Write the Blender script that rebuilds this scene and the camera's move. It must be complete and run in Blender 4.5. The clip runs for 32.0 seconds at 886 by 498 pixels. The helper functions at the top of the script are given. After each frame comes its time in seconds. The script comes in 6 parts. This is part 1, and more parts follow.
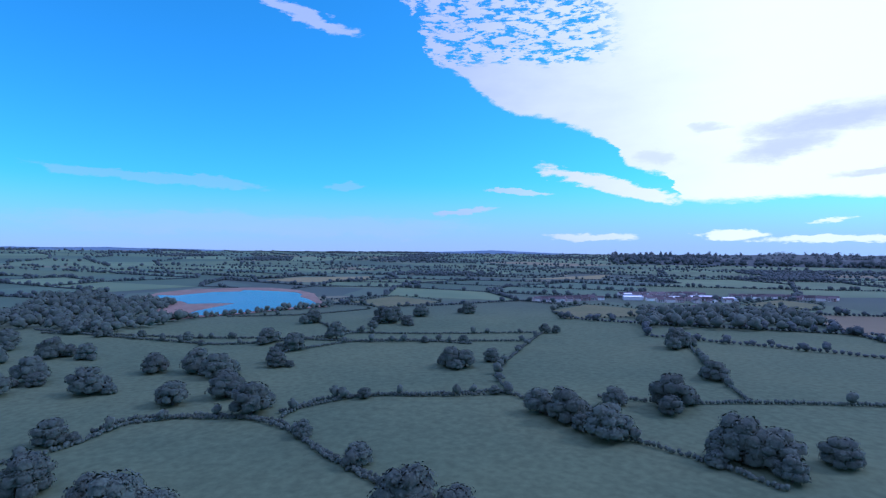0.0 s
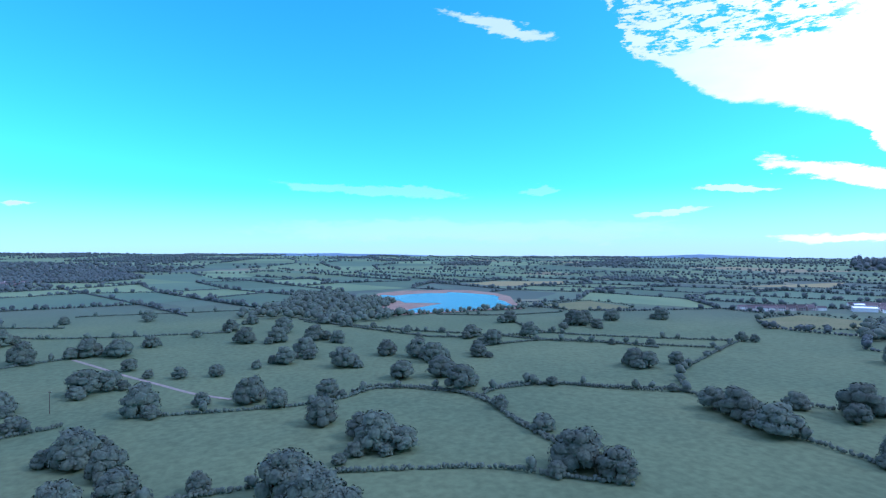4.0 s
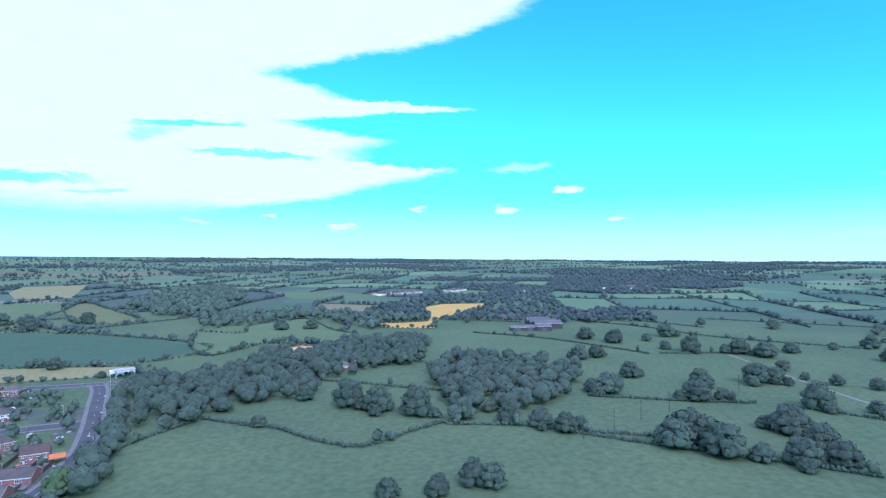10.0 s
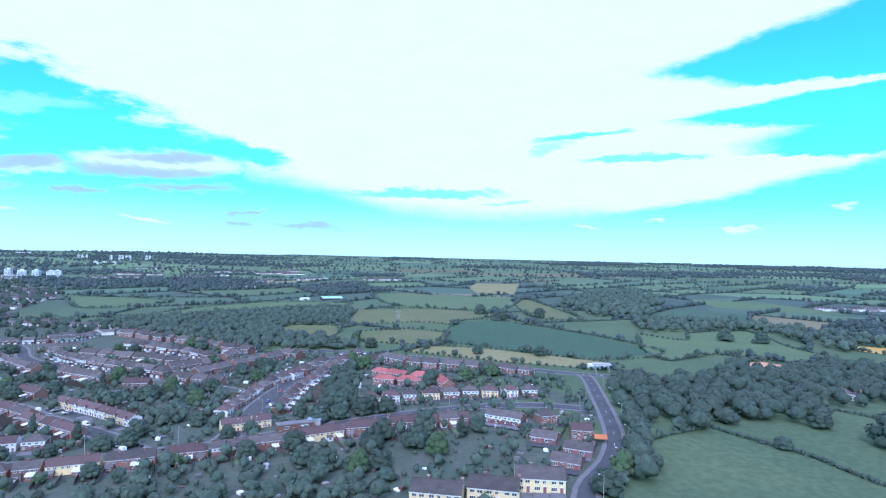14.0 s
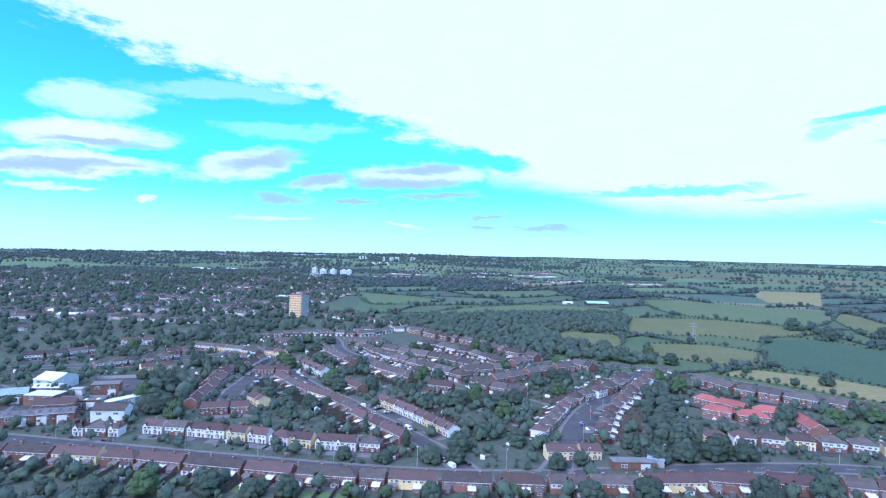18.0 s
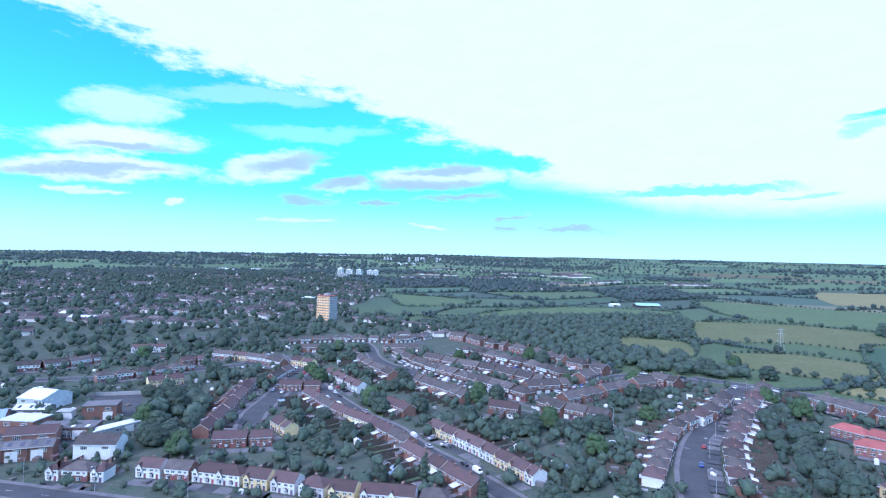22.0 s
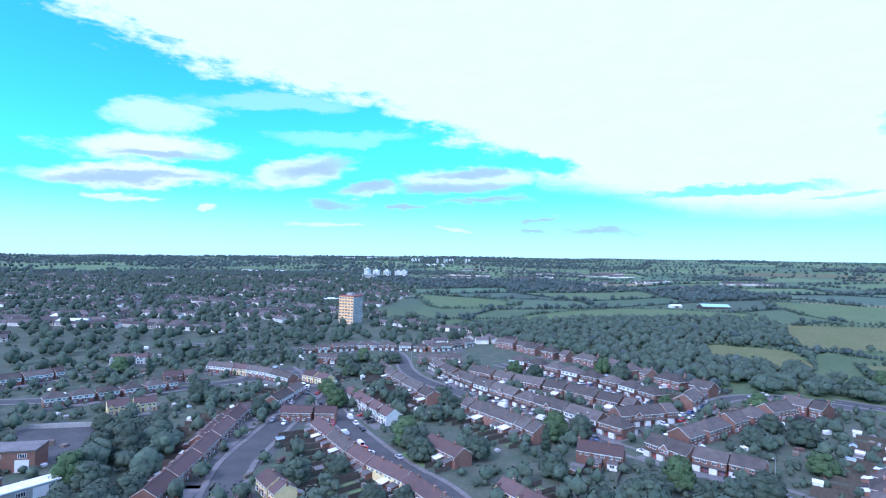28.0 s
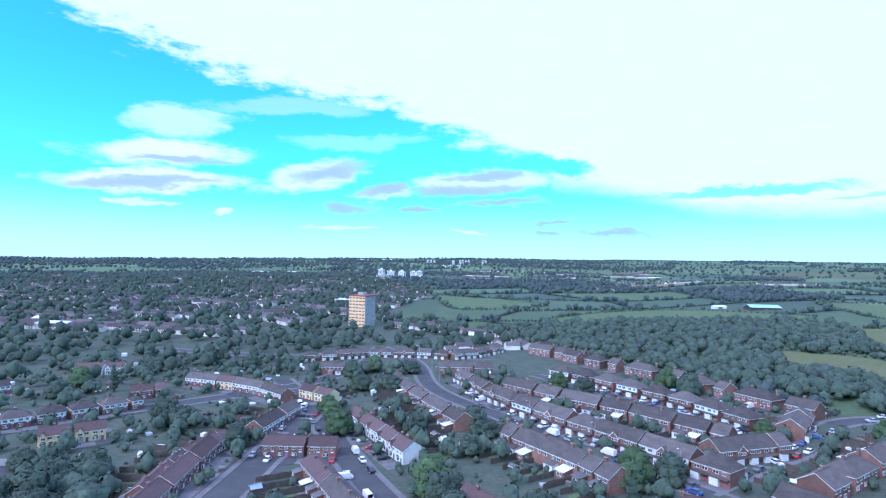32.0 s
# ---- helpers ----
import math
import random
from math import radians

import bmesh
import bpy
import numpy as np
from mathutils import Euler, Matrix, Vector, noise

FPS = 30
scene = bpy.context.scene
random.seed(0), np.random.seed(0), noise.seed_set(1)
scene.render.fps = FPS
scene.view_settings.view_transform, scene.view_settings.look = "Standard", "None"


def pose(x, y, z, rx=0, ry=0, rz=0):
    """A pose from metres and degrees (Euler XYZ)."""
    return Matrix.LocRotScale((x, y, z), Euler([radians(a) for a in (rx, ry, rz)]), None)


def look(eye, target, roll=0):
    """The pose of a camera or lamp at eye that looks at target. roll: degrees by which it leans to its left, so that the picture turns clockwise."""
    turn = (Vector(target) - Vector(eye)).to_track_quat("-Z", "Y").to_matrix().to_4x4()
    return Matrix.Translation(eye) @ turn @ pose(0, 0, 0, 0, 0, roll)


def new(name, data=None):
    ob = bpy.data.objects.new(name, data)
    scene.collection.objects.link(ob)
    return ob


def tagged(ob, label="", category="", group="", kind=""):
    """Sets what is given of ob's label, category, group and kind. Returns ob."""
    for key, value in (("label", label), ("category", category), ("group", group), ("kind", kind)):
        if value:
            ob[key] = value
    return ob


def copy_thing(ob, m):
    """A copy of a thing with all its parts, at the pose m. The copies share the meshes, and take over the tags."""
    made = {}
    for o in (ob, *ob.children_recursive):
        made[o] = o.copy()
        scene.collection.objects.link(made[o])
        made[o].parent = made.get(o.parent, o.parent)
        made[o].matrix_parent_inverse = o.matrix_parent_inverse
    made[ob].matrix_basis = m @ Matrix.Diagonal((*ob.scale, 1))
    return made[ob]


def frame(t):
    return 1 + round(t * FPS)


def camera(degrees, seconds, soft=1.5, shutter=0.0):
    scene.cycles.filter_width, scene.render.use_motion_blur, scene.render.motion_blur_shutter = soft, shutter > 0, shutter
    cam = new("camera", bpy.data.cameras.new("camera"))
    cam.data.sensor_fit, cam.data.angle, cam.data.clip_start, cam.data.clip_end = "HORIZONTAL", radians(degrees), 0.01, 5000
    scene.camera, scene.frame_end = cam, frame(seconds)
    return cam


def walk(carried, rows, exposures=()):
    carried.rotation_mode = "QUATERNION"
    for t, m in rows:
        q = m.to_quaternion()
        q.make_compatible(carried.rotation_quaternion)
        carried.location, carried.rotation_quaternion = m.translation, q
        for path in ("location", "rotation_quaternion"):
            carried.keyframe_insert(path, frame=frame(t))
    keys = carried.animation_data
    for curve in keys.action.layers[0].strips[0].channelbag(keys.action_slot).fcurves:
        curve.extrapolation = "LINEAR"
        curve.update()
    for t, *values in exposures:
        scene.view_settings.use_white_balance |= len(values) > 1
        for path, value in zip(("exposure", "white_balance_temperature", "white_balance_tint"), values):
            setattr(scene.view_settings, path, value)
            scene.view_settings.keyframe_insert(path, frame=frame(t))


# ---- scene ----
cam = camera(78.1, 32.0, soft=1.2)


def aim(x, y, z, yaw, pitch, roll):
    """Camera pose from place, heading (left of +y), tilt and lean in degrees."""
    a, b = radians(yaw), radians(pitch)
    way = Vector((-math.sin(a) * math.cos(b), math.cos(a) * math.cos(b), math.sin(b)))
    return look((x, y, z), Vector((x, y, z)) + way * 100, roll)


# seconds, x, y, z, heading, tilt, lean
ROWS = [
    (0, 181.94, -124.92, 70.22, -131.92, 0.12, -0.37),
    (0.5, 178.80, -122.99, 70.47, -130.53, 0.27, -0.31),
    (1, 175.06, -120.72, 70.57, -128.56, 0.37, -0.33),
    (1.5, 171.00, -118.21, 70.79, -126.14, 0.47, -0.34),
    (2, 166.30, -115.56, 71.09, -123.81, 0.58, -0.34),
    (2.5, 161.23, -113.10, 71.24, -121.20, 0.58, -0.41),
    (4.5, 137.45, -101.68, 72.87, -107.43, 0.88, -0.66),
    (5, 132.05, -98.67, 73.48, -102.68, 0.99, -0.68),
    (5.5, 126.46, -95.70, 73.99, -97.84, 1.10, -0.68),
    (6, 120.77, -92.63, 74.46, -93.19, 1.21, -0.75),
    (6.5, 115.26, -89.52, 74.77, -88.93, 1.31, -0.72),
    (7, 109.47, -86.40, 75.22, -84.45, 1.40, -0.58),
    (7.5, 103.69, -83.58, 75.44, -79.92, 1.51, -0.48),
    (8, 97.31, -80.56, 75.79, -75.44, 1.60, -0.44),
    (8.5, 91.15, -77.64, 76.23, -70.81, 1.68, -0.35),
    (9, 85.08, -74.73, 76.55, -65.83, 1.74, -0.33),
    (9.5, 79.38, -72.07, 76.96, -60.52, 1.81, -0.20),
    (10, 73.16, -69.34, 77.46, -55.88, 1.86, -0.06),
    (10.5, 67.09, -66.19, 77.60, -50.46, 1.89, 0.23),
    (11, 61.37, -62.76, 77.55, -45.02, 1.94, 0.45),
    (11.5, 55.98, -59.01, 77.20, -39.13, 2.04, 0.66),
    (12, 51.05, -55.46, 77.03, -33.79, 2.10, 0.85),
    (12.5, 46.06, -51.18, 77.19, -29.46, 2.08, 1.08),
    (13, 40.89, -47.04, 77.28, -25.58, 2.02, 1.21),
    (13.5, 35.80, -42.87, 77.29, -21.30, 1.94, 1.36),
    (14, 30.80, -38.81, 77.25, -16.85, 1.84, 1.52),
    (14.5, 25.87, -34.52, 77.34, -12.18, 1.70, 1.65),
    (15, 21.28, -29.76, 77.57, -7.78, 1.57, 1.74),
    (15.5, 17.06, -24.56, 77.63, -3.66, 1.45, 1.63),
    (17.5, 0.00, -0.00, 77.00, 6.84, 1.27, 2.03),
    (18, -4.15, 6.41, 76.24, 7.81, 1.31, 2.05),
    (18.5, -8.14, 12.92, 75.58, 8.37, 1.37, 2.08),
    (19, -12.14, 19.43, 75.06, 8.73, 1.39, 2.06),
    (19.5, -15.81, 25.91, 74.54, 9.03, 1.40, 1.99),
    (20, -19.05, 32.50, 74.16, 9.38, 1.41, 1.92),
    (20.5, -22.01, 38.85, 73.84, 9.58, 1.40, 1.90),
    (21, -25.06, 45.61, 73.42, 9.84, 1.38, 1.87),
    (21.5, -28.12, 52.74, 72.90, 10.03, 1.38, 1.89),
    (22, -31.00, 60.13, 72.32, 10.17, 1.35, 1.94),
    (22.5, -33.69, 67.27, 71.71, 10.33, 1.33, 1.99),
    (23, -36.38, 74.17, 71.09, 10.55, 1.32, 1.99),
    (23.5, -38.76, 80.94, 70.78, 10.78, 1.32, 1.95),
    (24, -41.02, 87.29, 70.72, 11.09, 1.43, 1.91),
    (24.5, -43.02, 93.40, 70.15, 11.54, 1.48, 1.85),
    (25, -45.15, 99.14, 69.18, 11.78, 1.47, 1.79),
    (25.5, -47.26, 105.04, 68.07, 11.91, 1.45, 1.73),
    (27.5, -55.55, 131.11, 64.72, 12.83, 1.49, 1.64),
    (28, -57.77, 137.60, 63.77, 12.98, 1.58, 1.59),
    (28.5, -60.26, 144.03, 63.01, 13.17, 1.61, 1.59),
    (29, -62.71, 150.42, 62.50, 13.32, 1.62, 1.59),
    (29.5, -65.11, 156.77, 61.89, 13.45, 1.61, 1.60),
    (30, -67.35, 163.05, 61.29, 13.66, 1.63, 1.56),
    (30.5, -69.62, 169.56, 60.61, 13.83, 1.66, 1.48),
    (31, -71.86, 176.22, 59.86, 14.05, 1.67, 1.48),
    (31.5, -73.88, 182.81, 58.91, 14.26, 1.71, 1.48),
    (32, -75.78, 189.53, 57.84, 14.52, 1.81, 1.41),
]
walk(cam, [(t, aim(*row)) for t, *row in ROWS],
     exposures=[(0, -0.05, 4600, 53), (2.5, 0.1, 4650, 50), (4.5, 0.75, 4760, 37), (9, 0.9, 4870, 32), (17, 0.9, 4850, 34), (32, 0.9, 4850, 34)])

# ---- world and sun ----
SUN_AZ, SUN_EL = radians(212), radians(40)
# glow of the unseen sky overhead, added as fill for the ground
OVERHEAD_FILL = (7.6, 8.9, 12.0)
SKY_TINT, HAZE = (0.34, 1.22, 1.1), (3.9, 5.2, 5.0)
CLOUD_LIT, CLOUD_DIM, CLOUD_SUN, CLOUD_SHADE = (4.6, 5.3, 4.9), (3.9, 4.8, 4.55), (10.5, 11.0, 7.6), (2.1, 2.9, 3.2)
world = bpy.data.worlds.new("sky")
scene.world = world
world.use_nodes = True
wt = world.node_tree
wt.nodes.clear()


def wn(kind, **values):
    n = wt.nodes.new(kind)
    for key, value in values.items():
        if key in n.inputs:
            n.inputs[key].default_value = value
    return n


def wmath(op, a, b=None, c=None):
    n = wt.nodes.new("ShaderNodeMath")
    n.operation = op
    for slot, v in enumerate((a, b, c)):
        if v is None:
            continue
        if isinstance(v, (int, float)):
            n.inputs[slot].default_value = v
        else:
            wt.links.new(v, n.inputs[slot])
    return n.outputs[0]


def wramp(value, lo, hi):
    n = wt.nodes.new("ShaderNodeMapRange")
    n.interpolation_type = "SMOOTHSTEP"
    wt.links.new(value, n.inputs["Value"])
    n.inputs["From Min"].default_value, n.inputs["From Max"].default_value = lo, hi
    return n.outputs["Result"]


def wmix(fac, a, b):
    n = wt.nodes.new("ShaderNodeMix")
    n.data_type = "RGBA"
    if isinstance(fac, (int, float)):
        n.inputs[0].default_value = fac
    else:
        wt.links.new(fac, n.inputs[0])
    for slot, v in ((6, a), (7, b)):
        if isinstance(v, tuple):
            n.inputs[slot].default_value = (*v, 1)
        else:
            wt.links.new(v, n.inputs[slot])
    return n.outputs[2]


sky = wt.nodes.new("ShaderNodeTexSky")
sky.sky_type, sky.sun_disc = "NISHITA", False
sky.sun_elevation, sky.sun_rotation = SUN_EL, SUN_AZ
coord = wt.nodes.new("ShaderNodeTexCoord")
split = wt.nodes.new("ShaderNodeSeparateXYZ")
wt.links.new(coord.outputs["Generated"], split.inputs[0])
dx, dy, dz = split.outputs
out = wt.nodes.new("ShaderNodeOutputWorld")
back = wt.nodes.new("ShaderNodeBackground")
back.inputs["Strength"].default_value = 0.122
wt.links.new(back.outputs[0], out.inputs[0])
az0 = wmath("MULTIPLY", wmath("ARCTAN2", dx, dy), 180 / math.pi)
el0 = wmath("MULTIPLY", wmath("ARCSINE", dz), 180 / math.pi)
flat = wt.nodes.new("ShaderNodeCombineXYZ")
wt.links.new(wmath("MULTIPLY", az0, 0.35), flat.inputs[0])
wt.links.new(el0, flat.inputs[1])


def wnoise(scale, detail, rough, shift=0.0):
    n = wn("ShaderNodeTexNoise", Scale=scale, Detail=detail, Roughness=rough)
    moved = wt.nodes.new("ShaderNodeVectorMath")
    moved.inputs[1].default_value = (shift, shift * 0.7, 0)
    wt.links.new(flat.outputs[0], moved.inputs[0])
    wt.links.new(moved.outputs[0], n.inputs["Vector"])
    return wmath("SUBTRACT", n.outputs["Fac"], 0.5)


az = wmath("ADD", az0, wmath("ADD", wmath("MULTIPLY", wnoise(0.22, 3, 0.5, 31), 9), wmath("MULTIPLY", wnoise(1.1, 4, 0.6, 57), 4)))
el = wmath("ADD", el0, wmath("ADD", wmath("MULTIPLY", wnoise(0.3, 3, 0.5, 83), 2.4), wmath("MULTIPLY", wnoise(1.6, 4, 0.65, 17), 1.1)))
ragged = wmath("ADD", wmath("MULTIPLY", wnoise(0.5, 7, 0.62), 3.0), wmath("MULTIPLY", wnoise(2.6, 4, 0.7), 1.6))
# clouds: heading, height, half width, half height, slant (degrees), thickness, shaded underside
CLOUDS_SOUTH = [
    (148.8, 6.5, 5.6, 0.85, -1.75, 1, 0),
    (118.0, 22.7, 4.4, 0.70, -1.20, 0.85, 0),
    (133.2, 4.0, 3.0, 0.36, 0.05, 0.75, 0),
    (140.0, 5.9, 3.4, 0.30, -0.30, 0.7, 0),
    (147.0, 1.1, 4.0, 0.42, 0.00, 0.8, 0),
    (159.5, 1.4, 2.6, 0.55, -0.15, 0.9, 0),
    (167.0, 0.7, 5.0, 0.35, 0.00, 0.8, 0),
    (166.5, 2.4, 1.6, 0.25, 0.20, 0.8, 0),
    (104.0, 6.9, 9.0, 0.50, -0.70, 0.30, 0),
    (123.0, 6.6, 3.0, 0.35, 0.00, 0.28, 0),
]
CLOUDS_EAST = [
    (69.5, 8.0, 0.9, 0.42, -0.06, 1, 0),
    (63.0, 6.1, 1.2, 0.35, -0.03, 1, 0),
    (71.9, 4.5, 1.2, 0.22, 0.00, 1, 0),
    (64.3, 10.0, 2.7, 0.40, 0.05, 0.45, 0),
    (53.5, 6.2, 0.9, 0.25, 0.00, 0.7, 0),
    (45.9, 3.8, 1.2, 0.33, 0.00, 0.9, 0),
    (37.5, 5.2, 0.9, 0.25, 0.00, 0.8, 0),
    (32.5, 4.5, 1.2, 0.25, 0.06, 0.8, 0),
    (114.0, 2.6, 20.0, 1.0, -0.2, 0.30, 0),
]
CLOUDS_NORTH = [
    (-42.2, 9.9, 6.6, 1.25, 0.70, 1, 0),
    (-43.0, 7.3, 7.4, 0.95, 0.50, 1, 0),
    (-39.6, 13.0, 4.6, 1.4, 0.45, 0.7, 0),
    (-28.7, 8.8, 5.4, 1.50, 1.20, 0.9, 0),
    (-20.5, 7.5, 3.4, 0.60, 0.30, 0.7, 0),
    (-10.6, 8.8, 6.0, 1.20, 0.20, 0.85, 0),
    (-43.9, 5.4, 2.4, 0.29, 0.27, 0.8, 0),
    (-36.2, 4.9, 0.9, 0.26, 0.06, 0.9, 0),
    (-24.1, 3.8, 3.3, 0.28, 0.15, 0.7, 0),
    (-12.3, 3.7, 1.8, 0.23, 0.03, 0.8, 0),
    (-30.0, 15.5, 9.0, 0.8, 0.9, 0.35, 0),
    (-24.0, 12.5, 7.0, 0.7, 0.5, 0.30, 0),
]
# blue slits through the great northern cloud
GAPS = [
    (31.5, 13.5, 4.2, 0.42, 0.3, 0.9, 0),
    (36.5, 11.0, 6.0, 0.36, 0.1, 0.8, 0),
    (14.5, 7.7, 7.0, 0.36, 0.25, 0.85, 0),
    (22.5, 7.0, 3.0, 0.22, 0.1, 0.6, 0),
    (-4.5, 10.4, 5.0, 0.85, -0.7, 1, 0),
    (28.0, 12.4, 3.0, 0.5, 0.4, 0.5, 0),
]
CLOUDS_SHADED = [
    (167.5, 10.6, 5.5, 1.2, 0.5, 0.55, 1),
    (164.0, 8.9, 4.2, 0.8, 0.4, 0.5, 1),
    (158.8, 11.0, 1.4, 0.5, 0.1, 0.35, 1),
    (152.8, 8.8, 1.5, 0.5, 0.0, 0.25, 1),
    (170.5, 6.3, 3.0, 0.35, 0.4, 0.4, 1),
    (-43.5, 7.1, 5.7, 0.44, 0.60, 1, 1),
    (-40.7, 9.4, 4.2, 0.39, 0.33, 1, 1),
    (-27.1, 9.3, 4.2, 0.77, 0.99, 1, 1),
    (-20.6, 7.7, 3.3, 0.51, 0.36, 1, 1),
    (-11.9, 7.9, 5.1, 0.64, 0.03, 1, 1),
    (-24.8, 6.0, 2.4, 0.56, 0.06, 1, 1),
    (-16.8, 5.9, 1.5, 0.29, -0.09, 1, 1),
    (-9.1, 6.5, 4.5, 0.36, 0.30, 1, 1),
    (-10.1, 9.6, 3.3, 0.40, 0.30, 1, 1),
    (2.1, 4.1, 3.3, 0.35, 0.00, 1, 1),
    (-4.3, 5.2, 2.4, 0.20, 0.21, 1, 1),
    (-5.0, 4.2, 1.5, 0.24, 0.06, 1, 1),
]


def cloud_mask(rows, outer=1.45, inner=0.55, torn=1.0):
    total = None
    for a, e, w, h, slant, thick, _ in rows:
        u = wmath("MULTIPLY", wmath("SUBTRACT", az, a), 1 / w)
        v = wmath("MULTIPLY", wmath("SUBTRACT", wmath("SUBTRACT", el, e), wmath("MULTIPLY", u, slant)), 1 / h)
        d = wmath("ADD", wmath("MULTIPLY", u, u), wmath("MULTIPLY", v, v))
        m = wmath("MULTIPLY", wramp(wmath("ADD", d, wmath("MULTIPLY", ragged, torn)), outer, inner), thick)
        total = m if total is None else wmath("MAXIMUM", total, m)
    return total


def wcurve(value, lo, hi, stops):
    """A height from 0 to 30, or a heading from 0 to 90, that follows the value through the given stops."""
    n = wt.nodes.new("ShaderNodeValToRGB")
    top = max(y for _, y in stops)
    while len(n.color_ramp.elements) < len(stops):
        n.color_ramp.elements.new(0.5)
    for e, (x, y) in zip(n.color_ramp.elements, stops):
        e.position, e.color = (x - lo) / (hi - lo), (y / top, y / top, y / top, 1)
    wt.links.new(wmath("MULTIPLY", wmath("SUBTRACT", value, lo), 1 / (hi - lo)), n.inputs["Fac"])
    return wmath("MULTIPLY", n.outputs["Color"], top)


def eased(a, b, soft):
    return wramp(wmath("SUBTRACT", a, b), -soft, soft)


azs = wmath("ADD", az0, wmath("ADD", wmath("MULTIPLY", wnoise(0.3, 3, 0.5, 31), 4), wmath("MULTIPLY", wnoise(1.4, 5, 0.65, 57), 3)))
els = wmath("ADD", el0, wmath("ADD", wmath("MULTIPLY", wnoise(0.4, 3, 0.5, 83), 1.2), wmath("MULTIPLY", wnoise(2.2, 5, 0.68, 17), 0.9)))
# the great northern cloud: its lower edge by heading, its torn eastern edge by height
north_low = wcurve(azs, -70, 110, [(-60, 23), (-48, 20.6), (-40.5, 18.8), (-34, 17.6), (-28, 16.8), (-20, 16.0), (-16, 15), (-12.4, 13.2), (-7.6, 11.8), (-4.2, 10.9), (-3.3, 8.9), (1, 8.4), (4, 7.8), (7.8, 7.0), (11.4, 5.9), (20.7, 5.5), (27, 5.5), (34.7, 5.6), (60, 5.0)])
north_end = wcurve(els, 3, 33, [(5.4, 32), (6.6, 40), (7.6, 46.4), (9, 52), (10.2, 57), (10.8, 46), (12, 46), (13.2, 49.5), (14, 42), (14.6, 40), (15.5, 48), (16.3, 59), (17.0, 45), (18.9, 37.5), (20, 42), (21.5, 49), (23.8, 60), (25, 63), (31, 72)])
torn_els = wmath("ADD", els, wmath("MULTIPLY", wmath("MULTIPLY", wnoise(0.55, 6, 0.68, 41), 9), wramp(az0, 2, -14)))
north = wmath("MULTIPLY", eased(torn_els, north_low, 1.1), eased(north_end, azs, 2.4))
north = wmath("MULTIPLY", north, wmath("SUBTRACT", 1, cloud_mask(GAPS, 1.6, 0.3, 0.6)))
# the southern cloud: a firm lower edge, broken into puffs higher up
south_low = wcurve(azs, 120, 240, [(126.5, 27), (129, 23.6), (130.9, 19.4), (134.8, 16.7), (139.7, 13.8), (143.5, 13.1), (149, 10.6), (150.2, 8.6), (154.2, 7.1), (155.2, 4.8), (158, 4.5), (166, 4.5), (172, 4.1), (200, 4), (240, 6)])
puffs = wmath("ADD", wmath("ADD", wmath("MULTIPLY", wnoise(1.5, 4, 0.6, 5), 2.6), wmath("MULTIPLY", wnoise(4.5, 3, 0.6, 9), 1.2)), 0.08)
broken = wmath("MULTIPLY", eased(el0, wmath("ADD", 18.6, wmath("MULTIPLY", wnoise(0.8, 3, 0.6, 3), 3)), 0.5), wramp(az0, 151, 147))
south = wmath("MULTIPLY", wmath("MULTIPLY", eased(els, south_low, 0.28), wramp(az0, 125, 129)), wmath("SUBTRACT", 1, wmath("MULTIPLY", broken, wramp(puffs, 0.16, -0.16))))
white = wmath("MAXIMUM", wmath("MAXIMUM", north, south), wmath("MAXIMUM", cloud_mask(CLOUDS_SOUTH), wmath("MAXIMUM", cloud_mask(CLOUDS_EAST, 1.6, 0.3, 0.6), cloud_mask(CLOUDS_NORTH, 1.6, 0.35, 0.6))))
shaded = cloud_mask(CLOUDS_SHADED, 2.0, 0.0, 0.5)
tint = wt.nodes.new("ShaderNodeMix")
tint.data_type, tint.blend_type = "RGBA", "MULTIPLY"
tint.inputs[0].default_value = 1
wt.links.new(sky.outputs[0], tint.inputs[6])
tint.inputs[7].default_value = (*SKY_TINT, 1)
haze = wramp(el0, 7.5, -0.5)
air = wmix(wmath("MULTIPLY", haze, 0.8), tint.outputs[2], HAZE)
billow = wmix(wmath("ADD", wmath("MULTIPLY", wnoise(0.6, 5, 0.6), 0.9), 0.5), CLOUD_DIM, CLOUD_LIT)
sunny = wramp(wmath("ABSOLUTE", wmath("SUBTRACT", az, 172)), 45, 8)
billow = wmix(wmath("MULTIPLY", sunny, 0.75), billow, CLOUD_SUN)
full = wmix(white, air, billow)
full = wmix(wmath("MULTIPLY", shaded, 0.9), full, CLOUD_SHADE)
# above the visible sky, blend in a brighter cap that lights the ground
full = wmix(wmath("MULTIPLY", wramp(el0, 30, 55), 0.75), full, OVERHEAD_FILL)
wt.links.new(full, back.inputs[0])

sun = new("sun", bpy.data.lights.new("sun", "SUN"))
sun.data.energy, sun.data.angle, sun.data.color = 1.5, radians(11), (1.0, 0.93, 0.82)
sun.matrix_world = look((0, 0, 300), (-300 * math.sin(SUN_AZ) * math.cos(SUN_EL), -300 * math.cos(SUN_AZ) * math.cos(SUN_EL), 300 - 300 * math.sin(SUN_EL)))


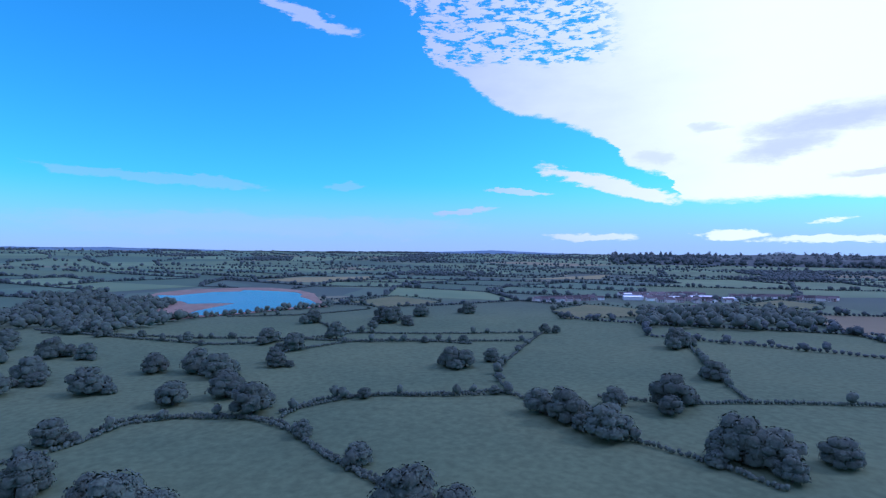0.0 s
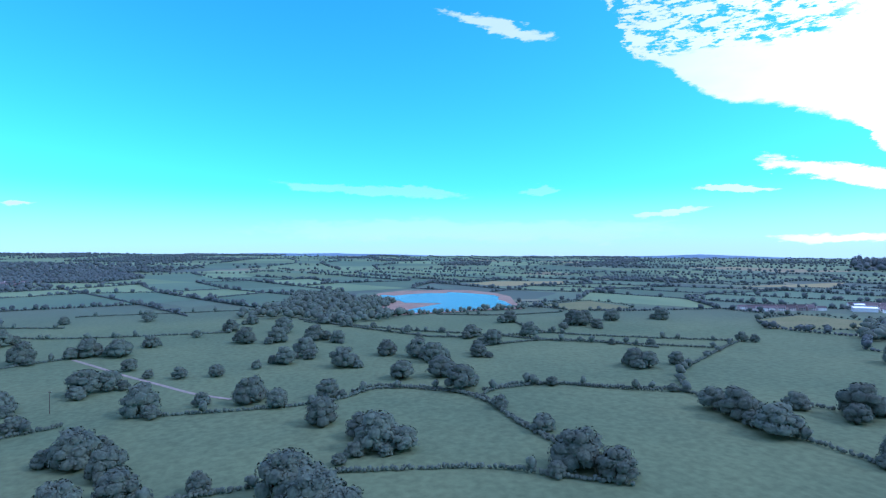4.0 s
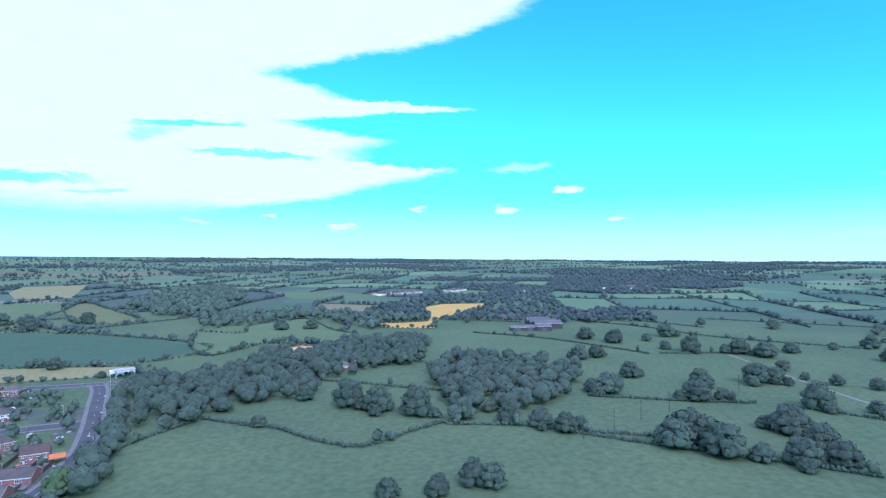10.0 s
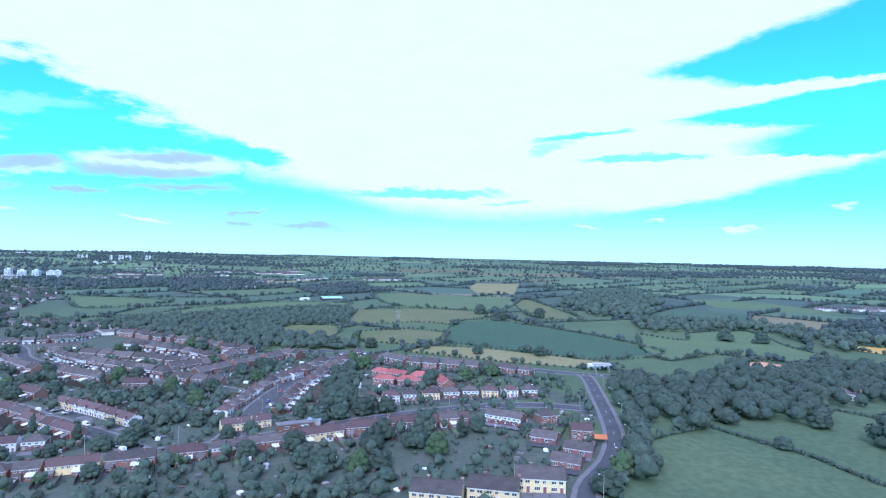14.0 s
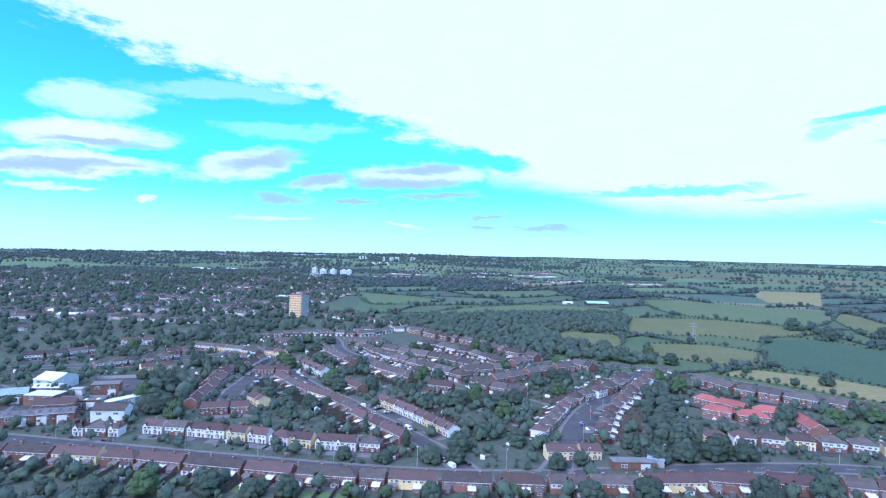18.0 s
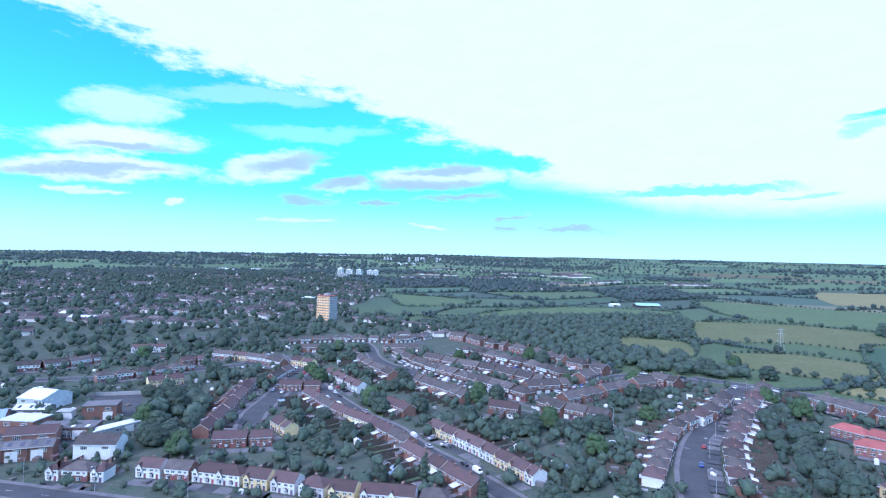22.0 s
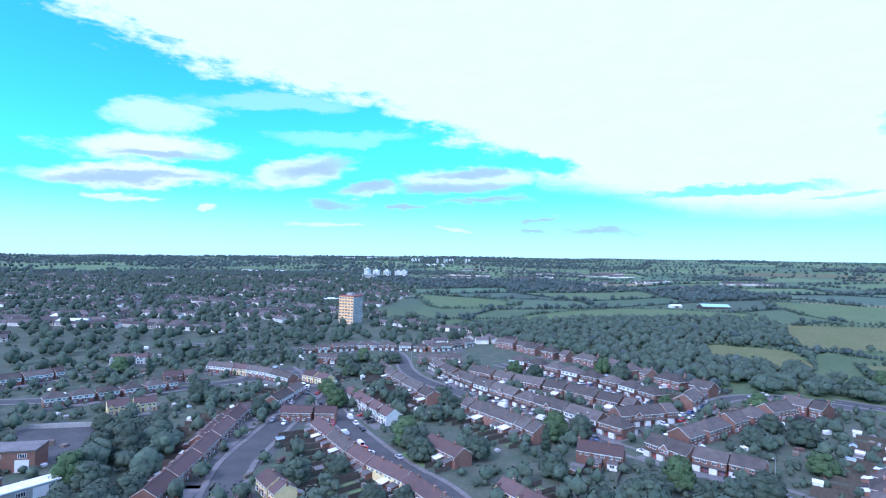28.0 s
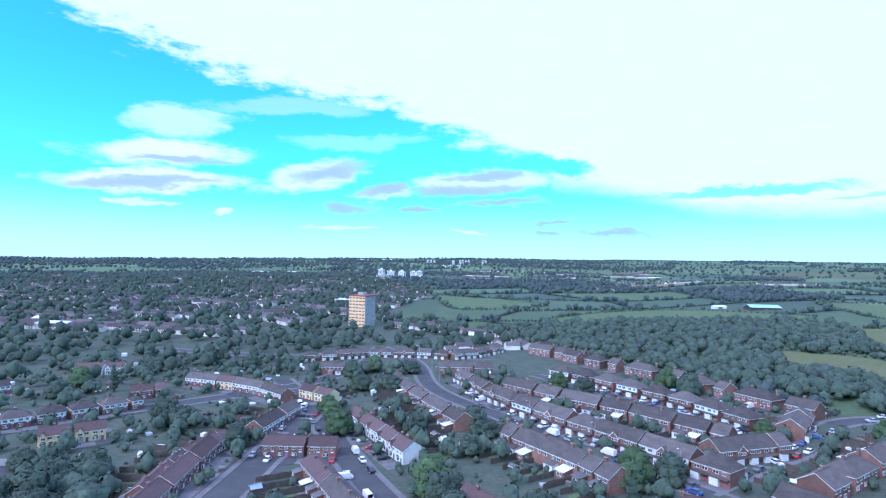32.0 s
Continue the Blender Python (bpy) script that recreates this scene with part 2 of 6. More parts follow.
# ---- materials ----
def material(name, a, b, scale=1.0, rough=0.85, bump=0.0, fine=0.0, vary=0.0, island=0.0, spec=0.25, metal=0.0, detail=4.0, stretch=None):
    """Two-colour noise at world size, with finer grain, relief and a tint that varies from object to object or piece to piece."""
    m = bpy.data.materials.new(name)
    m.use_nodes = True
    t = m.node_tree
    p = t.nodes["Principled BSDF"]
    p.inputs["Roughness"].default_value, p.inputs["Metallic"].default_value = rough, metal
    p.inputs["Specular IOR Level"].default_value = spec
    geo = t.nodes.new("ShaderNodeNewGeometry")
    where = geo.outputs["Position"]
    if stretch:
        k = t.nodes.new("ShaderNodeVectorMath")
        k.operation = "MULTIPLY"
        k.inputs[1].default_value = stretch
        t.links.new(where, k.inputs[0])
        where = k.outputs[0]
    big = t.nodes.new("ShaderNodeTexNoise")
    big.inputs["Scale"].default_value, big.inputs["Detail"].default_value = scale, detail
    t.links.new(where, big.inputs["Vector"])
    ramp = t.nodes.new("ShaderNodeMapRange")
    ramp.inputs["From Min"].default_value, ramp.inputs["From Max"].default_value = 0.32, 0.68
    t.links.new(big.outputs["Fac"], ramp.inputs["Value"])
    mix = t.nodes.new("ShaderNodeMix")
    mix.data_type = "RGBA"
    mix.inputs[6].default_value, mix.inputs[7].default_value = (*a, 1), (*b, 1)
    t.links.new(ramp.outputs["Result"], mix.inputs[0])
    colour = mix.outputs[2]
    grain = None
    if fine:
        grain = t.nodes.new("ShaderNodeTexNoise")
        grain.inputs["Scale"].default_value, grain.inputs["Detail"].default_value = fine, 3
        t.links.new(where, grain.inputs["Vector"])
        colour = shade(t, colour, grain.outputs["Fac"], 0.6, 1.4)
    if vary:
        info = t.nodes.new("ShaderNodeObjectInfo")
        colour = shade(t, colour, info.outputs["Random"], 1 - vary, 1 + vary)
    if island:
        colour = shade(t, colour, geo.outputs["Random Per Island"], 1 - island, 1 + island)
    t.links.new(colour, p.inputs["Base Color"])
    if bump:
        b_node = t.nodes.new("ShaderNodeBump")
        b_node.inputs["Strength"].default_value, b_node.inputs["Distance"].default_value = bump, 0.3
        t.links.new((grain or big).outputs["Fac"], b_node.inputs["Height"])
        t.links.new(b_node.outputs[0], p.inputs["Normal"])
    return m


def shade(t, colour, fac, lo, hi):
    r = t.nodes.new("ShaderNodeMapRange")
    r.inputs["To Min"].default_value, r.inputs["To Max"].default_value = lo, hi
    t.links.new(fac, r.inputs["Value"])
    v = t.nodes.new("ShaderNodeVectorMath")
    v.operation = "SCALE"
    t.links.new(colour, v.inputs[0])
    t.links.new(r.outputs["Result"], v.inputs["Scale"])
    return v.outputs[0]


def patchwork(name, palette, size, a, b, spec=0.1):
    """Parcels of land in a few colours, with noise-worn edges, over grass."""
    m = material(name, a, b, 0.012, 0.95, fine=0.35, spec=spec)
    t = m.node_tree
    p = t.nodes["Principled BSDF"]
    own = p.inputs["Base Color"].links[0].from_socket
    geo = t.nodes.new("ShaderNodeNewGeometry")
    bend = t.nodes.new("ShaderNodeTexNoise")
    bend.inputs["Scale"].default_value = 0.004
    t.links.new(geo.outputs["Position"], bend.inputs["Vector"])
    shift = t.nodes.new("ShaderNodeVectorMath")
    shift.operation = "MULTIPLY_ADD"
    shift.inputs[1].default_value = (140, 140, 0)
    t.links.new(bend.outputs["Color"], shift.inputs[0])
    t.links.new(geo.outputs["Position"], shift.inputs[2])
    flatten = t.nodes.new("ShaderNodeVectorMath")
    flatten.operation = "MULTIPLY"
    flatten.inputs[1].default_value = (1, 1, 0)
    t.links.new(shift.outputs[0], flatten.inputs[0])
    cell = t.nodes.new("ShaderNodeTexVoronoi")
    cell.inputs["Scale"].default_value = 1 / size
    t.links.new(flatten.outputs[0], cell.inputs["Vector"])
    split = t.nodes.new("ShaderNodeSeparateColor")
    t.links.new(cell.outputs["Color"], split.inputs[0])
    ramp = t.nodes.new("ShaderNodeValToRGB")
    ramp.color_ramp.interpolation = "CONSTANT"
    while len(ramp.color_ramp.elements) < len(palette):
        ramp.color_ramp.elements.new(0.5)
    for n, (e, c) in enumerate(zip(ramp.color_ramp.elements, palette)):
        e.position, e.color = n / len(palette), (*c, 1)
    t.links.new(split.outputs[0], ramp.inputs["Fac"])
    mix = t.nodes.new("ShaderNodeMix")
    mix.data_type = "RGBA"
    # with distance the grass gives way to the hazier, bluer parcels
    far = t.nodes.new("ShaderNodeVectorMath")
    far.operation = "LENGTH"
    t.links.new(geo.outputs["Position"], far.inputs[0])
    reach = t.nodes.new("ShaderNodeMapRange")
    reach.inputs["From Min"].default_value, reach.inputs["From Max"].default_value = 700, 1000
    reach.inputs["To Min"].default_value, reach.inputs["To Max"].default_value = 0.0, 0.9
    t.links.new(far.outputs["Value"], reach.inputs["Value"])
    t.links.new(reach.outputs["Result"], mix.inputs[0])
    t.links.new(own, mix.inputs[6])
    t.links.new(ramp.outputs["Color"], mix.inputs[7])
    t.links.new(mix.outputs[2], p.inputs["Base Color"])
    return m


GRASS_A, GRASS_B = (0.067, 0.098, 0.050), (0.085, 0.115, 0.056)
M = {
    # most far parcels share the woodland's haze-blued tone
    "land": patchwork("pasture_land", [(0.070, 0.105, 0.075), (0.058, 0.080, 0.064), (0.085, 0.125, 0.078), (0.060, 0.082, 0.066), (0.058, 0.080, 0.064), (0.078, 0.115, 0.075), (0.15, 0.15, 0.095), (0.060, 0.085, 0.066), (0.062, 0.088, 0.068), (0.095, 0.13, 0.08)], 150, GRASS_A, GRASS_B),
    "garden": material("garden_ground", (0.058, 0.082, 0.055), (0.088, 0.096, 0.072), 0.16, 0.95, fine=0.7, spec=0.1),
    "lawn": material("garden_lawn", (0.07, 0.12, 0.045), (0.10, 0.13, 0.06), 0.2, 0.95, fine=2.0, vary=0.3, spec=0.1),
    "crop_dark": material("dark_green_crop", (0.048, 0.085, 0.050), (0.055, 0.092, 0.053), 0.02, 0.95, fine=0.5, spec=0.1),
    "crop_gold": material("ripe_golden_crop", (0.36, 0.23, 0.06), (0.42, 0.27, 0.08), 0.03, 0.95, fine=0.5, spec=0.1),
    "crop_orange": material("bare_orange_earth", (0.50, 0.27, 0.15), (0.44, 0.24, 0.13), 0.05, 0.95, fine=0.5, spec=0.1),
    "crop_tan": material("dry_hay_field", (0.100, 0.115, 0.049), (0.124, 0.127, 0.059), 0.03, 0.95, fine=0.4, spec=0.1),
    "crop_pale": material("mown_pale_field", (0.172, 0.164, 0.070), (0.203, 0.179, 0.086), 0.03, 0.95, fine=0.4, spec=0.1),
    "crop_green": material("bright_meadow", (0.084, 0.119, 0.055), (0.096, 0.130, 0.060), 0.02, 0.95, fine=0.4, spec=0.1),
    "sand": material("exposed_lake_shore", (0.17, 0.125, 0.09), (0.22, 0.165, 0.115), 0.05, 0.95, fine=0.6, spec=0.1),
    "water": material("lake_water", (0.02, 0.035, 0.06), (0.03, 0.05, 0.08), 0.01, 0.22, bump=0.35, fine=0.25, spec=0.5),
    "asphalt": material("worn_asphalt", (0.057, 0.058, 0.058), (0.076, 0.078, 0.076), 0.15, 0.9, fine=2.5, spec=0.15),
    "paving": material("pavement_slabs", (0.120, 0.116, 0.112), (0.160, 0.152, 0.144), 0.4, 0.9, fine=3.0, spec=0.15),
    "paint": material("road_paint", (0.6, 0.6, 0.58), (0.7, 0.7, 0.68), 1.0, 0.8),
    "brick": material("red_brown_brick", (0.180, 0.097, 0.076), (0.238, 0.129, 0.100), 0.5, 0.9, fine=6.0, vary=0.25),
    "render_white": material("white_render", (0.72, 0.72, 0.70), (0.62, 0.62, 0.60), 0.4, 0.85, fine=4.0, vary=0.12),
    "render_cream": material("cream_render", (0.72, 0.58, 0.30), (0.65, 0.52, 0.28), 0.4, 0.85, fine=4.0, vary=0.12),
    "render_peach": material("warm_painted_panels", (0.88, 0.52, 0.24), (0.80, 0.47, 0.21), 0.3, 0.85, fine=3.0),
    "tile": material("brown_grey_roof_tiles", (0.076, 0.066, 0.060), (0.108, 0.090, 0.080), 0.35, 0.95, fine=3.5, vary=0.30, spec=0.1, stretch=(1, 1, 3)),
    "tile_red": material("red_clay_roof_tiles", (0.281, 0.086, 0.070), (0.335, 0.108, 0.089), 0.35, 0.9, fine=3.5, vary=0.18, stretch=(1, 1, 3)),
    "tile_maroon": material("weathered_red_roof_tiles", (0.112, 0.068, 0.060), (0.085, 0.060, 0.056), 0.35, 0.9, fine=3.5, vary=0.25, stretch=(1, 1, 3)),
    "frame": material("white_window_frames", (0.78, 0.78, 0.76), (0.70, 0.70, 0.68), 2.0, 0.6),
    "glass": material("window_glass", (0.03, 0.035, 0.045), (0.06, 0.065, 0.075), 0.7, 0.12, spec=0.5),
    "door": material("painted_doors", (0.35, 0.07, 0.05), (0.10, 0.13, 0.22), 0.15, 0.5, vary=0.3),
    "garage": material("white_garage_doors", (0.74, 0.74, 0.72), (0.66, 0.66, 0.64), 0.8, 0.6, vary=0.1),
    "concrete": material("grey_concrete", (0.30, 0.30, 0.29), (0.38, 0.37, 0.36), 0.2, 0.9, fine=2.0),
    "sheet": material("pale_metal_sheet", (0.62, 0.64, 0.64), (0.55, 0.57, 0.58), 0.2, 0.55, fine=1.0, vary=0.1),
    "sheet_blue": material("blue_grey_roof_sheet", (0.22, 0.29, 0.35), (0.27, 0.33, 0.39), 0.2, 0.6, fine=1.0),
    "felt": material("dark_felt_roof", (0.11, 0.105, 0.10), (0.15, 0.14, 0.135), 0.2, 0.95, fine=1.5, vary=0.25),
    "wood": material("weathered_fence_wood", (0.10, 0.085, 0.070), (0.145, 0.12, 0.098), 0.8, 0.9, fine=5.0, vary=0.3),
    "bark": material("tree_bark", (0.055, 0.045, 0.036), (0.085, 0.07, 0.055), 1.5, 0.95, fine=6.0),
    "leaf": material("summer_leaves", (0.043, 0.065, 0.048), (0.065, 0.090, 0.059), 0.35, 0.85, bump=0.25, fine=1.2, vary=0.18, island=0.16, spec=0.25),
    "leaf_light": material("lighter_leaves", (0.052, 0.089, 0.039), (0.074, 0.115, 0.049), 0.35, 0.85, bump=0.25, fine=1.2, vary=0.2, island=0.16, spec=0.25),
    "leaf_dark": material("conifer_leaves", (0.040, 0.064, 0.045), (0.058, 0.082, 0.053), 0.35, 0.85, bump=0.25, fine=1.2, vary=0.2, island=0.18, spec=0.25),
    # bluer than the near leaves: distance haze is put into the colour
    "wood_far": material("hazed_distant_woodland", (0.038, 0.056, 0.052), (0.058, 0.078, 0.066), 0.02, 0.85, bump=0.2, fine=0.5, island=0.18, spec=0.25),
    "far_pasture": material("distant_pasture", (0.084, 0.128, 0.062), (0.108, 0.153, 0.071), 0.01, 0.9, island=0.22, spec=0.15),
    "far_crop": material("distant_dark_crop", (0.058, 0.099, 0.058), (0.073, 0.114, 0.063), 0.01, 0.9, island=0.2, spec=0.15),
    "far_straw": material("distant_straw_field", (0.126, 0.114, 0.062), (0.162, 0.141, 0.074), 0.01, 0.9, island=0.25, spec=0.15),
    "track": material("stony_farm_track", (0.15, 0.14, 0.115), (0.21, 0.19, 0.155), 0.3, 0.95, fine=1.5, spec=0.1),
    "barn_roof": material("grey_barn_sheeting", (0.085, 0.08, 0.082), (0.125, 0.115, 0.118), 0.12, 0.9, fine=1.2, vary=0.2),
    "barn_wall": material("dark_barn_boarding", (0.05, 0.045, 0.042), (0.08, 0.07, 0.065), 0.3, 0.9, fine=2.0),
    "roof_far": material("distant_roofs", (0.066, 0.056, 0.054), (0.100, 0.082, 0.076), 0.02, 0.9, island=0.5),
    "wall_far": material("distant_walls", (0.24, 0.17, 0.14), (0.88, 0.86, 0.80), 0.05, 0.9, island=0.35, detail=8),
    "rubber": material("black_rubber", (0.02, 0.02, 0.02), (0.03, 0.03, 0.03), 3.0, 0.8),
    "teal": material("pale_teal_roof", (0.28, 0.48, 0.50), (0.33, 0.53, 0.55), 0.1, 0.6),
    "orange": material("orange_sheet", (0.46, 0.15, 0.05), (0.40, 0.13, 0.045), 0.4, 0.7),
    # the blue is air haze painted as base colour
    "hill": material("haze_blue_hills", (0.10, 0.16, 0.20), (0.12, 0.18, 0.22), 0.004, 0.95, spec=0.05),
}
CAR_COLOURS = {"white": (0.75, 0.75, 0.75), "silver": (0.42, 0.43, 0.45), "black": (0.02, 0.02, 0.024), "red": (0.42, 0.03, 0.03), "blue": (0.05, 0.10, 0.28), "grey": (0.12, 0.125, 0.13)}
for c_name, c in CAR_COLOURS.items():
    M["car_" + c_name] = material(c_name + "_car_paint", c, tuple(v * 0.9 for v in c), 0.5, 0.3, spec=0.5)


# ---- builders ----
class Shape:
    """Gathers faces for one mesh, with a material for each face."""

    def __init__(self):
        self.v, self.f, self.k, self.mats, self.normals = [], [], [], [], []

    def slot(self, mat):
        if mat not in self.mats:
            self.mats.append(mat)
        return self.mats.index(mat)

    def poly(self, points, mat):
        n = len(self.v)
        self.v += [tuple(p) for p in points]
        self.f.append(tuple(range(n, n + len(points))))
        self.k.append(self.slot(mat))

    def hull(self, points, faces, mat):
        n, s = len(self.v), self.slot(mat)
        self.v += [tuple(p) for p in points]
        for face in faces:
            self.f.append(tuple(n + i for i in face))
            self.k.append(s)

    def box(self, x0, x1, y0, y1, z0, z1, mat, skip_bottom=True):
        p = [(x0, y0, z0), (x1, y0, z0), (x1, y1, z0), (x0, y1, z0), (x0, y0, z1), (x1, y0, z1), (x1, y1, z1), (x0, y1, z1)]
        faces = [(4, 5, 6, 7), (0, 1, 5, 4), (1, 2, 6, 5), (2, 3, 7, 6), (3, 0, 4, 7)]
        self.hull(p, faces if skip_bottom else faces + [(3, 2, 1, 0)], mat)

    def mesh(self, name):
        me = bpy.data.meshes.new(name)
        me.from_pydata(self.v, [], self.f)
        for m in self.mats:
            me.materials.append(M[m])
        me.polygons.foreach_set("material_index", self.k)
        if self.normals:
            me.polygons.foreach_set("use_smooth", [True] * len(self.f))
            me.normals_split_custom_set_from_vertices(self.normals)
        me.update()
        return me


def part(name, shape, parent, label="", at=None):
    """One mesh as a part of a thing; shape may be a Shape or a mesh to share."""
    ob = new(name, shape if isinstance(shape, bpy.types.Mesh) else shape.mesh(name))
    ob.parent = parent
    if at is not None:
        ob.matrix_basis = at
    if label:
        ob["label"] = label
    return ob


def thing(name, label, category, group="", m=None):
    ob = tagged(new(name), label, category, group)
    if m is not None:
        ob.matrix_basis = m
    return ob


def ease(v):
    v = min(max(v, 0.0), 1.0)
    return v * v * (3 - 2 * v)


def ground_z(x, y):
    """The height of the land: a low rise east of the houses, and a long climb to the skyline."""
    base = 8 * ease((x + 40) / 280) - 3 * ease((x - 260) / 220)
    d = max(math.hypot(x, y) - 350, 0)
    a = math.atan2(x, y)
    return base + (62 + 85 * math.cos(a - radians(28)) - 30 * ease((radians(-8) - a) / radians(40)) * ease((radians(120) + a) / radians(40))) * (d * d / (d + 150)) / 4310


def inside(x, y, poly):
    odd, (px, py) = False, poly[-1]
    for qx, qy in poly:
        if (qy > y) != (py > y) and x < (px - qx) * (y - qy) / (py - qy) + qx:
            odd = not odd
        px, py = qx, qy
    return odd


def smooth_line(points, step):
    """Points every step metres or so along a curve through the given ones."""
    p = [Vector((*q, 0)) for q in points]
    p = [p[0] * 2 - p[1], *p, p[-1] * 2 - p[-2]]
    line = []
    for a, b, c, d in zip(p, p[1:], p[2:], p[3:]):
        n = max(1, round((c - b).length / step))
        for i in range(n):
            s = i / n
            line.append(0.5 * (2 * b + (c - a) * s + (2 * a - 5 * b + 4 * c - d) * s * s + (3 * b - a - 3 * c + d) * s**3))
    return line + [p[-2]]


def drape(name, polygon, mat, lift, cell=25.0):
    """A sheet with the given outline that lies on the land."""
    bm = bmesh.new()
    bm.faces.new([bm.verts.new((x, y, 0)) for x, y in polygon])
    xs, ys = [p[0] for p in polygon], [p[1] for p in polygon]
    for axis, low, high in ((0, min(xs), max(xs)), (1, min(ys), max(ys))):
        for k in range(1, int((high - low) / cell) + 1):
            co, no = [0, 0, 0], [0, 0, 0]
            co[axis], no[axis] = low + k * cell, 1
            bmesh.ops.bisect_plane(bm, geom=bm.verts[:] + bm.edges[:] + bm.faces[:], plane_co=co, plane_no=no)
    for v in bm.verts:
        v.co.z = ground_z(v.co.x, v.co.y) + lift
    bmesh.ops.recalc_face_normals(bm, faces=bm.faces)
    for f in bm.faces:
        if f.normal.z < 0:
            f.normal_flip()
    me = bpy.data.meshes.new(name)
    bm.to_mesh(me)
    bm.free()
    me.materials.append(M[mat])
    return new(name, me)


def ribbon(shape, line, off0, off1, lift, mat, thick=0.0):
    """A strip along a line between two sideways offsets."""
    rows = []
    for i, p in enumerate(line):
        d = (line[min(i + 1, len(line) - 1)] - line[max(i - 1, 0)]).normalized()
        s = Vector((-d.y, d.x, 0))
        a, b = p + s * off0, p + s * off1
        rows.append(((a.x, a.y, ground_z(a.x, a.y) + lift), (b.x, b.y, ground_z(b.x, b.y) + lift)))
    for (a, b), (c, d) in zip(rows, rows[1:]):
        shape.poly((a, c, d, b) if off0 > off1 else (b, d, c, a), mat)
        if thick:
            for e, f in ((a, c), (d, b)):
                shape.poly((e, f, (f[0], f[1], f[2] - thick), (e[0], e[1], e[2] - thick)), mat)


def tapered(s, a, b, r0, r1, mat, n=7):
    a, b = Vector(a), Vector(b)
    q = (b - a).to_track_quat("Z", "Y")
    p = [tuple(c + q @ Vector((r * math.cos(i * math.tau / n), r * math.sin(i * math.tau / n), 0))) for c, r in ((a, r0), (b, r1)) for i in range(n)]
    s.hull(p, [(i, (i + 1) % n, n + (i + 1) % n, n + i) for i in range(n)], mat)


# ---- land ----
land = Shape()
N_ROUND, rings = 180, [0.5] + [350 * 1.045**k for k in range(-58, 60)] + [4930]
ring_pts = [[(r * math.sin(k * math.tau / N_ROUND), r * math.cos(k * math.tau / N_ROUND)) for k in range(N_ROUND)] for r in rings]
land.v = [(x, y, ground_z(x, y)) for ring in ring_pts for x, y in ring]
land.slot("land")
for i in range(len(rings) - 1):
    for k in range(N_ROUND):
        a, b = i * N_ROUND + k, i * N_ROUND + (k + 1) % N_ROUND
        land.f.append((a, b, b + N_ROUND, a + N_ROUND)[::-1])
land.f.append(tuple(range(N_ROUND))[::-1])
land.k = [0] * len(land.f)
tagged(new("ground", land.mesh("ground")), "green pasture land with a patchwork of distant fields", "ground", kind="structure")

SUBURB = [(-363, 131), (-99, 148), (64, 136), (116, 111), (152, 137), (186, 189), (223, 266), (189, 316), (115, 396), (66, 416), (14, 446), (-71, 535), (-215, 640), (-461, 696), (-618, 518), (-530, 262)]
tagged(drape("ground_gardens", SUBURB, "garden", 0.03, 40), "patchy garden ground of grass and paving between the houses", "ground", kind="structure")
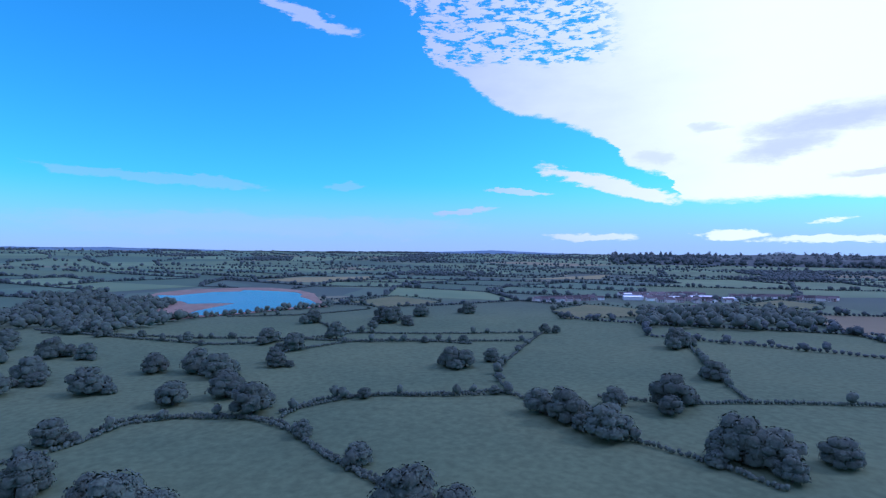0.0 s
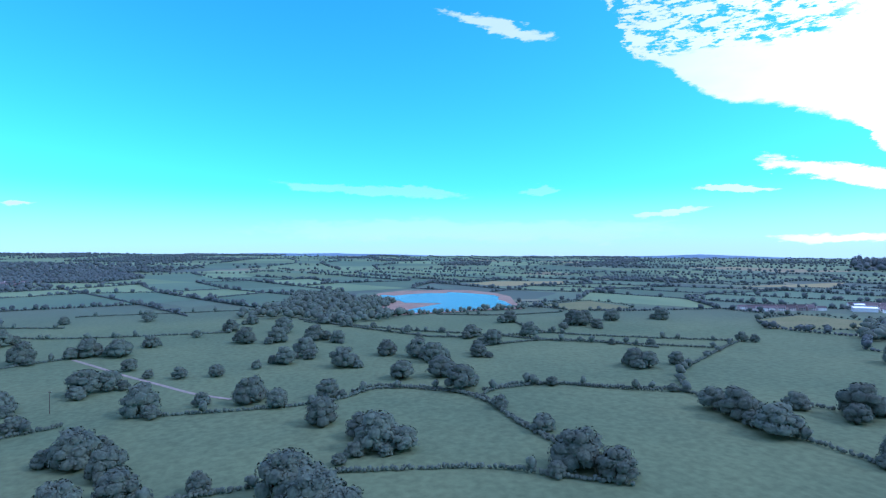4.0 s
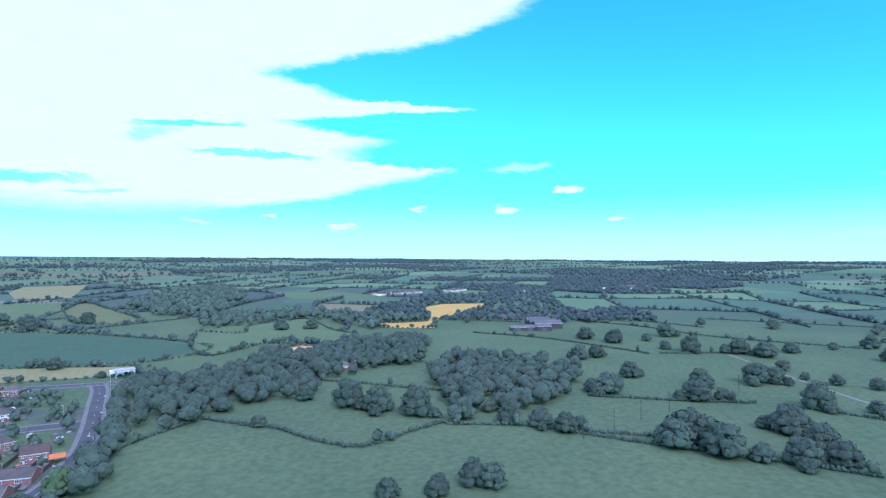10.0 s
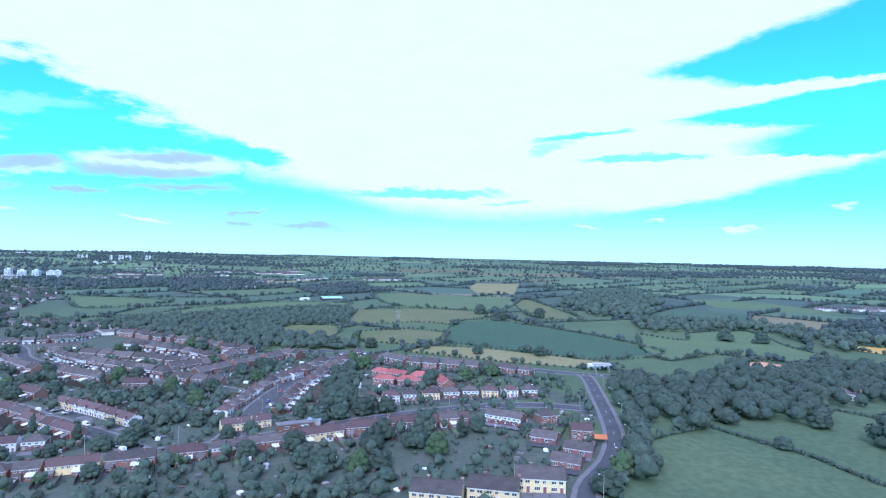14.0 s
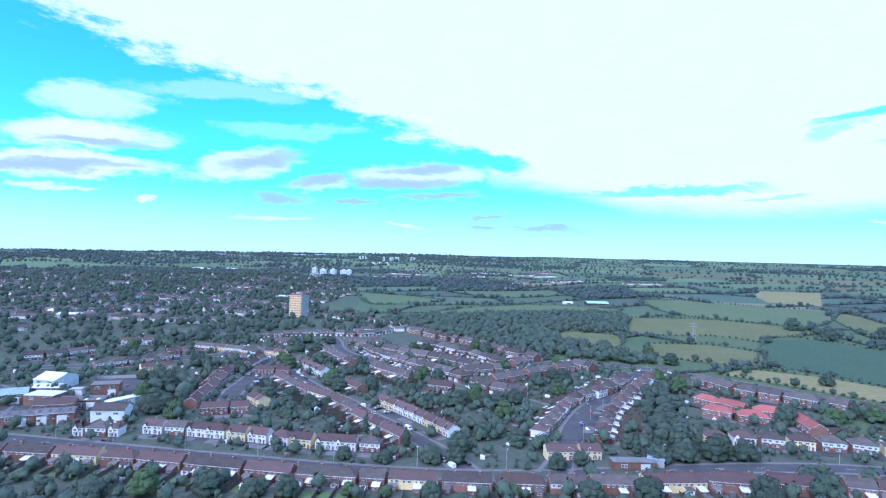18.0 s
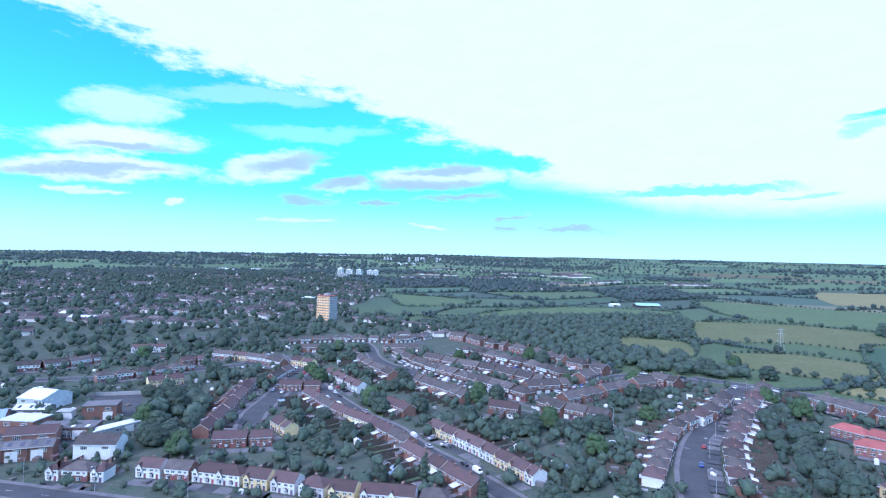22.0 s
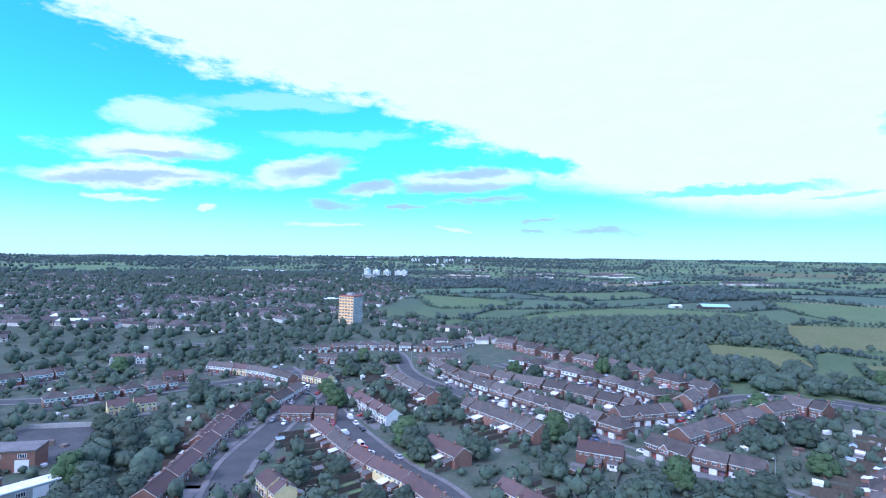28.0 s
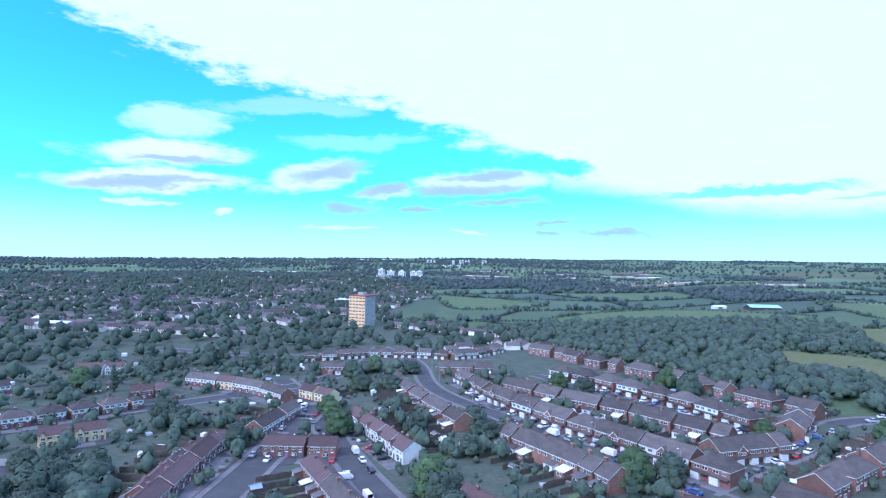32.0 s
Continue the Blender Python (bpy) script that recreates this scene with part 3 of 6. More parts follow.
FIELDS = [
    ("field_dark", "crop_dark", "dark blue-green crop field", [(174, 442), (232, 561), (279, 571), (335, 460), (348, 356), (286, 328), (237, 361)]),
    ("field_hay", "crop_tan", "dry olive hay field", [(139, 716), (238, 700), (307, 652), (300, 610), (240, 570), (222, 540), (189, 572), (112, 586)]),
    ("field_meadow", "crop_tan", "olive grass field beside the houses", [(116, 525), (165, 522), (195, 489), (185, 455), (169, 425), (132, 446), (105, 473)]),
    ("field_mown", "crop_pale", "pale mown strip along the road", [(135, 402), (157, 420), (196, 399), (270, 318), (253, 294), (196, 336)]),
    ("field_gold", "crop_gold", "ripe golden crop field", [(560, 350), (583, 329), (604, 316), (625, 326), (650, 343), (738, 413), (791, 418), (841, 368), (777, 331), (677, 313), (633, 316), (604, 303), (565, 274), (549, 294), (536, 327)]),
    ("field_orange", "crop_orange", "small orange-brown bare field", [(378, 301), (401, 304), (409, 280), (360, 269)]),
    ("field_pale", "crop_green", "pale green playing field", [(188, 807), (210, 958), (374, 898), (451, 880), (330, 678), (215, 729)]),
    ("field_hill", "crop_tan", "dry grass on a low hill", [(392, 757), (461, 860), (441, 732), (404, 576), (346, 594)]),
    ("field_yellow", "crop_pale", "yellow-green distant field", [(454, 1144), (524, 1287), (641, 1278), (483, 960), (415, 993)]),
    ("field_strip", "crop_green", "long green distant field", [(789, 838), (871, 719), (838, 546), (712, 679)]),
    ("field_stubble", "crop_pale", "pale stubble field beyond the lake", [(1137, -548), (1188, -629), (1134, -781), (1045, -707), (1058, -585)]),
    ("field_brown", "crop_tan", "brownish pasture", [(477, -539), (438, -608), (468, -660), (531, -656), (524, -584)]),
    ("field_straw", "crop_pale", "thin straw-coloured field", [(876, -967), (867, -1263), (785, -1084)]),
    ("field_stalk", "crop_tan", "dull tan field beside the town", [(414, -778), (400, -865), (351, -828), (340, -759)]),
    ("field_olive", "crop_tan", "olive field near the lake", [(730, -471), (752, -554), (663, -552), (658, -467)]),
    ("field_slope", "crop_green", "green sloping field beside the flats", [(-288, 956), (-191, 942), (-119, 870), (-210, 787)]),
    ("field_long", "crop_green", "long bright green field", [(-116, 723), (-60, 810), (-2, 858), (60, 858), (140, 805), (118, 770), (60, 748), (-22, 735), (-93, 685)]),
    ("field_paddock", "crop_green", "green paddock between woods", [(396, 454), (419, 410), (464, 454), (539, 454), (492, 359), (480, 311), (427, 297), (394, 338), (325, 317), (337, 366)]),
    ("field_copse", "crop_tan", "olive field with hedges round it", [(31, 578), (55, 598), (97, 572), (91, 518), (76, 498), (47, 514)]),
]
for i, (f_name, f_mat, f_label, outline) in enumerate(FIELDS):
    tagged(drape(f_name, outline, f_mat, 0.1 + 0.015 * i), f_label, "field", kind="structure")
LAKE = [(897, -302), (950, -322), (930, -338), (946, -368), (954, -396), (941, -425), (960, -436), (939, -454), (909, -469), (882, -479), (850, -472), (822, -454), (788, -448), (730, -429), (715, -418), (722, -397), (714, -363), (712, -332), (714, -302), (721, -281), (752, -305), (776, -334), (797, -361), (812, -341), (822, -319), (855, -322), (864, -306)]
SHORE = [(868, -253), (924, -290), (985, -330), (1009, -365), (1010, -420), (1000, -463), (976, -488), (915, -500), (850, -490), (781, -458), (735, -440), (704, -425), (708, -380), (702, -330), (704, -290), (701, -270), (738, -257), (776, -272), (830, -300)]
tagged(drape("shore", SHORE, "sand", 0.4), "bare sandy shore round the low lake", "shore", kind="structure")
tagged(drape("water", LAKE, "water", 0.5), "calm blue lake reflecting the sky", "lake", kind="structure")

# hills on the skyline; their colours carry the distance haze
for h_label, az0, az1, dist, tops in (("low haze-blue hills on the horizon", 88, 108, 4700, (0, 8, 16, 14, 20, 12, 0)), ("pointed haze-blue hills on the horizon", 127, 146, 4750, (0, 10, 16, 28, 18, 8, 0)),
                                      ("haze-blue hills across the plain", 98, 112, 4800, (0, 12, 14, 10, 0)), ("wooded ridge on the skyline", 147, 185, 2600, (0, 26, 34, 40, 36, 44, 42, 40, 38))):
    ridge, n = Shape(), 60
    prof = []
    for i in range(n + 1):
        a = radians(az0 + (az1 - az0) * i / n)
        s = i / n * (len(tops) - 1)
        j = min(int(s), len(tops) - 2)
        h = tops[j] + (tops[j + 1] - tops[j]) * (s - j) + 2.5 * noise.noise((i * 0.7, az0, 0))
        prof.append((a, max(h, 0)))
    for (a, h), (b, g) in zip(prof, prof[1:]):
        rows = []
        for q, top in ((a, h), (b, g)):
            cols = []
            for d, k in ((-461, -1), (-200, 0.55), (0, 1), (120, 0.5)):
                x, y = (dist + d) * math.sin(q), (dist + d) * math.cos(q)
                cols.append((x, y, ground_z(x, y) - 1 + top * k))
            rows.append(cols)
        for i in range(3):
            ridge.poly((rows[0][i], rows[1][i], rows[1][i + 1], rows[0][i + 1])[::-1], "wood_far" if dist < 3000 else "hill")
    tagged(new("backdrop", ridge.mesh("backdrop")), h_label, "hills", kind="structure")

# ---- roads ----
ROADS = [
    ("road_1", "wide main road through the suburb", 7.5, [(-362, 195), (-222, 199), (-160, 199), (-107, 199), (-54, 200), (3, 207), (54, 220), (94, 227), (127, 228), (161, 221), (186, 204)]),
    ("road_2", "road along the edge of the fields", 7.5, [(66, 434), (111, 400), (153, 360), (198, 310), (228, 283), (270, 264), (329, 254)]),
    ("road_3", "curving road beside the trees", 5.8, [(228, 283), (221, 264), (204, 229), (187, 194), (170, 163), (152, 140), (131, 121), (114, 93)]),
    ("road_4", "residential street with parked cars", 9.0, [(90, 412), (73, 387), (57, 356), (44, 323), (33, 297), (24, 267), (18, 233), (11, 209)]),
    ("road_5", "residential street between terraces", 7.0, [(-205, 531), (-169, 491), (-147, 443), (-130, 421), (-105, 400), (-87, 383), (-69, 368), (-52, 354), (-38, 342), (-15, 326), (0, 317), (26, 290)]),
    ("road_6", "side street up to the fields", 6.5, [(-45, 349), (-27, 371), (-2, 398), (18, 429), (45, 438), (72, 418)]),
    ("road_7", "close behind the terraces", 6.0, [(-100, 481), (-70, 457), (-50, 438), (-31, 420), (-16, 403)]),
    ("road_8", "broad street with grass verges", 7.5, [(-216, 427), (-188, 398), (-161, 365), (-135, 332), (-108, 303), (-92, 290), (-74, 268), (-58, 253), (-36, 229), (-19, 206)]),
    ("road_9", "parking court street", 9.0, [(-178, 387), (-170, 352), (-163, 319), (-157, 291), (-147, 268)]),
    ("road_10", "street in the western suburb", 7.0, [(-362, 284), (-295, 318), (-257, 343), (-232, 374), (-211, 405), (-199, 429), (-194, 474), (-205, 531)]),
    ("road_11", "street in the northern suburb", 7.0, [(-328, 474), (-249, 479), (-187, 502), (-127, 518)]),
    ("road_12", "works access road", 7.0, [(-225, 205), (-233, 236), (-249, 251), (-284, 268)]),
]
KERBS = {}
for r_name, r_label, width, pts in ROADS:
    line = smooth_line(pts, 8)
    KERBS[r_name] = line
    strip = Shape()
    lift = 0.06 + 0.005 * int(r_name.split("_")[1])
    ribbon(strip, line, width / 2, -width / 2, lift, "asphalt")
    road = tagged(new(r_name, strip.mesh(r_name)), r_label, "road", kind="structure")
    for side in (1, -1):
        walk_side = Shape()
        ribbon(walk_side, line, side * (width / 2 + 1.8), side * width / 2, 0.18 + lift - 0.06, "paving", 0.14)
        tagged(new("pavement", walk_side.mesh("pavement")), "grey slab pavement with a raised kerb", "pavement", kind="structure")
    if r_name in ("road_1", "road_2", "road_3"):
        dashes = Shape()
        for a, b in list(zip(line, line[1:]))[::2]:
            ribbon(dashes, [a, a + (b - a) * 0.4], 0.06, -0.06, lift + 0.03, "paint")
        part("road_marking", dashes, road, "broken white centre line")


lane = Shape()
ribbon(lane, smooth_line([(560, -12), (535, -28), (499, -50), (469, -70), (438, -90), (420, -106)], 8), 1.2, -1.2, 0.12, "track")
tagged(new("farm_track", lane.mesh("farm_track")), "pale stony farm track across the pastures", "track", kind="structure")


# ---- houses ----
UNIT = 5.4


def window_mesh(w, h, cols, bay=0.0):
    """A framed window looking to -y, its sill at z = 0, with recessed panes and a sill."""
    s = Shape()
    n = cols
    if bay:
        turns = [Vector(p) for p in ((-w / 2, 0), (-w / 2 + bay, -bay), (0, -bay), (w / 2 - bay, -bay), (w / 2, 0))]
        way = []
        for a, b in zip(turns, turns[1:]):
            d = (b - a).normalized() * 0.09
            way += [a, a + d, b - d]
        way.append(turns[-1])
        zs, k = [0, 0.1, h - 0.1, h], len(way)
        points = [(p.x, p.y, z) for z in zs for p in way]
        points.append((0, 0, h + 0.5))
        frames, panes = [], []
        for r in range(3):
            for c in range(k - 1):
                q = (r * k + c, r * k + c + 1, (r + 1) * k + c + 1, (r + 1) * k + c)
                if r == 1 and c % 3 == 1:
                    o = len(points)
                    points += [(points[v][0], points[v][1] + 0.05, points[v][2]) for v in q]
                    panes.append((o, o + 1, o + 2, o + 3))
                    frames += [(q[a], q[(a + 1) % 4], o + (a + 1) % 4, o + a) for a in range(4)]
                else:
                    frames.append(q)
        s.hull(points, frames, "frame")
        s.f += panes + [(3 * k + c, 3 * k + c + 1, 4 * k) for c in range(k - 1)]
        s.k += [s.slot("glass")] * len(panes) + [s.slot("tile")] * (k - 1)
        return s.mesh("window")
    t = 0.09
    xs = [-w / 2]
    for c in range(n):
        xs += [-w / 2 + c * w / n + (t if c == 0 else t / 2), -w / 2 + (c + 1) * w / n - (t if c == n - 1 else t / 2)]
    xs, zs = xs + [w / 2], [0, t, h - t, h]
    k = len(xs)
    points = [(x, -0.08, z) for z in zs for x in xs]
    edge = [(x, 0.0, z) for x, z in ((-w / 2, 0), (w / 2, 0), (w / 2, h), (-w / 2, h))]
    frames, panes, inner = [], [], []
    for r in range(3):
        for c in range(k - 1):
            q = (r * k + c, r * k + c + 1, (r + 1) * k + c + 1, (r + 1) * k + c)
            if r == 1 and c % 2 == 1:
                o = len(points) + 4 + len(inner)
                inner += [(points[v][0], -0.03, points[v][2]) for v in q]
                panes.append((o, o + 1, o + 2, o + 3))
                frames += [(q[a], q[(a + 1) % 4], o + (a + 1) % 4, o + a) for a in range(4)]
            else:
                frames.append(q)
    o = len(points)
    a, b, c, d = 0, k - 1, 4 * k - 1, 3 * k
    frames += [(o, o + 1, b, a), (o + 1, o + 2, c, b), (o + 2, o + 3, d, c), (o + 3, o, a, d)]
    s.hull(points + edge + inner, frames, "frame")
    s.f += panes
    s.k += [s.slot("glass")] * len(panes)
    return s.mesh("window")


WINDOWS = {}


def window(parent, w, h, x, y, z, turn=0, bay=0.0):
    key = (w, h, bay)
    if key not in WINDOWS:
        WINDOWS[key] = window_mesh(w, h, max(1, round(w / 0.65)), bay)
    return part("window", WINDOWS[key], parent, at=pose(x, y, z, 0, 0, turn))


def roof_shape(length, depth, eaves, rise, hip, mat, over=0.35):
    s = Shape()
    x, y, t = length / 2 + (over if hip else 0.15), depth / 2 + over, 0.16
    drop = rise * over / (depth / 2)
    z0 = eaves - drop
    r = x - (depth / 2 if hip else 0)
    p = [(-x, -y, z0), (x, -y, z0), (x, y, z0), (-x, y, z0), (-r, 0, eaves + rise), (r, 0, eaves + rise)]
    q = [(a, b, c + t) for a, b, c in p]
    s.hull(q, [(0, 1, 5, 4), (2, 3, 4, 5)] + ([(1, 2, 5), (3, 0, 4)] if hip else []), mat)
    s.hull(p + q, [(0, 4, 5, 1), (2, 5, 4, 3), (0, 1, 7, 6), (2, 3, 9, 8)] + ([(1, 2, 8, 7), (3, 0, 6, 9)] if hip else [(1, 5, 11, 7), (5, 2, 8, 11), (3, 4, 10, 9), (4, 0, 6, 10)]), "frame")
    s.box(-r, r, -0.12, 0.12, eaves + rise + t - 0.06, eaves + rise + t + 0.08, mat)
    return s


def chimney(parent, x, y, z, pots=2):
    s = Shape()
    s.box(x - 0.45, x + 0.45, y - 0.35, y + 0.35, z - 0.9, z + 1.0, "brick")
    s.box(x - 0.52, x + 0.52, y - 0.42, y + 0.42, z + 0.85, z + 1.0, "concrete", False)
    for i in range(pots):
        c = x - 0.22 + 0.44 * i
        s.hull([(c + 0.12 * math.cos(a), y + 0.12 * math.sin(a), z + h) for h in (1.0, 1.45) for a in (0.5, 1.55, 2.6, 3.65, 4.7, 5.75)], [(i0, (i0 + 1) % 6, 6 + (i0 + 1) % 6, 6 + i0) for i0 in range(6)] + [(6, 7, 8, 9, 10, 11)], "tile_red")
    part("chimney", s, parent, "brick chimney stack with clay pots")


STYLES = {
    # wall, upper front, roof, front kind, label
    "brick": ("brick", None, "tile", "plain", "red-brick terraced houses under a brown tiled roof"),
    "maroon": ("brick", None, "tile_maroon", "bay", "brick terraced houses under weathered reddish tiles"),
    "white": ("brick", "render_white", "tile", "bay", "terraced houses with white rendered upper fronts"),
    "gabled": ("render_white", "render_white", "tile_maroon", "gable", "white rendered houses with pointed front gables"),
    "creamgable": ("render_cream", "render_cream", "tile_maroon", "gable", "cream rendered houses with pointed front gables"),
    "cream": ("render_cream", None, "tile_maroon", "bay", "cream rendered terraced houses with bay windows"),
    "garage": ("brick", None, "tile", "garage", "brick houses with white garage doors below"),
    "garagewhite": ("brick", "render_white", "tile", "garage", "half-rendered houses with white garage doors"),
    "redroof": ("brick", None, "tile_red", "plain", "brick flats under bright red tiled roofs"),
    "flats": ("render_cream", None, "tile", "plain", "two-storey cream flats with dark roofs"),
    "bungalow": ("brick", None, "tile", "plain", "low brick bungalow with a tiled roof"),
}
PROTO = {}


def house_block(style, units, hip, back, rear):
    """A row of joined houses; front to -y, ridge along x."""
    wall, upper, roof, front, label = STYLES[style]
    low = style == "bungalow"
    L, D, E, R = units * UNIT, 8.3, (2.5 if low else 4.5), (2.0 if low else 2.7)
    root = thing("bungalow" if low else "apartment_block" if style in ("flats", "redroof") else "terraced_house" if units > 2 else "semi_detached_house", label, "house")
    w = Shape()
    w.box(-L / 2, L / 2, -D / 2, D / 2, -0.3, E, wall)
    if not hip:
        for x, o in ((-L / 2, 1), (L / 2, -1)):
            w.hull([(x, -D / 2, E), (x, D / 2, E), (x, 0, E + R), (x + 0.25 * o, -D / 2, E), (x + 0.25 * o, D / 2, E), (x + 0.25 * o, 0, E + R)], [(1, 0, 2) if o > 0 else (0, 1, 2), (3, 4, 5) if o > 0 else (4, 3, 5)], wall)
    part("wall", w, root)
    part("roof", roof_shape(L, D, E, R, hip, roof), root, "tiled pitched roof with white fascia")
    if upper:
        u = Shape()
        u.box(-L / 2 + 0.05, L / 2 - 0.05, -D / 2 - 0.06, -D / 2, 2.55, E - 0.1, upper, False)
        part("render_panel", u, root, "painted render on the upper storey")
        if back:
            u = Shape()
            u.box(-L / 2 + 0.05, L / 2 - 0.05, D / 2, D / 2 + 0.06, 2.55, E - 0.1, upper, False)
            part("render_panel", u, root, "painted render on the upper storey")
    for i in range(units):
        x = -L / 2 + (i + 0.5) * UNIT
        yf = -D / 2 - (0.06 if upper else 0.0)
        if not low:
            window(root, 1.6, 1.0, x - 1.1, yf, 3.05)
            window(root, 1.1 if i % 2 else 1.6, 1.0, x + 1.2, yf, 3.05)
            if rear:
                window(root, 1.5, 1.0, x - 1.1, D / 2 + (0.06 if upper and back else 0), 3.1, 180)
                window(root, 1.1, 1.0, x + 1.2, D / 2 + (0.06 if upper and back else 0), 3.1, 180)
        d = Shape()
        d.box(-0.5, 0.5, -0.06, 0, 0, 2.05, "door", False)
        d.box(-0.58, 0.58, -0.04, 0, 2.05, 2.4, "frame", False)
        if front == "garage":
            g = Shape()
            g.box(-1.25, 1.25, -1.12, 0, 0, 2.15, "garage", False)
            for z in (0.5, 1.0, 1.5):
                g.box(-1.2, 1.2, -1.15, -1.12, z, z + 0.05, "concrete", False)
            part("garage_door", g, root, "white panelled garage door", pose(x - 1.2, -D / 2, 0))
            c = Shape()
            c.hull([(-UNIT / 2 + 0.1, -1.25, 2.3), (UNIT / 2 - 0.1, -1.25, 2.3), (UNIT / 2 - 0.1, 0, 2.6), (-UNIT / 2 + 0.1, 0, 2.6), (-UNIT / 2 + 0.1, -1.25, 2.18), (UNIT / 2 - 0.1, -1.25, 2.18), (UNIT / 2 - 0.1, 0, 2.22), (-UNIT / 2 + 0.1, 0, 2.22)], [(0, 1, 2, 3), (4, 5, 1, 0), (4, 7, 6, 5), (0, 3, 7, 4), (1, 5, 6, 2)], "tile")
            part("canopy", c, root, "", pose(x, -D / 2, 0))
            part("door", d, root, "", pose(x + 1.5, -D / 2, 0))
            if units > 2 and i % 3 == 1:
                g = Shape()
                a, b, z = 1.9, 0.5, 4.1
                g.hull([(-a, -b, 2.6), (a, -b, 2.6), (a, -b, z), (0, -b, z + 1.8), (-a, -b, z), (-a, 0.4, 2.6), (a, 0.4, 2.6), (a, 0.4, z), (-a, 0.4, z)], [(0, 1, 2, 3, 4), (1, 6, 7, 2), (5, 0, 4, 8), (5, 6, 1, 0)], wall)
                g.hull([(-a - 0.2, -b - 0.2, z - 0.2), (0, -b - 0.2, z + 1.85), (a + 0.2, -b - 0.2, z - 0.2), (-a - 0.2, 3.0, z - 0.2), (0, 3.0, z + 1.85), (a + 0.2, 3.0, z - 0.2)], [(1, 0, 3, 4), (2, 1, 4, 5)], roof)
                for s in (-1, 1):
                    g.hull([(s * (a + 0.2), -b - 0.22, z - 0.2), (0, -b - 0.22, z + 1.85), (0, -b - 0.22, z + 1.6), (s * (a + 0.05), -b - 0.22, z - 0.35)], [(0, 1, 2, 3) if s < 0 else (3, 2, 1, 0)], "frame")
                bay = part("gable_bay", g, root, "brick front gable with white bargeboards", pose(x, -D / 2, 0))
                window(bay, 1.5, 1.0, -0.8, -b, 2.95)
                window(bay, 1.1, 1.0, 0.9, -b, 2.95)
        else:
            if front == "plain":
                window(root, 1.9, 1.2, x - 1.0, -D / 2, 0.85)
            else:
                window(root, 2.1, 1.35, x - 1.0, -D / 2, 0.7, bay=0.6)
            part("door", d, root, "", pose(x + 1.45, -D / 2, 0))
            if front == "gable" and i % 2 == 0:
                g = Shape()
                a, b, z = 1.45, 0.6, 4.1
                g.hull([(-a, -b, 2.45), (a, -b, 2.45), (a, -b, z), (0, -b, z + 1.9), (-a, -b, z), (-a, 0.4, 2.45), (a, 0.4, 2.45), (a, 0.4, z), (-a, 0.4, z)], [(0, 1, 2, 3, 4), (1, 6, 7, 2), (5, 0, 4, 8), (5, 6, 1, 0)], wall)
                g.hull([(-a - 0.25, -b - 0.2, z - 0.3), (0, -b - 0.2, z + 1.95), (a + 0.25, -b - 0.2, z - 0.3), (-a - 0.25, 3.0, z - 0.3), (0, 3.0, z + 1.95), (a + 0.25, 3.0, z - 0.3)], [(1, 0, 3, 4), (2, 1, 4, 5)], roof)
                bay = part("gable_bay", g, root, "projecting pointed gable", pose(x - 1.0, -D / 2, 0))
                window(bay, 1.5, 1.1, 0, -b, 2.95)
        if rear and not back:
            window(root, 1.9, 1.2, x - 0.9, D / 2, 0.85, 180)
        if i % 2 == 0 and style not in ("garage", "garagewhite", "redroof"):
            chimney(root, x + UNIT / 2 - 0.2, 0.4, E + R)
        if back and i % 3 != 2 and style != "flats":
            e = Shape()
            kind = (i + units) % 3
            dep = 2.6 + kind * 0.5
            e.hull([(-1.7, 0, 0), (1.7, 0, 0), (1.7, dep, 0), (-1.7, dep, 0), (-1.7, 0, 2.9), (1.7, 0, 2.9), (1.7, dep, 2.3), (-1.7, dep, 2.3)], [(1, 2, 6, 5), (2, 3, 7, 6), (3, 0, 4, 7)], "brick" if kind else "render_white")
            e.hull([(-1.85, 0, 2.98), (1.85, 0, 2.98), (1.85, dep + 0.2, 2.36), (-1.85, dep + 0.2, 2.36), (-1.85, 0, 2.86), (1.85, 0, 2.86), (1.85, dep + 0.2, 2.24), (-1.85, dep + 0.2, 2.24)], [(0, 1, 2, 3), (2, 6, 7, 3), (1, 5, 6, 2), (3, 7, 4, 0)], ("tile", "felt", "sheet")[kind])
            ext = part("extension", e, root, "single-storey rear extension", pose(x + 0.6, D / 2, 0))
            if rear:
                window(ext, 1.7, 1.15, 0, dep, 0.9, 180)
    return root


def place_house(style, units, hip, back, m):
    rear = m.col[1].xy.dot(m.translation.xy - Vector((-30, 60))) < 60
    key = (style, units, hip, back, rear)
    if key not in PROTO:
        PROTO[key] = house_block(*key)
        PROTO[key].matrix_basis = m
        return PROTO[key]
    return copy_thing(PROTO[key], Matrix.Identity(4))


def rot_to(x, y, dx, dy, z=0.0):
    return pose(x, y, z, 0, 0, math.degrees(math.atan2(dy, dx)))


HOUSES = []  # x, y, angle, half length: for gardens, and to keep trees clear
rng = random.Random(7)


def plot_size(x, y):
    """The old terraces by the main road and in the west are small; the newer estate in the north-east is full-sized."""
    return 1 - 0.24 * (1 - ease((y - 290) / 60) * ease((x + 150) / 60)) * max(ease((90 - x) / 60), 0.75 * ease((330 - y) / 40))


def house_row(points, front, styles, sizes, gap=1.2, hip=False, back=True, group=""):
    """Blocks along a line of ridges; front: 1 if the fronts look to the left of the way."""
    line = [Vector((*p, 0)) for p in points]
    lengths = [(b - a).length for a, b in zip(line, line[1:])]
    total, s, k = sum(lengths), 0.0, 0

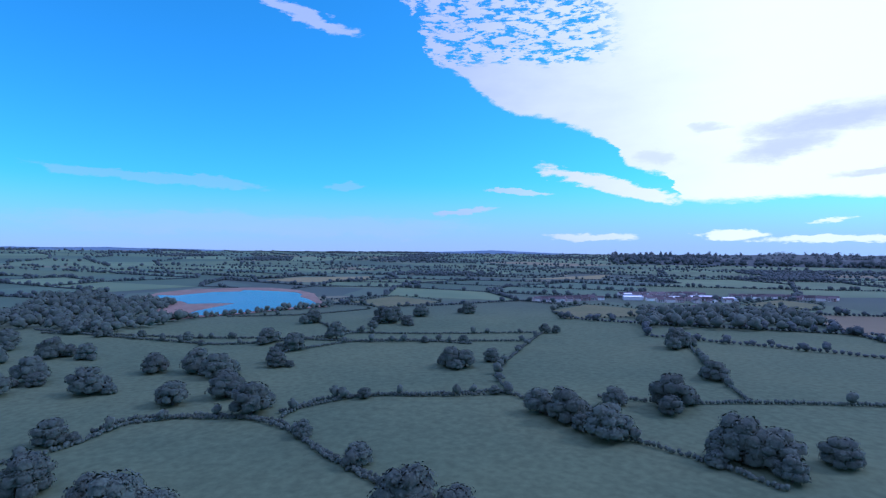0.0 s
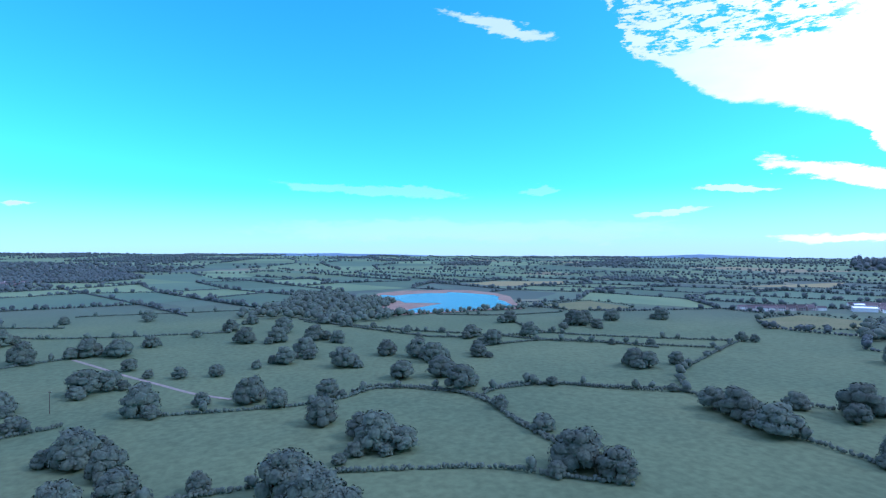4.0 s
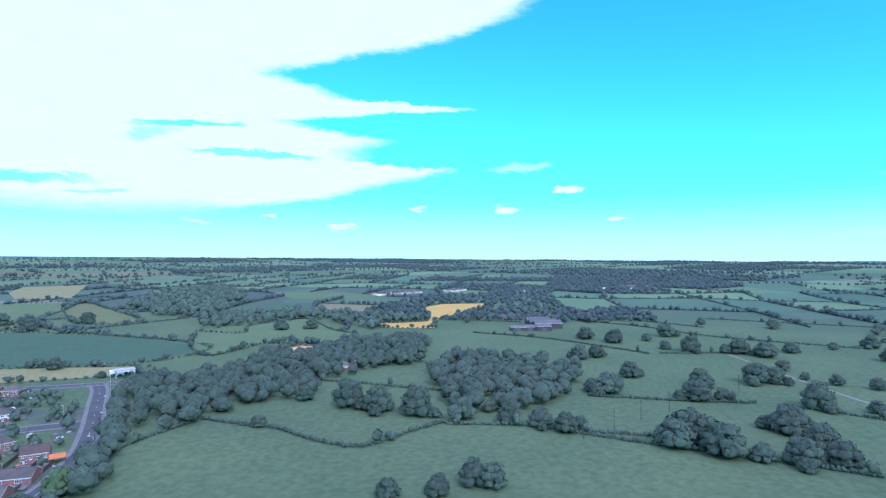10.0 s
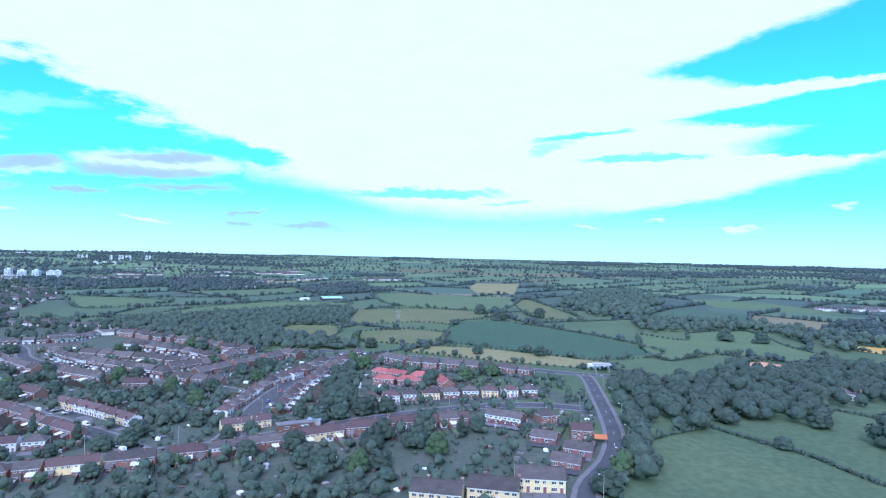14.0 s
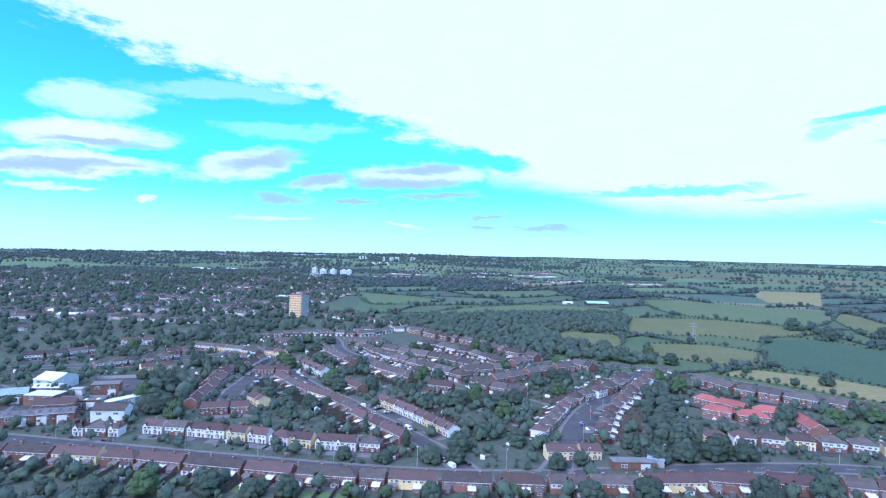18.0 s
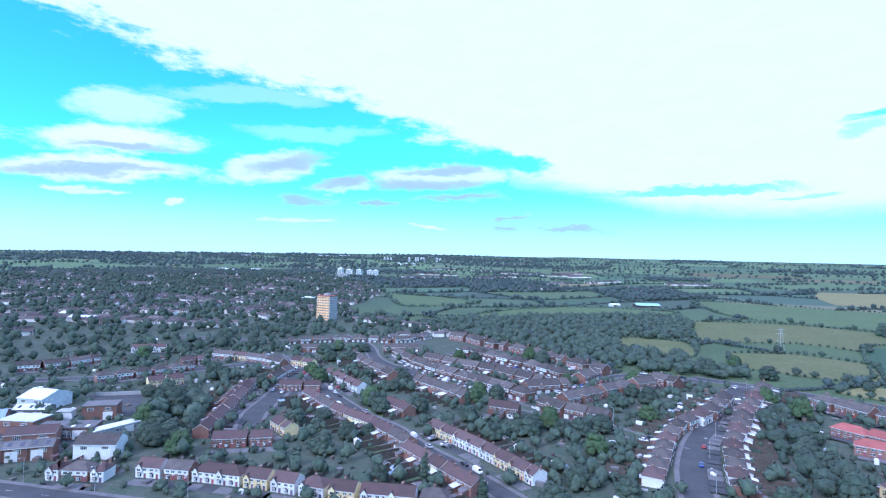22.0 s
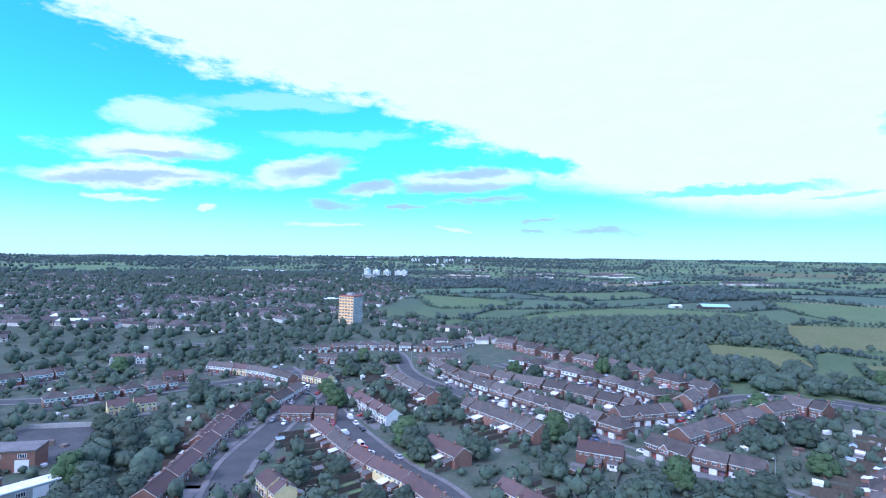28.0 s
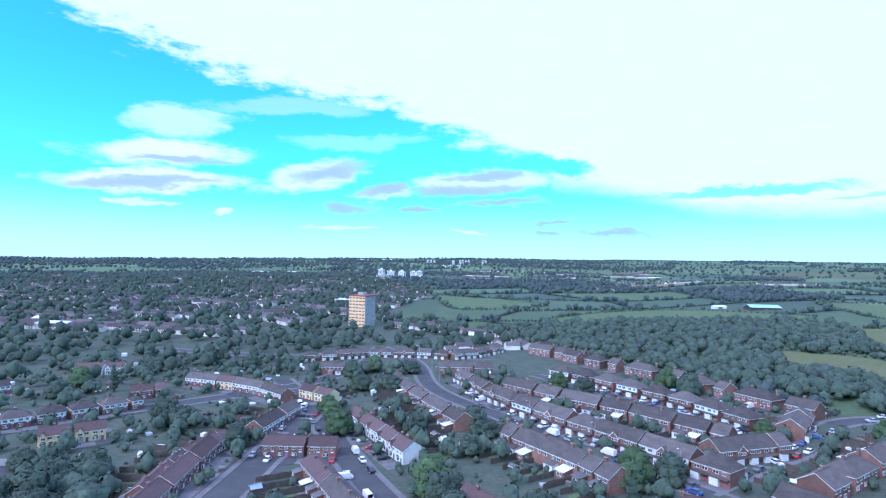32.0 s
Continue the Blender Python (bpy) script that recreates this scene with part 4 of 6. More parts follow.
    def at(d):
        for a, b, l in zip(line, line[1:], lengths):
            if d <= l or b == line[-1]:
                return a + (b - a) * (d / l)
            d -= l

    while s < total - UNIT * 0.9:
        units = sizes[k % len(sizes)]
        style = styles[k % len(styles)]
        spot = at(min(s + 6, total))
        size = 0.82 if style == "redroof" else 1.0 if style in ("flats", "bungalow") else round(plot_size(spot.x, spot.y), 2)
        while units > 1 and s + units * UNIT * size > total + 1.5:
            units -= 1
        L = units * UNIT * size
        a, b = at(s), at(min(s + L, total))
        d = (b - a).normalized()
        c = a + d * L / 2
        if front > 0:
            d = -d
        c = c + Vector((c.x + 25, c.y - 40, 0)) * ((1 - size) * 0.1)
        m = rot_to(c.x, c.y, d.x, d.y, ground_z(c.x, c.y))
        ob = place_house(style, units, hip if isinstance(hip, bool) else hip[k % len(hip)], back, m)
        ob.matrix_basis = m @ Matrix.Diagonal((size, size, size, 1))
        if group:
            ob["group"] = group
        HOUSES.append((c.x, c.y, math.atan2(d.y, d.x), L / 2))
        s += L + gap * size
        k += 1


house_row([(-132, 448), (-106, 415), (-80, 393), (-59, 376), (-35, 356)], -1, ["garage", "garage", "garage", "garagewhite"], [3, 3, 4, 2, 3, 2, 3], 0.8, [False, False, True], True, "terrace on the garage street")
house_row([(-99, 371), (-73, 348), (-65, 339)], 1, ["brick"], [1, 5], 1.0, False, True, "terrace backing onto gardens")
house_row([(-159, 432), (-146, 411), (-115, 376)], 1, ["brick", "garage"], [3, 4], 1.0, False, True, "terrace backing onto gardens")
house_row([(-108, 440), (-82, 424), (-59, 413), (-40, 399), (-27, 390)], 1, ["brick", "brick", "garage"], [3, 2, 3, 2], 1.5, False, True, "back terrace")
house_row([(-90, 479), (-70, 468), (-54, 454), (-41, 444), (-30, 433), (-14, 413)], -1, ["garagewhite", "garage", "garage"], [2], 2.2, True, True, "hipped semi-detached houses")
house_row([(-85, 527), (-30, 485), (-5, 451), (17, 430)], -1, ["brick"], [2, 2, 1, 3], 5.0, [False, True], True, "houses at the edge of the woods")
house_row([(-38, 373), (-12, 389)], -1, ["garage"], [4], 1, False, True)
house_row([(-6, 404), (4, 424)], -1, ["garage"], [3], 1, False, True)
house_row([(-225, 462), (-193, 488), (-167, 496), (-142, 498), (-126, 536)], -1, ["garage", "garagewhite"], [2, 2, 4, 3, 3], 2.5, [True, True, False], True, "terrace across the end of the street")
house_row([(-202, 439), (-184, 443)], 1, ["brick"], [3])
house_row([(-146, 460), (-121, 468)], 1, ["brick"], [4])
house_row([(-107, 543), (-72, 523)], -1, ["brick"], [3, 2], 3.0)
house_row([(-245, 397), (-211, 395), (-184, 382)], -1, ["white", "cream", "white"], [4, 2, 4], 0.6, False, True, "pale terrace")
house_row([(-187, 395), (-171, 389)], -1, ["cream"], [2])
house_row([(-176, 342), (-179, 373)], -1, ["white"], [4], 0.8)
house_row([(-171, 290), (-183, 324), (-178, 335)], -1, ["maroon", "white"], [4, 2], 0.4, False, True, "terrace with patched red roofs")
house_row([(-165, 331), (-143, 337)], -1, ["maroon"], [3])
house_row([(-145, 322), (-115, 292), (-100, 283), (-77, 261)], 1, ["maroon", "brick", "maroon", "cream"], [4, 4, 3, 4], 0.4, False, True, "long terrace on the broad street")
house_row([(-77, 256), (-45, 225)], 1, ["maroon", "creamgable"], [4, 2], 0.4, False, True, "long terrace on the broad street")
house_row([(-153, 370), (-141, 358), (-121, 339)], -1, ["gabled"], [2, 4], 0.3, False, False, "white gabled terrace")
house_row([(-73, 285), (-53, 267), (-28, 239)], -1, ["creamgable", "creamgable", "gabled", "gabled"], [2, 2, 4, 2], 0.3, False, False, "white gabled terrace")
house_row([(-101, 316), (-85, 302)], 1, ["maroon"], [4], 0.4)
house_row([(-53, 325), (-34, 321)], 1, ["maroon", "brick"], [3, 1], 0.4)
house_row([(-28, 341), (-17, 330), (3, 320)], -1, ["garage", "garage"], [3, 2], 0.8, False)
house_row([(-18, 350), (7, 379), (35, 404)], -1, ["brick"], [2, 3, 2], 3.0, [False, True])
house_row([(67, 373), (50, 340), (31, 316), (21, 293), (14, 269), (5, 242)], 1, ["white", "white", "brick", "gabled"], [2], 3.4, True, True, "hipped houses along the close")
house_row([(96, 400), (80, 369), (65, 340), (55, 314), (45, 292), (37, 264), (32, 242)], -1, ["brick", "white", "gabled", "white", "cream"], [2], 3.4, True, True, "hipped houses along the close")
house_row([(39, 414), (52, 399)], -1, ["brick"], [2])
house_row([(-333, 177), (-195, 178), (-136, 183), (-69, 183), (-20, 188), (29, 194), (56, 201), (73, 202), (89, 201), (108, 202), (118, 198)], 1,
          ["maroon", "brick", "maroon", "brick", "brick", "cream", "brick", "maroon", "white", "brick", "cream", "maroon"], [4, 4, 3, 4, 5, 4, 5, 2, 4], 1.4, [False, False, False, True], True, "terrace along the main road")
house_row([(-154, 216), (-130, 218), (-109, 217), (-85, 215), (-55, 217)], -1, ["gabled", "white", "gabled", "creamgable", "gabled", "gabled", "creamgable"], [2, 2, 4, 2, 2], 1.5, [False, False, True], True, "houses facing the main road")
house_row([(75, 249), (88, 251), (132, 246), (172, 235)], -1, ["cream", "gabled", "white", "cream", "white", "white"], [2], 2.4, True, True, "hipped houses facing the verge")
house_row([(8, 222), (28, 226)], -1, ["cream"], [3])
house_row([(110, 371), (124, 343), (139, 332), (158, 316), (172, 304), (189, 284)], -1, ["brick"], [2, 3, 2], 1.6, [True, False], True, "houses along the field road")
house_row([(-263, 316), (-247, 339), (-235, 361)], -1, ["white"], [2], 1.6, True, True, "western semi-detached houses")
house_row([(-231, 315), (-218, 330)], -1, ["creamgable"], [2])
house_row([(-306, 394), (-286, 405)], -1, ["gabled"], [3])
house_row([(-249, 367), (-238, 378)], -1, ["maroon"], [2])
house_row([(-322, 323), (-309, 334), (-300, 361)], -1, ["white"], [3, 3], 1.0)
house_row([(-148, 245), (-127, 254)], -1, ["maroon"], [3])
house_row([(-181, 328), (-165, 278), (-157, 251)], 1, ["maroon"], [4, 4], 1.0)
house_row([(-136, 272), (-125, 263)], -1, ["cream"], [2])
house_row([(-178, 207), (-155, 211)], -1, ["gabled", "white"], [1, 2], 1.0, True)
for a, b in (((74, 131), (91, 123)), ((92, 128), (106, 121)), ((109, 130), (124, 124))):
    house_row([a, b], -1, ["flats"], [3], 0, False, False, "three cream blocks of flats")
for a, b in (((136, 172), (148, 162)), ((142, 155), (152, 147)), ((131, 145), (143, 135))):
    house_row([a, b], -1, ["bungalow"], [2], 0, False, False, "bungalows beside the curving road")
house_row([(146, 190), (156, 190)], -1, ["brick"], [2], 0, True)
house_row([(126, 201), (137, 189)], -1, ["white"], [2], 0)
house_row([(150, 168), (162, 162)], -1, ["maroon"], [2], 0)
for a, b in (((93, 318), (110, 297)), ((89, 295), (100, 289)), ((101, 285), (113, 283)), ((112, 295), (126, 290)), ((127, 285), (126, 264))):
    house_row([a, b], -1, ["redroof"], [3], 0.3, [True, False], False, "red-roofed flats")


# ---- works, tower and other buildings ----
def hall(name, label, x, y, turn, L, D, E, R, wall, roof, lights=0, group=""):
    """A works hall: walls, pitched or flat roof, rooflights, a door and strip windows."""
    root = thing(name, label, "industrial building", group, pose(x, y, ground_z(x, y), 0, 0, turn))
    w = Shape()
    w.box(-L / 2, L / 2, -D / 2, D / 2, -0.3, E, wall)
    if R:
        for s in (-1, 1):
            w.hull([(s * L / 2, -D / 2, E), (s * L / 2, D / 2, E), (s * L / 2, 0, E + R)], [(0, 1, 2) if s > 0 else (1, 0, 2)], wall)
    part("wall", w, root)
    if R:
        part("roof", roof_shape(L, D, E, R, False, roof, 0.4), root)
    else:
        r = Shape()
        r.box(-L / 2 - 0.2, L / 2 + 0.2, -D / 2 - 0.2, D / 2 + 0.2, E, E + 0.35, roof, False)
        part("roof", r, root)
    for i in range(lights):
        g = Shape()
        xx = -L / 2 + (i + 0.5) * L / lights
        k = R / (D / 2) if R else 0
        y0, y1 = -D / 2 * 0.75, -D / 2 * 0.25
        z0, z1 = E + R + y0 * k + 0.22, E + R + y1 * k + 0.22
        if not R:
            z0 = z1 = E + 0.42
        g.hull([(xx - 0.6, y0, z0), (xx + 0.6, y0, z0), (xx + 0.6, y1, z1), (xx - 0.6, y1, z1), (xx - 0.6, y0, z0 - 0.2), (xx + 0.6, y0, z0 - 0.2), (xx + 0.6, y1, z1 - 0.2), (xx - 0.6, y1, z1 - 0.2)], [(0, 1, 2, 3), (4, 5, 1, 0), (5, 6, 2, 1), (7, 4, 0, 3)], "glass" if R else "frame")
        part("rooflight", g, root)
    d = Shape()
    d.box(-1.8, 1.8, -0.08, 0, 0, min(3.6, E - 0.4), "garage", False)
    part("loading_door", d, root, "", pose(L * 0.25, -D / 2, 0))
    for i in range(max(2, int(L / 6))):
        window(root, 2.3, 1.3, -L / 2 + (i + 0.5) * L / max(2, int(L / 6)), -D / 2, E - 1.9)
    return root


hall("workshop", "white-gabled works hall with a pale ribbed roof", -252, 276, 0, 13, 16, 5.5, 2.6, "sheet", "sheet", 0)
hall("workshop", "low works hall with skylights in a pale roof", -241, 260, 20, 13, 8, 4.8, 1.2, "felt", "sheet", 3)
hall("workshop", "works hall with a flat pale metal roof", -230, 246, 8, 14, 10, 5.0, 0.0, "brick", "sheet", 0)
hall("workshop", "works hall under blue-grey roofing", -250, 243, 40, 20, 14, 5.0, 1.6, "brick", "sheet_blue", 0)
for i in range(3):
    hall("workshop", "saw-toothed works bay with dotted rooflights", -216 + i * 6, 214 + i * 4, 32, 18, 7.5, 4.6, 1.4, "brick", "felt", 5, "saw-toothed works bays")
hall("workshop", "brown-roofed brick works building", -213, 234, 30, 16, 9, 5.0, 1.8, "brick", "tile_maroon", 0)
hall("school_block", "flat-roofed brick block with a white fascia", -216, 269, 28, 13, 9, 6.0, 0.0, "brick", "felt", 0)
hall("school_block", "white rendered plant room", -226, 261, 20, 5.5, 5, 4.2, 0.0, "render_white", "concrete", 0)
glazed = hall("school_block", "flat-roofed school wing with a glazed front", -209, 245, 22, 20, 10, 4.2, 0.0, "brick", "felt", 4)
for i in range(7):
    window(glazed, 1.7, 2.6, -9 + i * 1.9, -5.02, 0.8)
hall("school_wing", "long low school wing with pale flat roofs", -195, 252, 70, 18, 5, 3.2, 0.0, "concrete", "sheet", 3)
hall("clubhouse", "white-fronted brick hall with a hipped look", -182, 231, 15, 14, 9, 5.2, 2.4, "render_white", "tile", 0)
hall("garage_row", "row of flat-roofed lock-up garages", 52, 231, 75, 18, 6, 2.6, 0.0, "concrete", "sheet_blue", 0)
hall("garage_row", "lock-up garages with a red fascia", 41, 221, 10, 16, 5, 2.6, 0.0, "brick", "felt", 0)
YARD = [(-252, 298), (-240, 309), (-226, 308), (-222, 301), (-206, 277), (-212, 272), (-228, 279)]
tagged(drape("yard", YARD, "asphalt", 0.10, 30), "tarmac school playground", "playground", kind="structure")
tagged(drape("yard_works", [(-225, 220), (-198, 222), (-189, 250), (-215, 246), (-262, 258), (-293, 276), (-275, 247)], "asphalt", 0.09, 30), "tarmac yard beside the works", "yard", kind="structure")
tagged(drape("yard_court", [(-185, 374), (-172, 376), (-153, 319), (-147, 276), (-161, 272), (-170, 319)], "asphalt", 0.085, 30), "tarmac parking court between terraces", "yard", kind="structure")
wall_low = Shape()
ribbon(wall_low, smooth_line([(-246, 298), (-218, 308), (-204, 276)], 5), 0.12, -0.12, 1.9, "concrete", 1.9)
tagged(new("boundary_wall", wall_low.mesh("boundary_wall")), "pale concrete boundary wall round the playground", "wall", kind="structure")


def tower_block(x, y, turn, W, D, floors, label, wall="concrete", panel="render_cream", cols=5, group="", name="tower_block"):
    root = thing(name, label, "tower block", group, pose(x, y, ground_z(x, y), 0, 0, turn))
    H = floors * 2.75 + 0.6
    b = Shape()
    b.box(-W / 2, W / 2, -D / 2, D / 2, -1, H, wall)
    part("wall", b, root)
    cap = Shape()
    cap.box(-W / 2 - 0.25, W / 2 + 0.25, -D / 2 - 0.25, D / 2 + 0.25, H, H + 0.9, "tile_red" if cols > 3 else wall, False)
    part("parapet", cap, root, "red-brown roof parapet" if cols > 3 else "")
    lift = Shape()
    lift.box(-W * 0.2, W * 0.15, -D * 0.15, D * 0.2, H + 0.9, H + 3.2, wall)
    part("lift_housing", lift, root)
    if cols > 3:
        front = Shape()
        front.box(-W / 2 + 0.15, W / 2 - 0.15, -D / 2 - 0.05, -D / 2, 0.2, H, "render_peach", False)
        part("front_panel", front, root, "warm painted front between the windows")
    band = window_mesh(W / cols * 0.78, 1.35, 3) if cols > 3 else window_mesh(W * 0.9, 1.4, 5)
    side = window_mesh(1.6, 1.3, 2) if cols > 3 else window_mesh(D * 0.6, 1.3, 3)
    for f in range(floors):
        if cols > 3:
            p = Shape()
            p.box(-W / 2 + 0.3, W / 2 - 0.3, -D / 2 - 0.14, -D / 2, f * 2.75 + 0.3, f * 2.75 + 1.25, panel, False)
            part("balcony_panel", p, root, "painted panel below the windows")
        for c in range(cols if cols > 3 else 1):
            part("window", band, root, at=pose(-W / 2 + (c + 0.5) * W / cols if cols > 3 else 0, -D / 2 - (0.05 if cols > 3 else 0), f * 2.75 + 1.3))
        for c in range(2 if cols > 3 else 1):
            part("window", side, root, at=pose(W / 2, (c - 0.5) * D * 0.45 if cols > 3 else 0, f * 2.75 + 1.2, 0, 0, 90))
    return root


tower_block(-258, 624, -8, 15.5, 17, 9, "ten-storey cream tower block with a red-brown parapet", "concrete", "render_peach", cols=5)
FAR_FLATS = [(-492, 1296, 32, 12, 4), (-516, 1345, 11, 11, 8), (-535, 1460, 16, 10, 5), (-510, 1470, 15, 10, 5), (-472, 1445, 15, 10, 5), (-444, 1402, 13, 12, 6),
             (-810, 2740, 8, 8, 7), (-796, 2745, 8, 8, 7), (-781, 2750, 8, 8, 7), (-690, 2770, 8, 8, 7), (-657, 2775, 8, 8, 7), (-646, 2778, 8, 8, 7), (-630, 2782, 8, 8, 7), (-618, 2785, 8, 8, 7), (-552, 2800, 8, 8, 7), (-538, 2803, 8, 8, 7),
             (-600, 2230, 16, 10, 3), (-575, 2236, 14, 10, 3), (-545, 2245, 15, 10, 3)]
for i, (x, y, w, d, floors) in enumerate(FAR_FLATS):
    tower_block(x, y, -15 + 9 * (i % 3), w, d, floors, "pale distant block of flats among trees", "concrete" if i == 0 else "render_white", "render_white", 3, "distant flats", "apartment_block")


def plain_shed(x, y, turn, L, D, E, R, wall, roof, label, name="large_shed", group=""):
    root = thing(name, label, "building", group, pose(x, y, ground_z(x, y), 0, 0, turn))
    w = Shape()
    w.box(-L / 2, L / 2, -D / 2, D / 2, -1.5, E, wall)
    for s in (-1, 1):
        w.hull([(s * L / 2, -D / 2, E), (s * L / 2, D / 2, E), (s * L / 2, 0, E + R)], [(0, 1, 2) if s > 0 else (1, 0, 2)], wall)
    part("wall", w, root)
    part("roof", roof_shape(L, D, E, R, False, roof, 0.5), root)
    d = Shape()
    d.box(-2.5, 2.5, -0.15, 0, 0, E * 0.75, "felt", False)
    part("door", d, root, "", pose(0, -D / 2, 0))
    return root


plain_shed(118, 872, 12, 34, 16, 2.6, 2.6, "barn_wall", "teal", "low shed with a pale teal roof")
plain_shed(76, 884, 20, 15, 7, 2.6, 1.2, "render_white", "sheet", "white pavilion beside the playing fields", "pavilion")
for x, y, turn, L, D, E, R in ((632, 172, -52, 30, 13, 5.5, 3.0), (641, 182, -52, 30, 13, 5.5, 3.0), (650, 192, -52, 26, 13, 5.5, 3.2), (612, 168, -52, 16, 10, 4.5, 2.2), (604, 180, -52, 13, 9, 4.0, 2.0), (596, 190, -52, 16, 9, 3.8, 1.8)):
    plain_shed(x, y, turn, L, D, E, R, "barn_wall", "barn_roof", "grey-roofed cattle barn on a farm", "barn", "farm barns")
silo = thing("silo", "tall grey feed silo beside the barns", "silo", "", pose(664, 176, ground_z(664, 176)))
s = Shape()
tapered(s, (0, 0, 0), (0, 0, 9), 1.8, 1.8, "barn_roof", 16)
tapered(s, (0, 0, 9), (0, 0, 10.2), 1.8, 0.3, "barn_roof", 16)
part("tank", s, silo)
house_row([(656, 248), (668, 238)], -1, ["maroon"], [2])
house_row([(337, 199), (343, 184)], -1, ["white"], [2], 0, True)
for x, y, L in ((527, -748, 22), (471, -811, 26), (438, -812, 16), (490, -780, 12), (552, -780, 10)):
    plain_shed(x, y, 40, L, 12, 4, 1.2, "sheet", "sheet", "white-roofed warehouse in a distant town", "warehouse", "distant warehouses")
for x, y, L, turn in ((-900, 1500, 60, 20), (-960, 1540, 46, 20), (-860, 1560, 40, 20), (-461, 518, 30, 10), (-495, 540, 24, 10), (-360, 806, 26, 30), (-1500, 3600, 120, 10), (-1380, 3700, 90, 10), (-800, 3900, 80, 5), (-1900, 3300, 100, 15)):
    plain_shed(x, y, turn, L * 0.8, 13, 4.5, 1.5, "concrete", "sheet", "large white building among distant roofs", "warehouse", "distant warehouses")
# filling station at the junction
station = thing("filling_station", "white canopy on posts beside the junction", "filling station", "", pose(247, 291, ground_z(247, 291), 0, 0, -20))
s = Shape()
s.box(-6, 6, -3.5, 3.5, 4.6, 5.3, "concrete", False)
part("canopy", s, station)
for px, py in ((-4.5, -2.5), (4.5, -2.5), (-4.5, 2.5), (4.5, 2.5)):
    s = Shape()
    s.box(px - 0.2, px + 0.2, py - 0.2, py + 0.2, 0, 4.6, "concrete")
    part("post", s, station)
s = Shape()
s.box(-7, 7, 7, 12, 0, 3.2, "render_white")
part("kiosk", s, station, "low white kiosk")
o = thing("lean_to", "bright orange sheet roof beside the bungalows", "lean-to", "", pose(161, 160, ground_z(161, 160), 0, 0, -20))
s = Shape()
s.hull([(-2.6, -2.1, 2.0), (2.6, -2.1, 2.0), (2.6, 0, 3.3), (-2.6, 0, 3.3), (2.6, 2.1, 2.0), (-2.6, 2.1, 2.0), (-2.6, -2.1, 1.86), (2.6, -2.1, 1.86), (2.6, 0, 3.14), (-2.6, 0, 3.14), (2.6, 2.1, 1.86), (-2.6, 2.1, 1.86)], [(0, 1, 2, 3), (3, 2, 4, 5), (6, 7, 1, 0), (5, 4, 10, 11), (1, 7, 8, 2), (2, 8, 10, 4), (0, 3, 9, 6), (3, 5, 11, 9), (9, 8, 7, 6), (11, 10, 8, 9)], "orange")
part("roof", s, o)
for px, py, h in ((-2.4, -1.9, 2.0), (2.4, -1.9, 2.0), (-2.4, 1.9, 2.0), (2.4, 1.9, 2.0)):
    s = Shape()
    s.box(px - 0.08, px + 0.08, py - 0.08, py + 0.08, 0, h, "wood")
    part("post", s, o)

# ---- trees ----
LEAVES = np.random.RandomState(5)


bm = bmesh.new()
bmesh.ops.create_icosphere(bm, subdivisions=1, radius=1)
BALL_V, BALL_F = np.array([v.co for v in bm.verts]), [tuple(v.index for v in f.verts) for f in bm.faces]
bm.free()


def clump_cloud(s, centres, radii, count, size, mat, core=0.8):
    """Small bent leaf sprays over the skin of overlapping lumpy lobes."""
    k = s.slot(mat)
    weights = np.array([r[0] * r[2] for r in radii])
    pick = LEAVES.choice(len(centres), count, p=weights / weights.sum())
    d = LEAVES.normal(size=(count, 3))
    d /= np.linalg.norm(d, axis=1)[:, None]
    d[:, 2] = np.where(d[:, 2] < -0.55, -d[:, 2], d[:, 2])
    c, r = np.array(centres)[pick], np.array(radii)[pick]
    p = c + d * r * LEAVES.uniform(core * 0.96, 1.0, (count, 1))
    up = LEAVES.normal(size=(count, 3)) * 0.2 + d
    up /= np.linalg.norm(up, axis=1)[:, None]
    e1 = np.cross(up, LEAVES.normal(size=(count, 3)))
    e1 /= np.linalg.norm(e1, axis=1)[:, None]
    e2 = np.cross(up, e1)
    w = size * LEAVES.uniform(0.5, 1.3, (count, 1))
    n = len(s.v)
    quads = np.stack([p - e1 * w, p - e2 * w * 0.7 + up * w * 0.2, p + e1 * w, p + e2 * w * 0.7 + up * w * 0.1], 1)
    s.v += [tuple(q) for q in quads.reshape(-1, 3)]
    s.f += [(n + 4 * i, n + 4 * i + 1, n + 4 * i + 2, n + 4 * i + 3) for i in range(count)]
    mid = np.array(centres).mean(0)

    def soften(points, ways, rough):
        out = points - mid
        soft = ways + 0.7 * out / np.linalg.norm(out, axis=1)[:, None] + LEAVES.normal(size=ways.shape) * rough
        soft[:, 2] += 0.65
        return soft / np.linalg.norm(soft, axis=1)[:, None]

    s.normals += [tuple(q) for q in np.repeat(soften(p, d, 0.22), 4, 0)]
    s.k += [k] * count
    for c0, r0 in zip(centres, radii):
        n = len(s.v)
        lump = np.array([noise.noise(Vector(b * 2.6) + Vector(c0)) for b in BALL_V])[:, None]
        v = np.array(c0) + BALL_V * np.array(r0) * core * (0.96 + 0.30 * lump)
        s.v += [tuple(q) for q in v]
        s.f += [tuple(n + i for i in f) for f in BALL_F]
        s.k += [k] * len(BALL_F)
        s.normals += [tuple(q) for q in soften(v, BALL_V, 0.10)]


def tree_proto(kind, seed, label):
    """Unit trees: about 10 m wide (round), 5 m (tall) or 2.5 m (bush)."""
    r = random.Random(seed)
